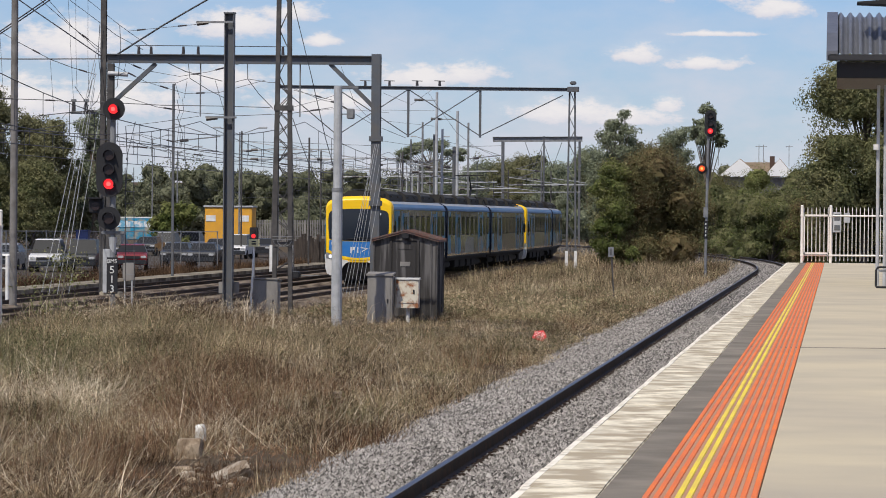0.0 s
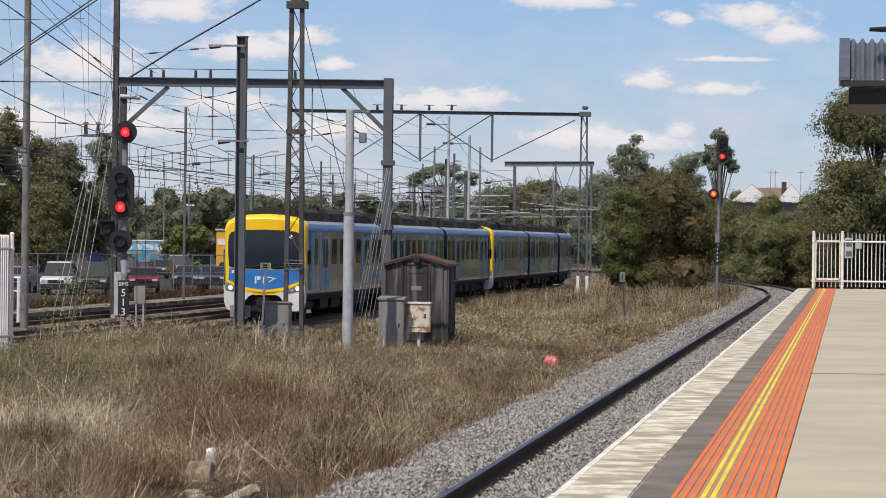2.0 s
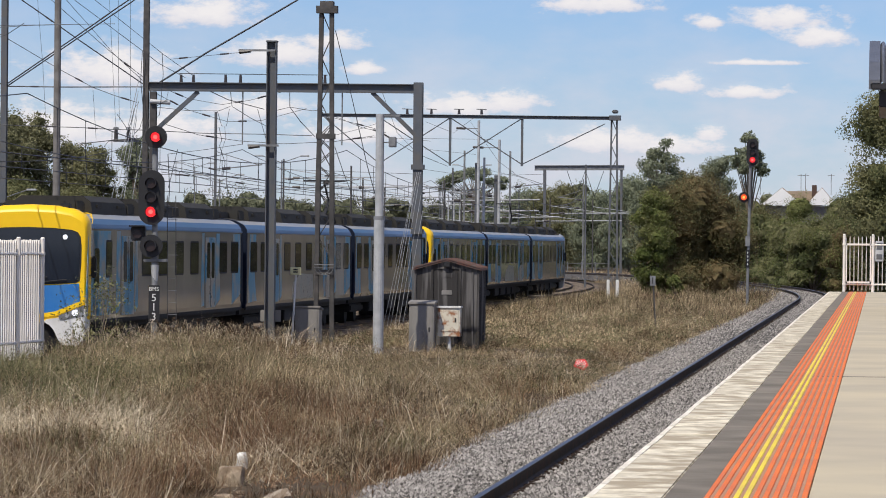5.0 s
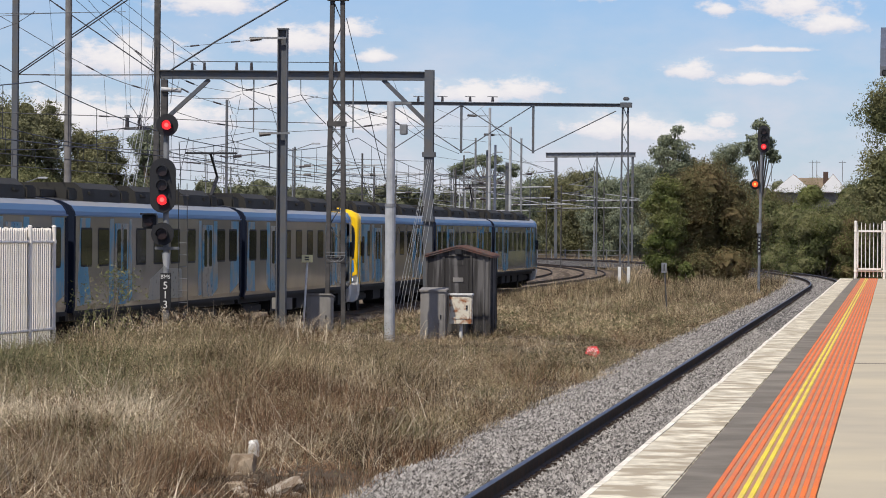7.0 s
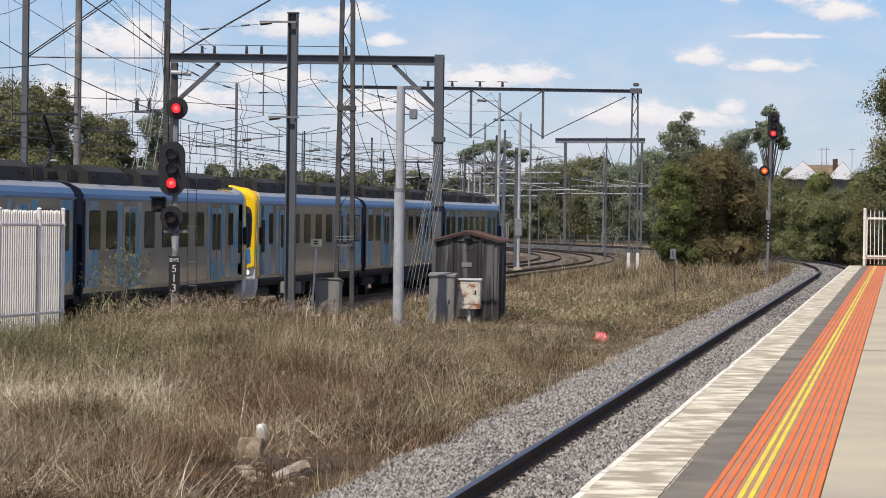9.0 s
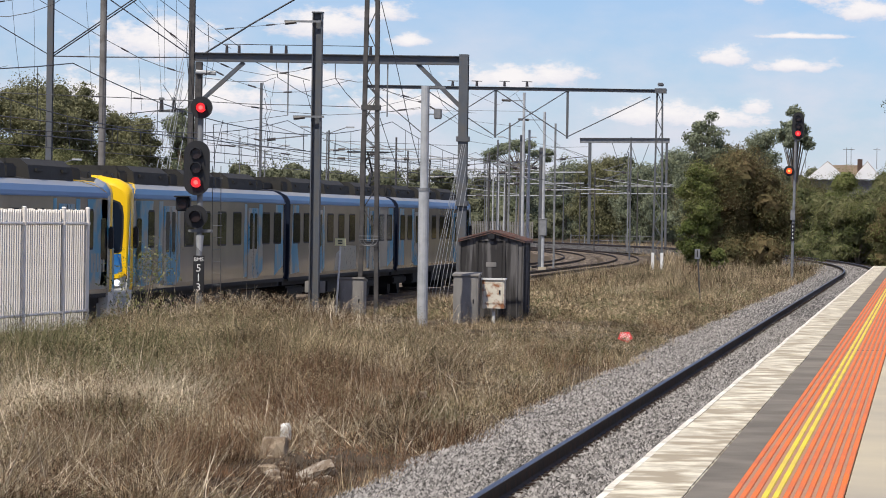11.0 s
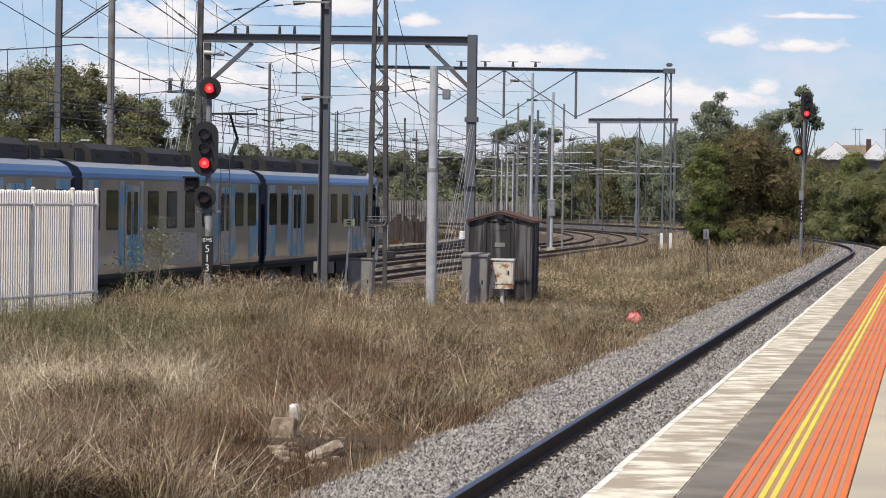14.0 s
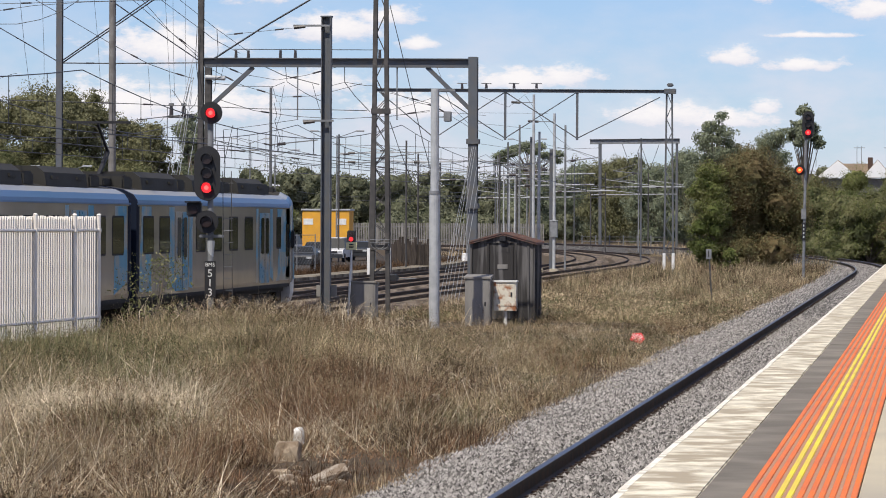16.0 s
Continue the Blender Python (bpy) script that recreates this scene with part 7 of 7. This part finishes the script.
tagged(new("far_hedge", leaf_cloud("far_hedge", cl, 22000, 0.2, M["woods"], rng, hearts=[(*c[:3], c[3] * 0.7, c[4] * 0.7, c[5] * 0.7) for c in cl])), "low dark scrub beyond the bend", "scrub", kind="stuff")


def tussocks(name, label, count, per, region, height, width, mat, seed, spread=0.16, lean=0.55, keep=None, straight=False):
    """Grass in tufts: thin bent blades that fan out of each root, three triangles each."""
    rng = np.random.default_rng(seed)
    cx, cy = region(rng, count)
    if keep is not None:
        ok = keep(cx, cy, rng)
        cx, cy = cx[ok], cy[ok]
    m = len(cx)
    tall = np.array([noise.noise((a * 0.5, b_ * 0.22, seed)) + 0.6 * noise.noise((a * 1.3, b_ * 0.6, seed + 5)) for a, b_ in zip(cx, cy)])
    tall = np.clip(0.80 + 1.75 * tall, 0.15, 2.0) * rng.uniform(0.6, 1.25, m)
    who = np.repeat(np.arange(m), per)
    n = len(who)
    a = rng.uniform(0, 2 * np.pi, n)
    r = np.abs(rng.normal(size=n)) * spread
    x, y = cx[who] + r * np.cos(a), cy[who] + r * np.sin(a)
    z = np.array([ground_z(u, v) for u, v in zip(cx, cy)])[who]
    h = np.clip(height * tall[who] * rng.uniform(0.35, 1.2, n), 0.06, 1.25)
    h *= np.where((y > 76) & (y < 130), 0.66, 1.0)          # shorter on the crest and beyond it
    l = h * lean * rng.uniform(0.1, 1.5, n) * (0.5 + r / spread * 0.5)
    a = a + rng.normal(size=n) * 1.5
    turn = rng.uniform(0, np.pi, n)
    w = width * rng.uniform(0.55, 1.5, n)
    d = np.stack([np.cos(a), np.sin(a), 0 * a], 1)
    up = np.array([0, 0, 1.0])
    root = np.stack([x, y, z - 0.03], 1)
    midp = root + d * (l * 0.28)[:, None] + up * (h * 0.62)[:, None] + rng.normal(size=(n, 3)) * (h * 0.10)[:, None]
    tip = root + d * l[:, None] + up * h[:, None] + rng.normal(size=(n, 3)) * (h * 0.16)[:, None]
    side = np.stack([np.cos(turn) * w, np.sin(turn) * w, 0 * w], 1)
    if straight:
        verts = np.stack([root - side, root + side, tip], 1).reshape(-1, 3)
        faces = np.arange(3 * n).reshape(-1, 3)
    else:
        verts = np.stack([root - side, root + side, midp + side * 0.8, midp - side * 0.8, tip], 1).reshape(-1, 3)
        k = np.arange(n)[:, None] * 5
        faces = np.concatenate([k + [0, 1, 2], k + [0, 2, 3], k + [3, 2, 4]])
    return tagged(new(name, arrays(name, verts, faces, mat)), label, "grass", kind="stuff")


def field(rng, count):
    # thicker towards the camera
    y = 33 + 142 * rng.uniform(0, 1, count) ** 1.75
    lo = np.maximum(-1.0 * (y * 0.247 + 1.0), -18.4)
    hi = -6.0 - 0.3 * np.sin(y * 0.5) - 0.25 * np.sin(y * 1.7 + 1)
    return lo + (hi - lo) * rng.uniform(0, 1, count), y


def field_far(rng, count):
    return rng.uniform(-18.4, -5.9, count), rng.uniform(150, 236, count)


def bare(x, y, r):
    """Leaves open ground by the rubble and in patches."""
    hole = np.exp(-((x + 7.15) / 1.2) ** 2 - ((y - 41.6) / 4.8) ** 2) * 1.7
    patch = np.array([noise.noise((a * 0.45, b_ * 0.25, 31)) for a, b_ in zip(x, y)])
    hole += np.exp(-((x + 6.2) / 0.8) ** 2 - ((y - 37) / 5.0) ** 2)
    return r.uniform(size=len(x)) > hole + np.clip(-patch - 0.15, 0, 1) * 1.2


def half_bare(x, y, r):
    return (bare(x, y, r) | (r.uniform(size=len(x)) < 0.22)) & (r.uniform(size=len(x)) < np.where(y > 72, 0.6, 1.0))


def tufty(x, y, r):
    g = np.array([noise.noise((a * 0.7, b_ * 0.3, 71)) + 0.5 * noise.noise((a * 1.9, b_ * 0.9, 72)) for a, b_ in zip(x, y)])
    return (g + 0.15 * r.normal(size=len(x)) > np.where((y < 54) & (x > -9.3), 0.13, -0.14)) & bare(x, y, r)


def reddish(x, y, r):
    g = np.array([noise.noise((a * 0.55, b_ * 0.22, 51)) for a, b_ in zip(x, y)])
    return (g + 0.12 * r.normal(size=len(x)) > 0.12) & bare(x, y, r)


def greenish(x, y, r):
    g = np.array([noise.noise((a * 0.2, b_ * 0.12, 9)) for a, b_ in zip(x, y)])
    g += 0.6 * np.exp(-((x + 13) / 3.2) ** 2 - ((y - 62) / 9) ** 2)
    return g + 0.2 * r.normal(size=len(x)) > 0.08


tussocks("brown_grass", "low brown dry grass and weeds", 10000, 20, field, 0.22, 0.0042, M["grass_brown"], 2, 0.24, 0.8, half_bare, True)
tussocks("dry_grass", "tall dry straw-coloured grass", 8000, 22, field, 0.36, 0.0024, M["grass"], 1, 0.22, 1.25, tufty)
tussocks("olive_grass", "olive green grass tufts", 9000, 18, field, 0.36, 0.0036, M["grass_green"], 3, 0.2, 1.1, greenish, True)
tussocks("straw_stalks", "scattered bent pale grass stalks", 8000, 4, field, 0.36, 0.0042, M["straw"], 6, 0.3, 2.1, bare, True)
tussocks("fallen_straw", "tangled fallen straw in the dry grass", 16000, 10, field, 0.18, 0.0033, M["grass"], 16, 0.35, 3.2, bare, True)
tussocks("red_brown_grass", "reddish brown upright dry stems", 6000, 24, field, 0.36, 0.0032, M["grass_red"], 17, 0.22, 0.75, reddish, True)


def weeds(name, label, count, per, region, wide, tall, leaf, mat, seed, keep=None):
    """Rounded low weeds: small upright sprays all through a dome."""
    rng = np.random.default_rng(seed)
    cx, cy = region(rng, count)
    if keep is not None:
        ok = keep(cx, cy, rng)
        cx, cy = cx[ok], cy[ok]
    m = len(cx)
    cz = np.array([ground_z(a, b_) for a, b_ in zip(cx, cy)])
    scale = rng.uniform(0.5, 1.35, m)
    who = np.repeat(np.arange(m), per)
    n = len(who)
    a, r = rng.uniform(0, 2 * np.pi, n), np.sqrt(rng.uniform(0, 1, n))
    h = np.sqrt(np.maximum(0.05, 1.05 - r * r)) * rng.uniform(0.15, 1.08, n)
    p = np.stack([cx[who] + r * np.cos(a) * wide * scale[who], cy[who] + r * np.sin(a) * wide * scale[who], cz[who] + h * tall * scale[who]], 1)
    d = np.stack([np.cos(a) * r, np.sin(a) * r, 0 * a + 0.55], 1) + rng.normal(size=(n, 3)) * 0.55
    d /= np.linalg.norm(d, axis=1)[:, None]
    side = np.cross(d, rng.normal(size=(n, 3)))
    side /= np.linalg.norm(side, axis=1)[:, None]
    long_ = leaf * rng.uniform(0.6, 1.8, n)[:, None]
    tri = np.stack([p - side * long_ * 0.13, p + side * long_ * 0.13, p + d * long_], 1)
    return tagged(new(name, arrays(name, tri.reshape(-1, 3), np.arange(n * 3).reshape(-1, 3), mat)), label, "grass", kind="stuff")


def left_stand(rng, count):
    return rng.uniform(-12.5, -7.7, count), rng.normal(43, 2.6, count)


def left_tangle(rng, count):
    y = rng.normal(54, 3.6, count)
    return -0.222 * y + rng.normal(size=count) * 1.4, y


def mound_face(rng, count):
    return np.clip(rng.normal(-13.5, 2.2, count), -18, -8.5), rng.normal(74, 8, count)


weeds("olive_weeds", "rounded olive weeds among the dry grass", 1700, 130, field, 0.36, 0.38, 0.030, M["weed_olive"], 101, greenish)
weeds("mound_weeds", "olive and tan weeds crowding the mound", 330, 170, mound_face, 0.42, 0.42, 0.036, M["weed_olive"], 109, None)
weeds("mound_weeds", "pale tan weeds crowding the mound", 420, 150, mound_face, 0.38, 0.42, 0.038, M["weed_tan"], 110, None)
weeds("tan_weeds", "fine tan dry weeds in rounded clumps", 1200, 130, field, 0.30, 0.38, 0.032, M["weed_tan"], 102, tufty)
weeds("brown_weeds", "dark brown withered weeds in rounded clumps", 1200, 100, field, 0.26, 0.40, 0.032, M["weed_brown"], 103, reddish)
tussocks("long_stalks", "long pale bent stalks lying across the grass", 1500, 2, field, 0.60, 0.0046, M["straw"], 104, 0.3, 1.5, bare, True)
tussocks("brown_stand", "upright brown stems standing close together", 420, 40, left_stand, 0.50, 0.0028, M["weed_brown"], 105, 0.16, 0.35, bare, True)
tussocks("tan_stand", "upright tan stems standing close together", 420, 34, left_stand, 0.58, 0.0026, M["weed_tan"], 106, 0.18, 0.55, bare, True)
tussocks("pale_tangle", "tangle of pale bleached straw", 1050, 12, left_tangle, 0.38, 0.0038, M["straw"], 107, 0.3, 2.0, bare, True)


def mound(rng, count):
    x, y = rng.normal(-16.2, 1.7, count), rng.normal(89, 6, count)
    return np.clip(x, -18.4, -11), y


def by_rubble(rng, count):
    y = rng.normal(40.5, 2.6, count)
    return -6.95 - (y - 41) * 0.17 + rng.normal(size=count) * 0.7, y


def brown_hollow(rng, count):
    y = rng.normal(56, 5.0, count)
    return -0.172 * y + rng.normal(size=count) * 0.85, y


def mound_left(rng, count):
    return np.clip(rng.normal(-14.9, 1.5, count), -18, -12), rng.normal(66, 4.5, count)


tussocks("hollow_stems", "dark brown upright stems in a hollow of the grass", 620, 30, brown_hollow, 0.42, 0.0032, M["weed_brown"], 121, 0.18, 0.5, None, True)
weeds("hollow_weeds", "withered brown weeds in a hollow of the grass", 230, 130, brown_hollow, 0.28, 0.40, 0.032, M["weed_brown"], 122, None)
tussocks("seeding_weeds", "dark brown seeding weeds on the mound", 1500, 9, mound, 0.55, 0.0045, M["seed"], 12, 0.22, 1.2, None, True)
tussocks("mound_grass", "pale dry grass on the mound", 2600, 18, mound_face, 0.40, 0.0042, M["grass"], 19, 0.2, 0.9, None, True)
tussocks("low_weeds", "sparse low brown weeds by the rubble", 900, 12, by_rubble, 0.13, 0.004, M["grass_red"], 20, 0.12, 1.2, None, True)
weeds("dark_weeds", "dark olive weeds at the foot of the mound", 270, 220, mound_left, 0.45, 0.42, 0.036, M["grass_green"], 111, None)
tussocks("green_weeds", "grey-green weeds on the mound", 520, 16, mound_left, 0.46, 0.008, M["weed"], 13, 0.22, 0.8, None, True)
rng = np.random.default_rng(77)
hx, hy = field(rng, 5200)
keep_h = bare(hx, hy, rng)
hx, hy = hx[keep_h], hy[keep_h]
hz = np.array([ground_z(a, b_) for a, b_ in zip(hx, hy)]) + rng.uniform(0.25, 0.62, len(hx))
tagged(new("seed_heads", leaf_cloud("seed_heads", [(a, b_, c_, 0.05, 0.05, 0.10) for a, b_, c_ in zip(hx, hy, hz)], 16000, 0.012, M["seed"], rng)), "small brown seed heads on the grass", "grass", kind="stuff")


rng = np.random.default_rng(78)
for label_h, mat_h, count_h in (("dark curled seed heads above the mound", "seed", 620), ("pale dry seed heads above the mound", "straw", 420)):
    mx_, my_ = mound(rng, count_h)
    mz_ = np.array([ground_z(a, b_) for a, b_ in zip(mx_, my_)]) + rng.uniform(0.20, 0.58, count_h)
    tagged(new("seed_heads", leaf_cloud("seed_heads", [(a, b_, c_, 0.06, 0.06, 0.07) for a, b_, c_ in zip(mx_, my_, mz_)], count_h * 14, 0.012, M[mat_h], rng)), label_h, "grass", kind="stuff")


def verge(rng, count):
    return rng.uniform(-37.6, -34.8, count), rng.uniform(120, 300, count)


bush("weed_shrub", "loose leafy weed growing beside the fence", -17.0, 80.0, 0.0, 2.2, 1.2, 2.1, 1500, 0.029, (("weed", 0.7), ("green", 0.3)), 41, 14, heart=0.0)
tussocks("verge_grass", "dry weeds along the car park fence", 4200, 14, verge, 0.42, 0.012, M["grass_brown"], 8, 0.3, 0.7, None, True)
tussocks("far_grass", "dry grass beside the bend", 3800, 16, field_far, 0.45, 0.009, M["grass"], 4, 0.3, straight=True)
tussocks("far_brown_grass", "brown grass beside the bend", 2600, 14, field_far, 0.40, 0.010, M["grass_brown"], 7, 0.35, straight=True)
tussocks("far_olive_grass", "olive grass beside the bend", 1500, 14, field_far, 0.42, 0.009, M["grass_green"], 5, 0.3, straight=True)


def ballast_edge(rng, count):
    y = 34 + 120 * rng.uniform(0, 1, count) ** 1.5
    return -6.15 + np.abs(rng.normal(size=count)) * 0.22 - 0.15 * np.sin(y * 0.9), y


tussocks("edge_tufts", "sparse dry tufts along the edge of the ballast", 420, 12, ballast_edge, 0.24, 0.0034, M["grass"], 115, 0.12, 0.9, None, True)
tussocks("edge_tufts", "sparse brown tufts along the edge of the ballast", 380, 12, ballast_edge, 0.22, 0.0034, M["weed_brown"], 116, 0.12, 0.8, None, True)


def middle_strip(rng, count):
    return rng.uniform(-15.5, -6.3, count), rng.uniform(104, 200, count)


weeds("pale_weeds", "pale dry weeds beside the bend", 1500, 60, middle_strip, 0.40, 0.30, 0.07, M["grass"], 112, None)
weeds("yellow_olive_weeds", "yellow-olive weeds beside the bend", 800, 60, middle_strip, 0.45, 0.30, 0.07, M["weed"], 113, None)
tussocks("drooping_stems", "long drooping seeded stems along the mound", 170, 6, mound, 1.05, 0.005, M["straw"], 114, 0.2, 0.9, None)


def by_bend(rng, count):
    return rng.uniform(-46, -14, count), rng.uniform(240, 425, count)


def off_rails(x, y, r):
    a = np.array([far_line(v)[0] for v in y])
    return (x > a + 2.8) | (x < a - 13.0) & (y > 330)


def tan_strip(rng, count):
    return rng.uniform(-14.5, -6.1, count), 78 + 95 * rng.uniform(0, 1, count) ** 1.3


tussocks("tan_grass", "tan dry grass beside the near line", 3600, 14, tan_strip, 0.24, 0.005, M["grass"], 24, 0.25, 1.1, None, True)
tussocks("bend_grass", "dry grass round the bend of the lines", 5200, 12, by_bend, 0.40, 0.014, M["grass"], 14, 0.4, 0.8, off_rails, True)


# ballast stones near the camera
def stones(count, reach, power, lo, hi, seed):
    rng = np.random.default_rng(seed)
    y = 32 + reach * rng.uniform(0, 1, count) ** power
    x = rng.uniform(-6.65, -1.9, count)
    d = np.abs(x + 3.21)
    shift = np.array([near_line(v)[0] for v in y]) + 3.21
    z = np.where(d < 1.05, -0.163, np.where(d < 1.55, -0.163 + (d - 1.05) * 0.04, -0.144 - (d - 1.55) * 0.186))
    ok = (np.abs(x + 4.04) > 0.13) & (x > -5.92 - 0.16 * np.sin(y * 0.9) - 0.25 * rng.uniform(size=count))
    x, y, z = (x + shift)[ok], y[ok], z[ok]
    n = len(x)
    size = rng.uniform(lo, hi, n) * rng.uniform(0.8, 1.3, n)
    a = rng.uniform(0, 2 * np.pi, n)[:, None] + np.array([0, 2.1, 4.2])[None] + rng.normal(size=(n, 3)) * 0.25
    r = size[:, None] * rng.uniform(0.8, 1.4, (n, 3))
    foot = np.stack([x[:, None] + r * np.cos(a), y[:, None] + r * np.sin(a), (z - 0.006)[:, None] + rng.normal(size=(n, 3)) * size[:, None] * 0.3], 2)
    top = np.stack([x + rng.normal(size=n) * size * 0.4, y + rng.normal(size=n) * size * 0.4, z + size * rng.uniform(0.5, 1.4, n)], 1)[:, None]
    pts = np.concatenate([foot, top], 1)
    f = np.array([(0, 1, 3), (1, 2, 3), (2, 0, 3)])
    faces = (f[None] + (np.arange(n) * 4)[:, None, None]).reshape(-1, 3)
    return tagged(new("ballast_stones", arrays("ballast_stones", pts.reshape(-1, 3), faces, M["stone_bits"])), "loose grey crushed stones of the ballast", "gravel", kind="stuff")


stones(105000, 74, 1.6, 0.014, 0.028, 9)
stones(34000, 215, 0.9, 0.018, 0.036, 10)

motions()
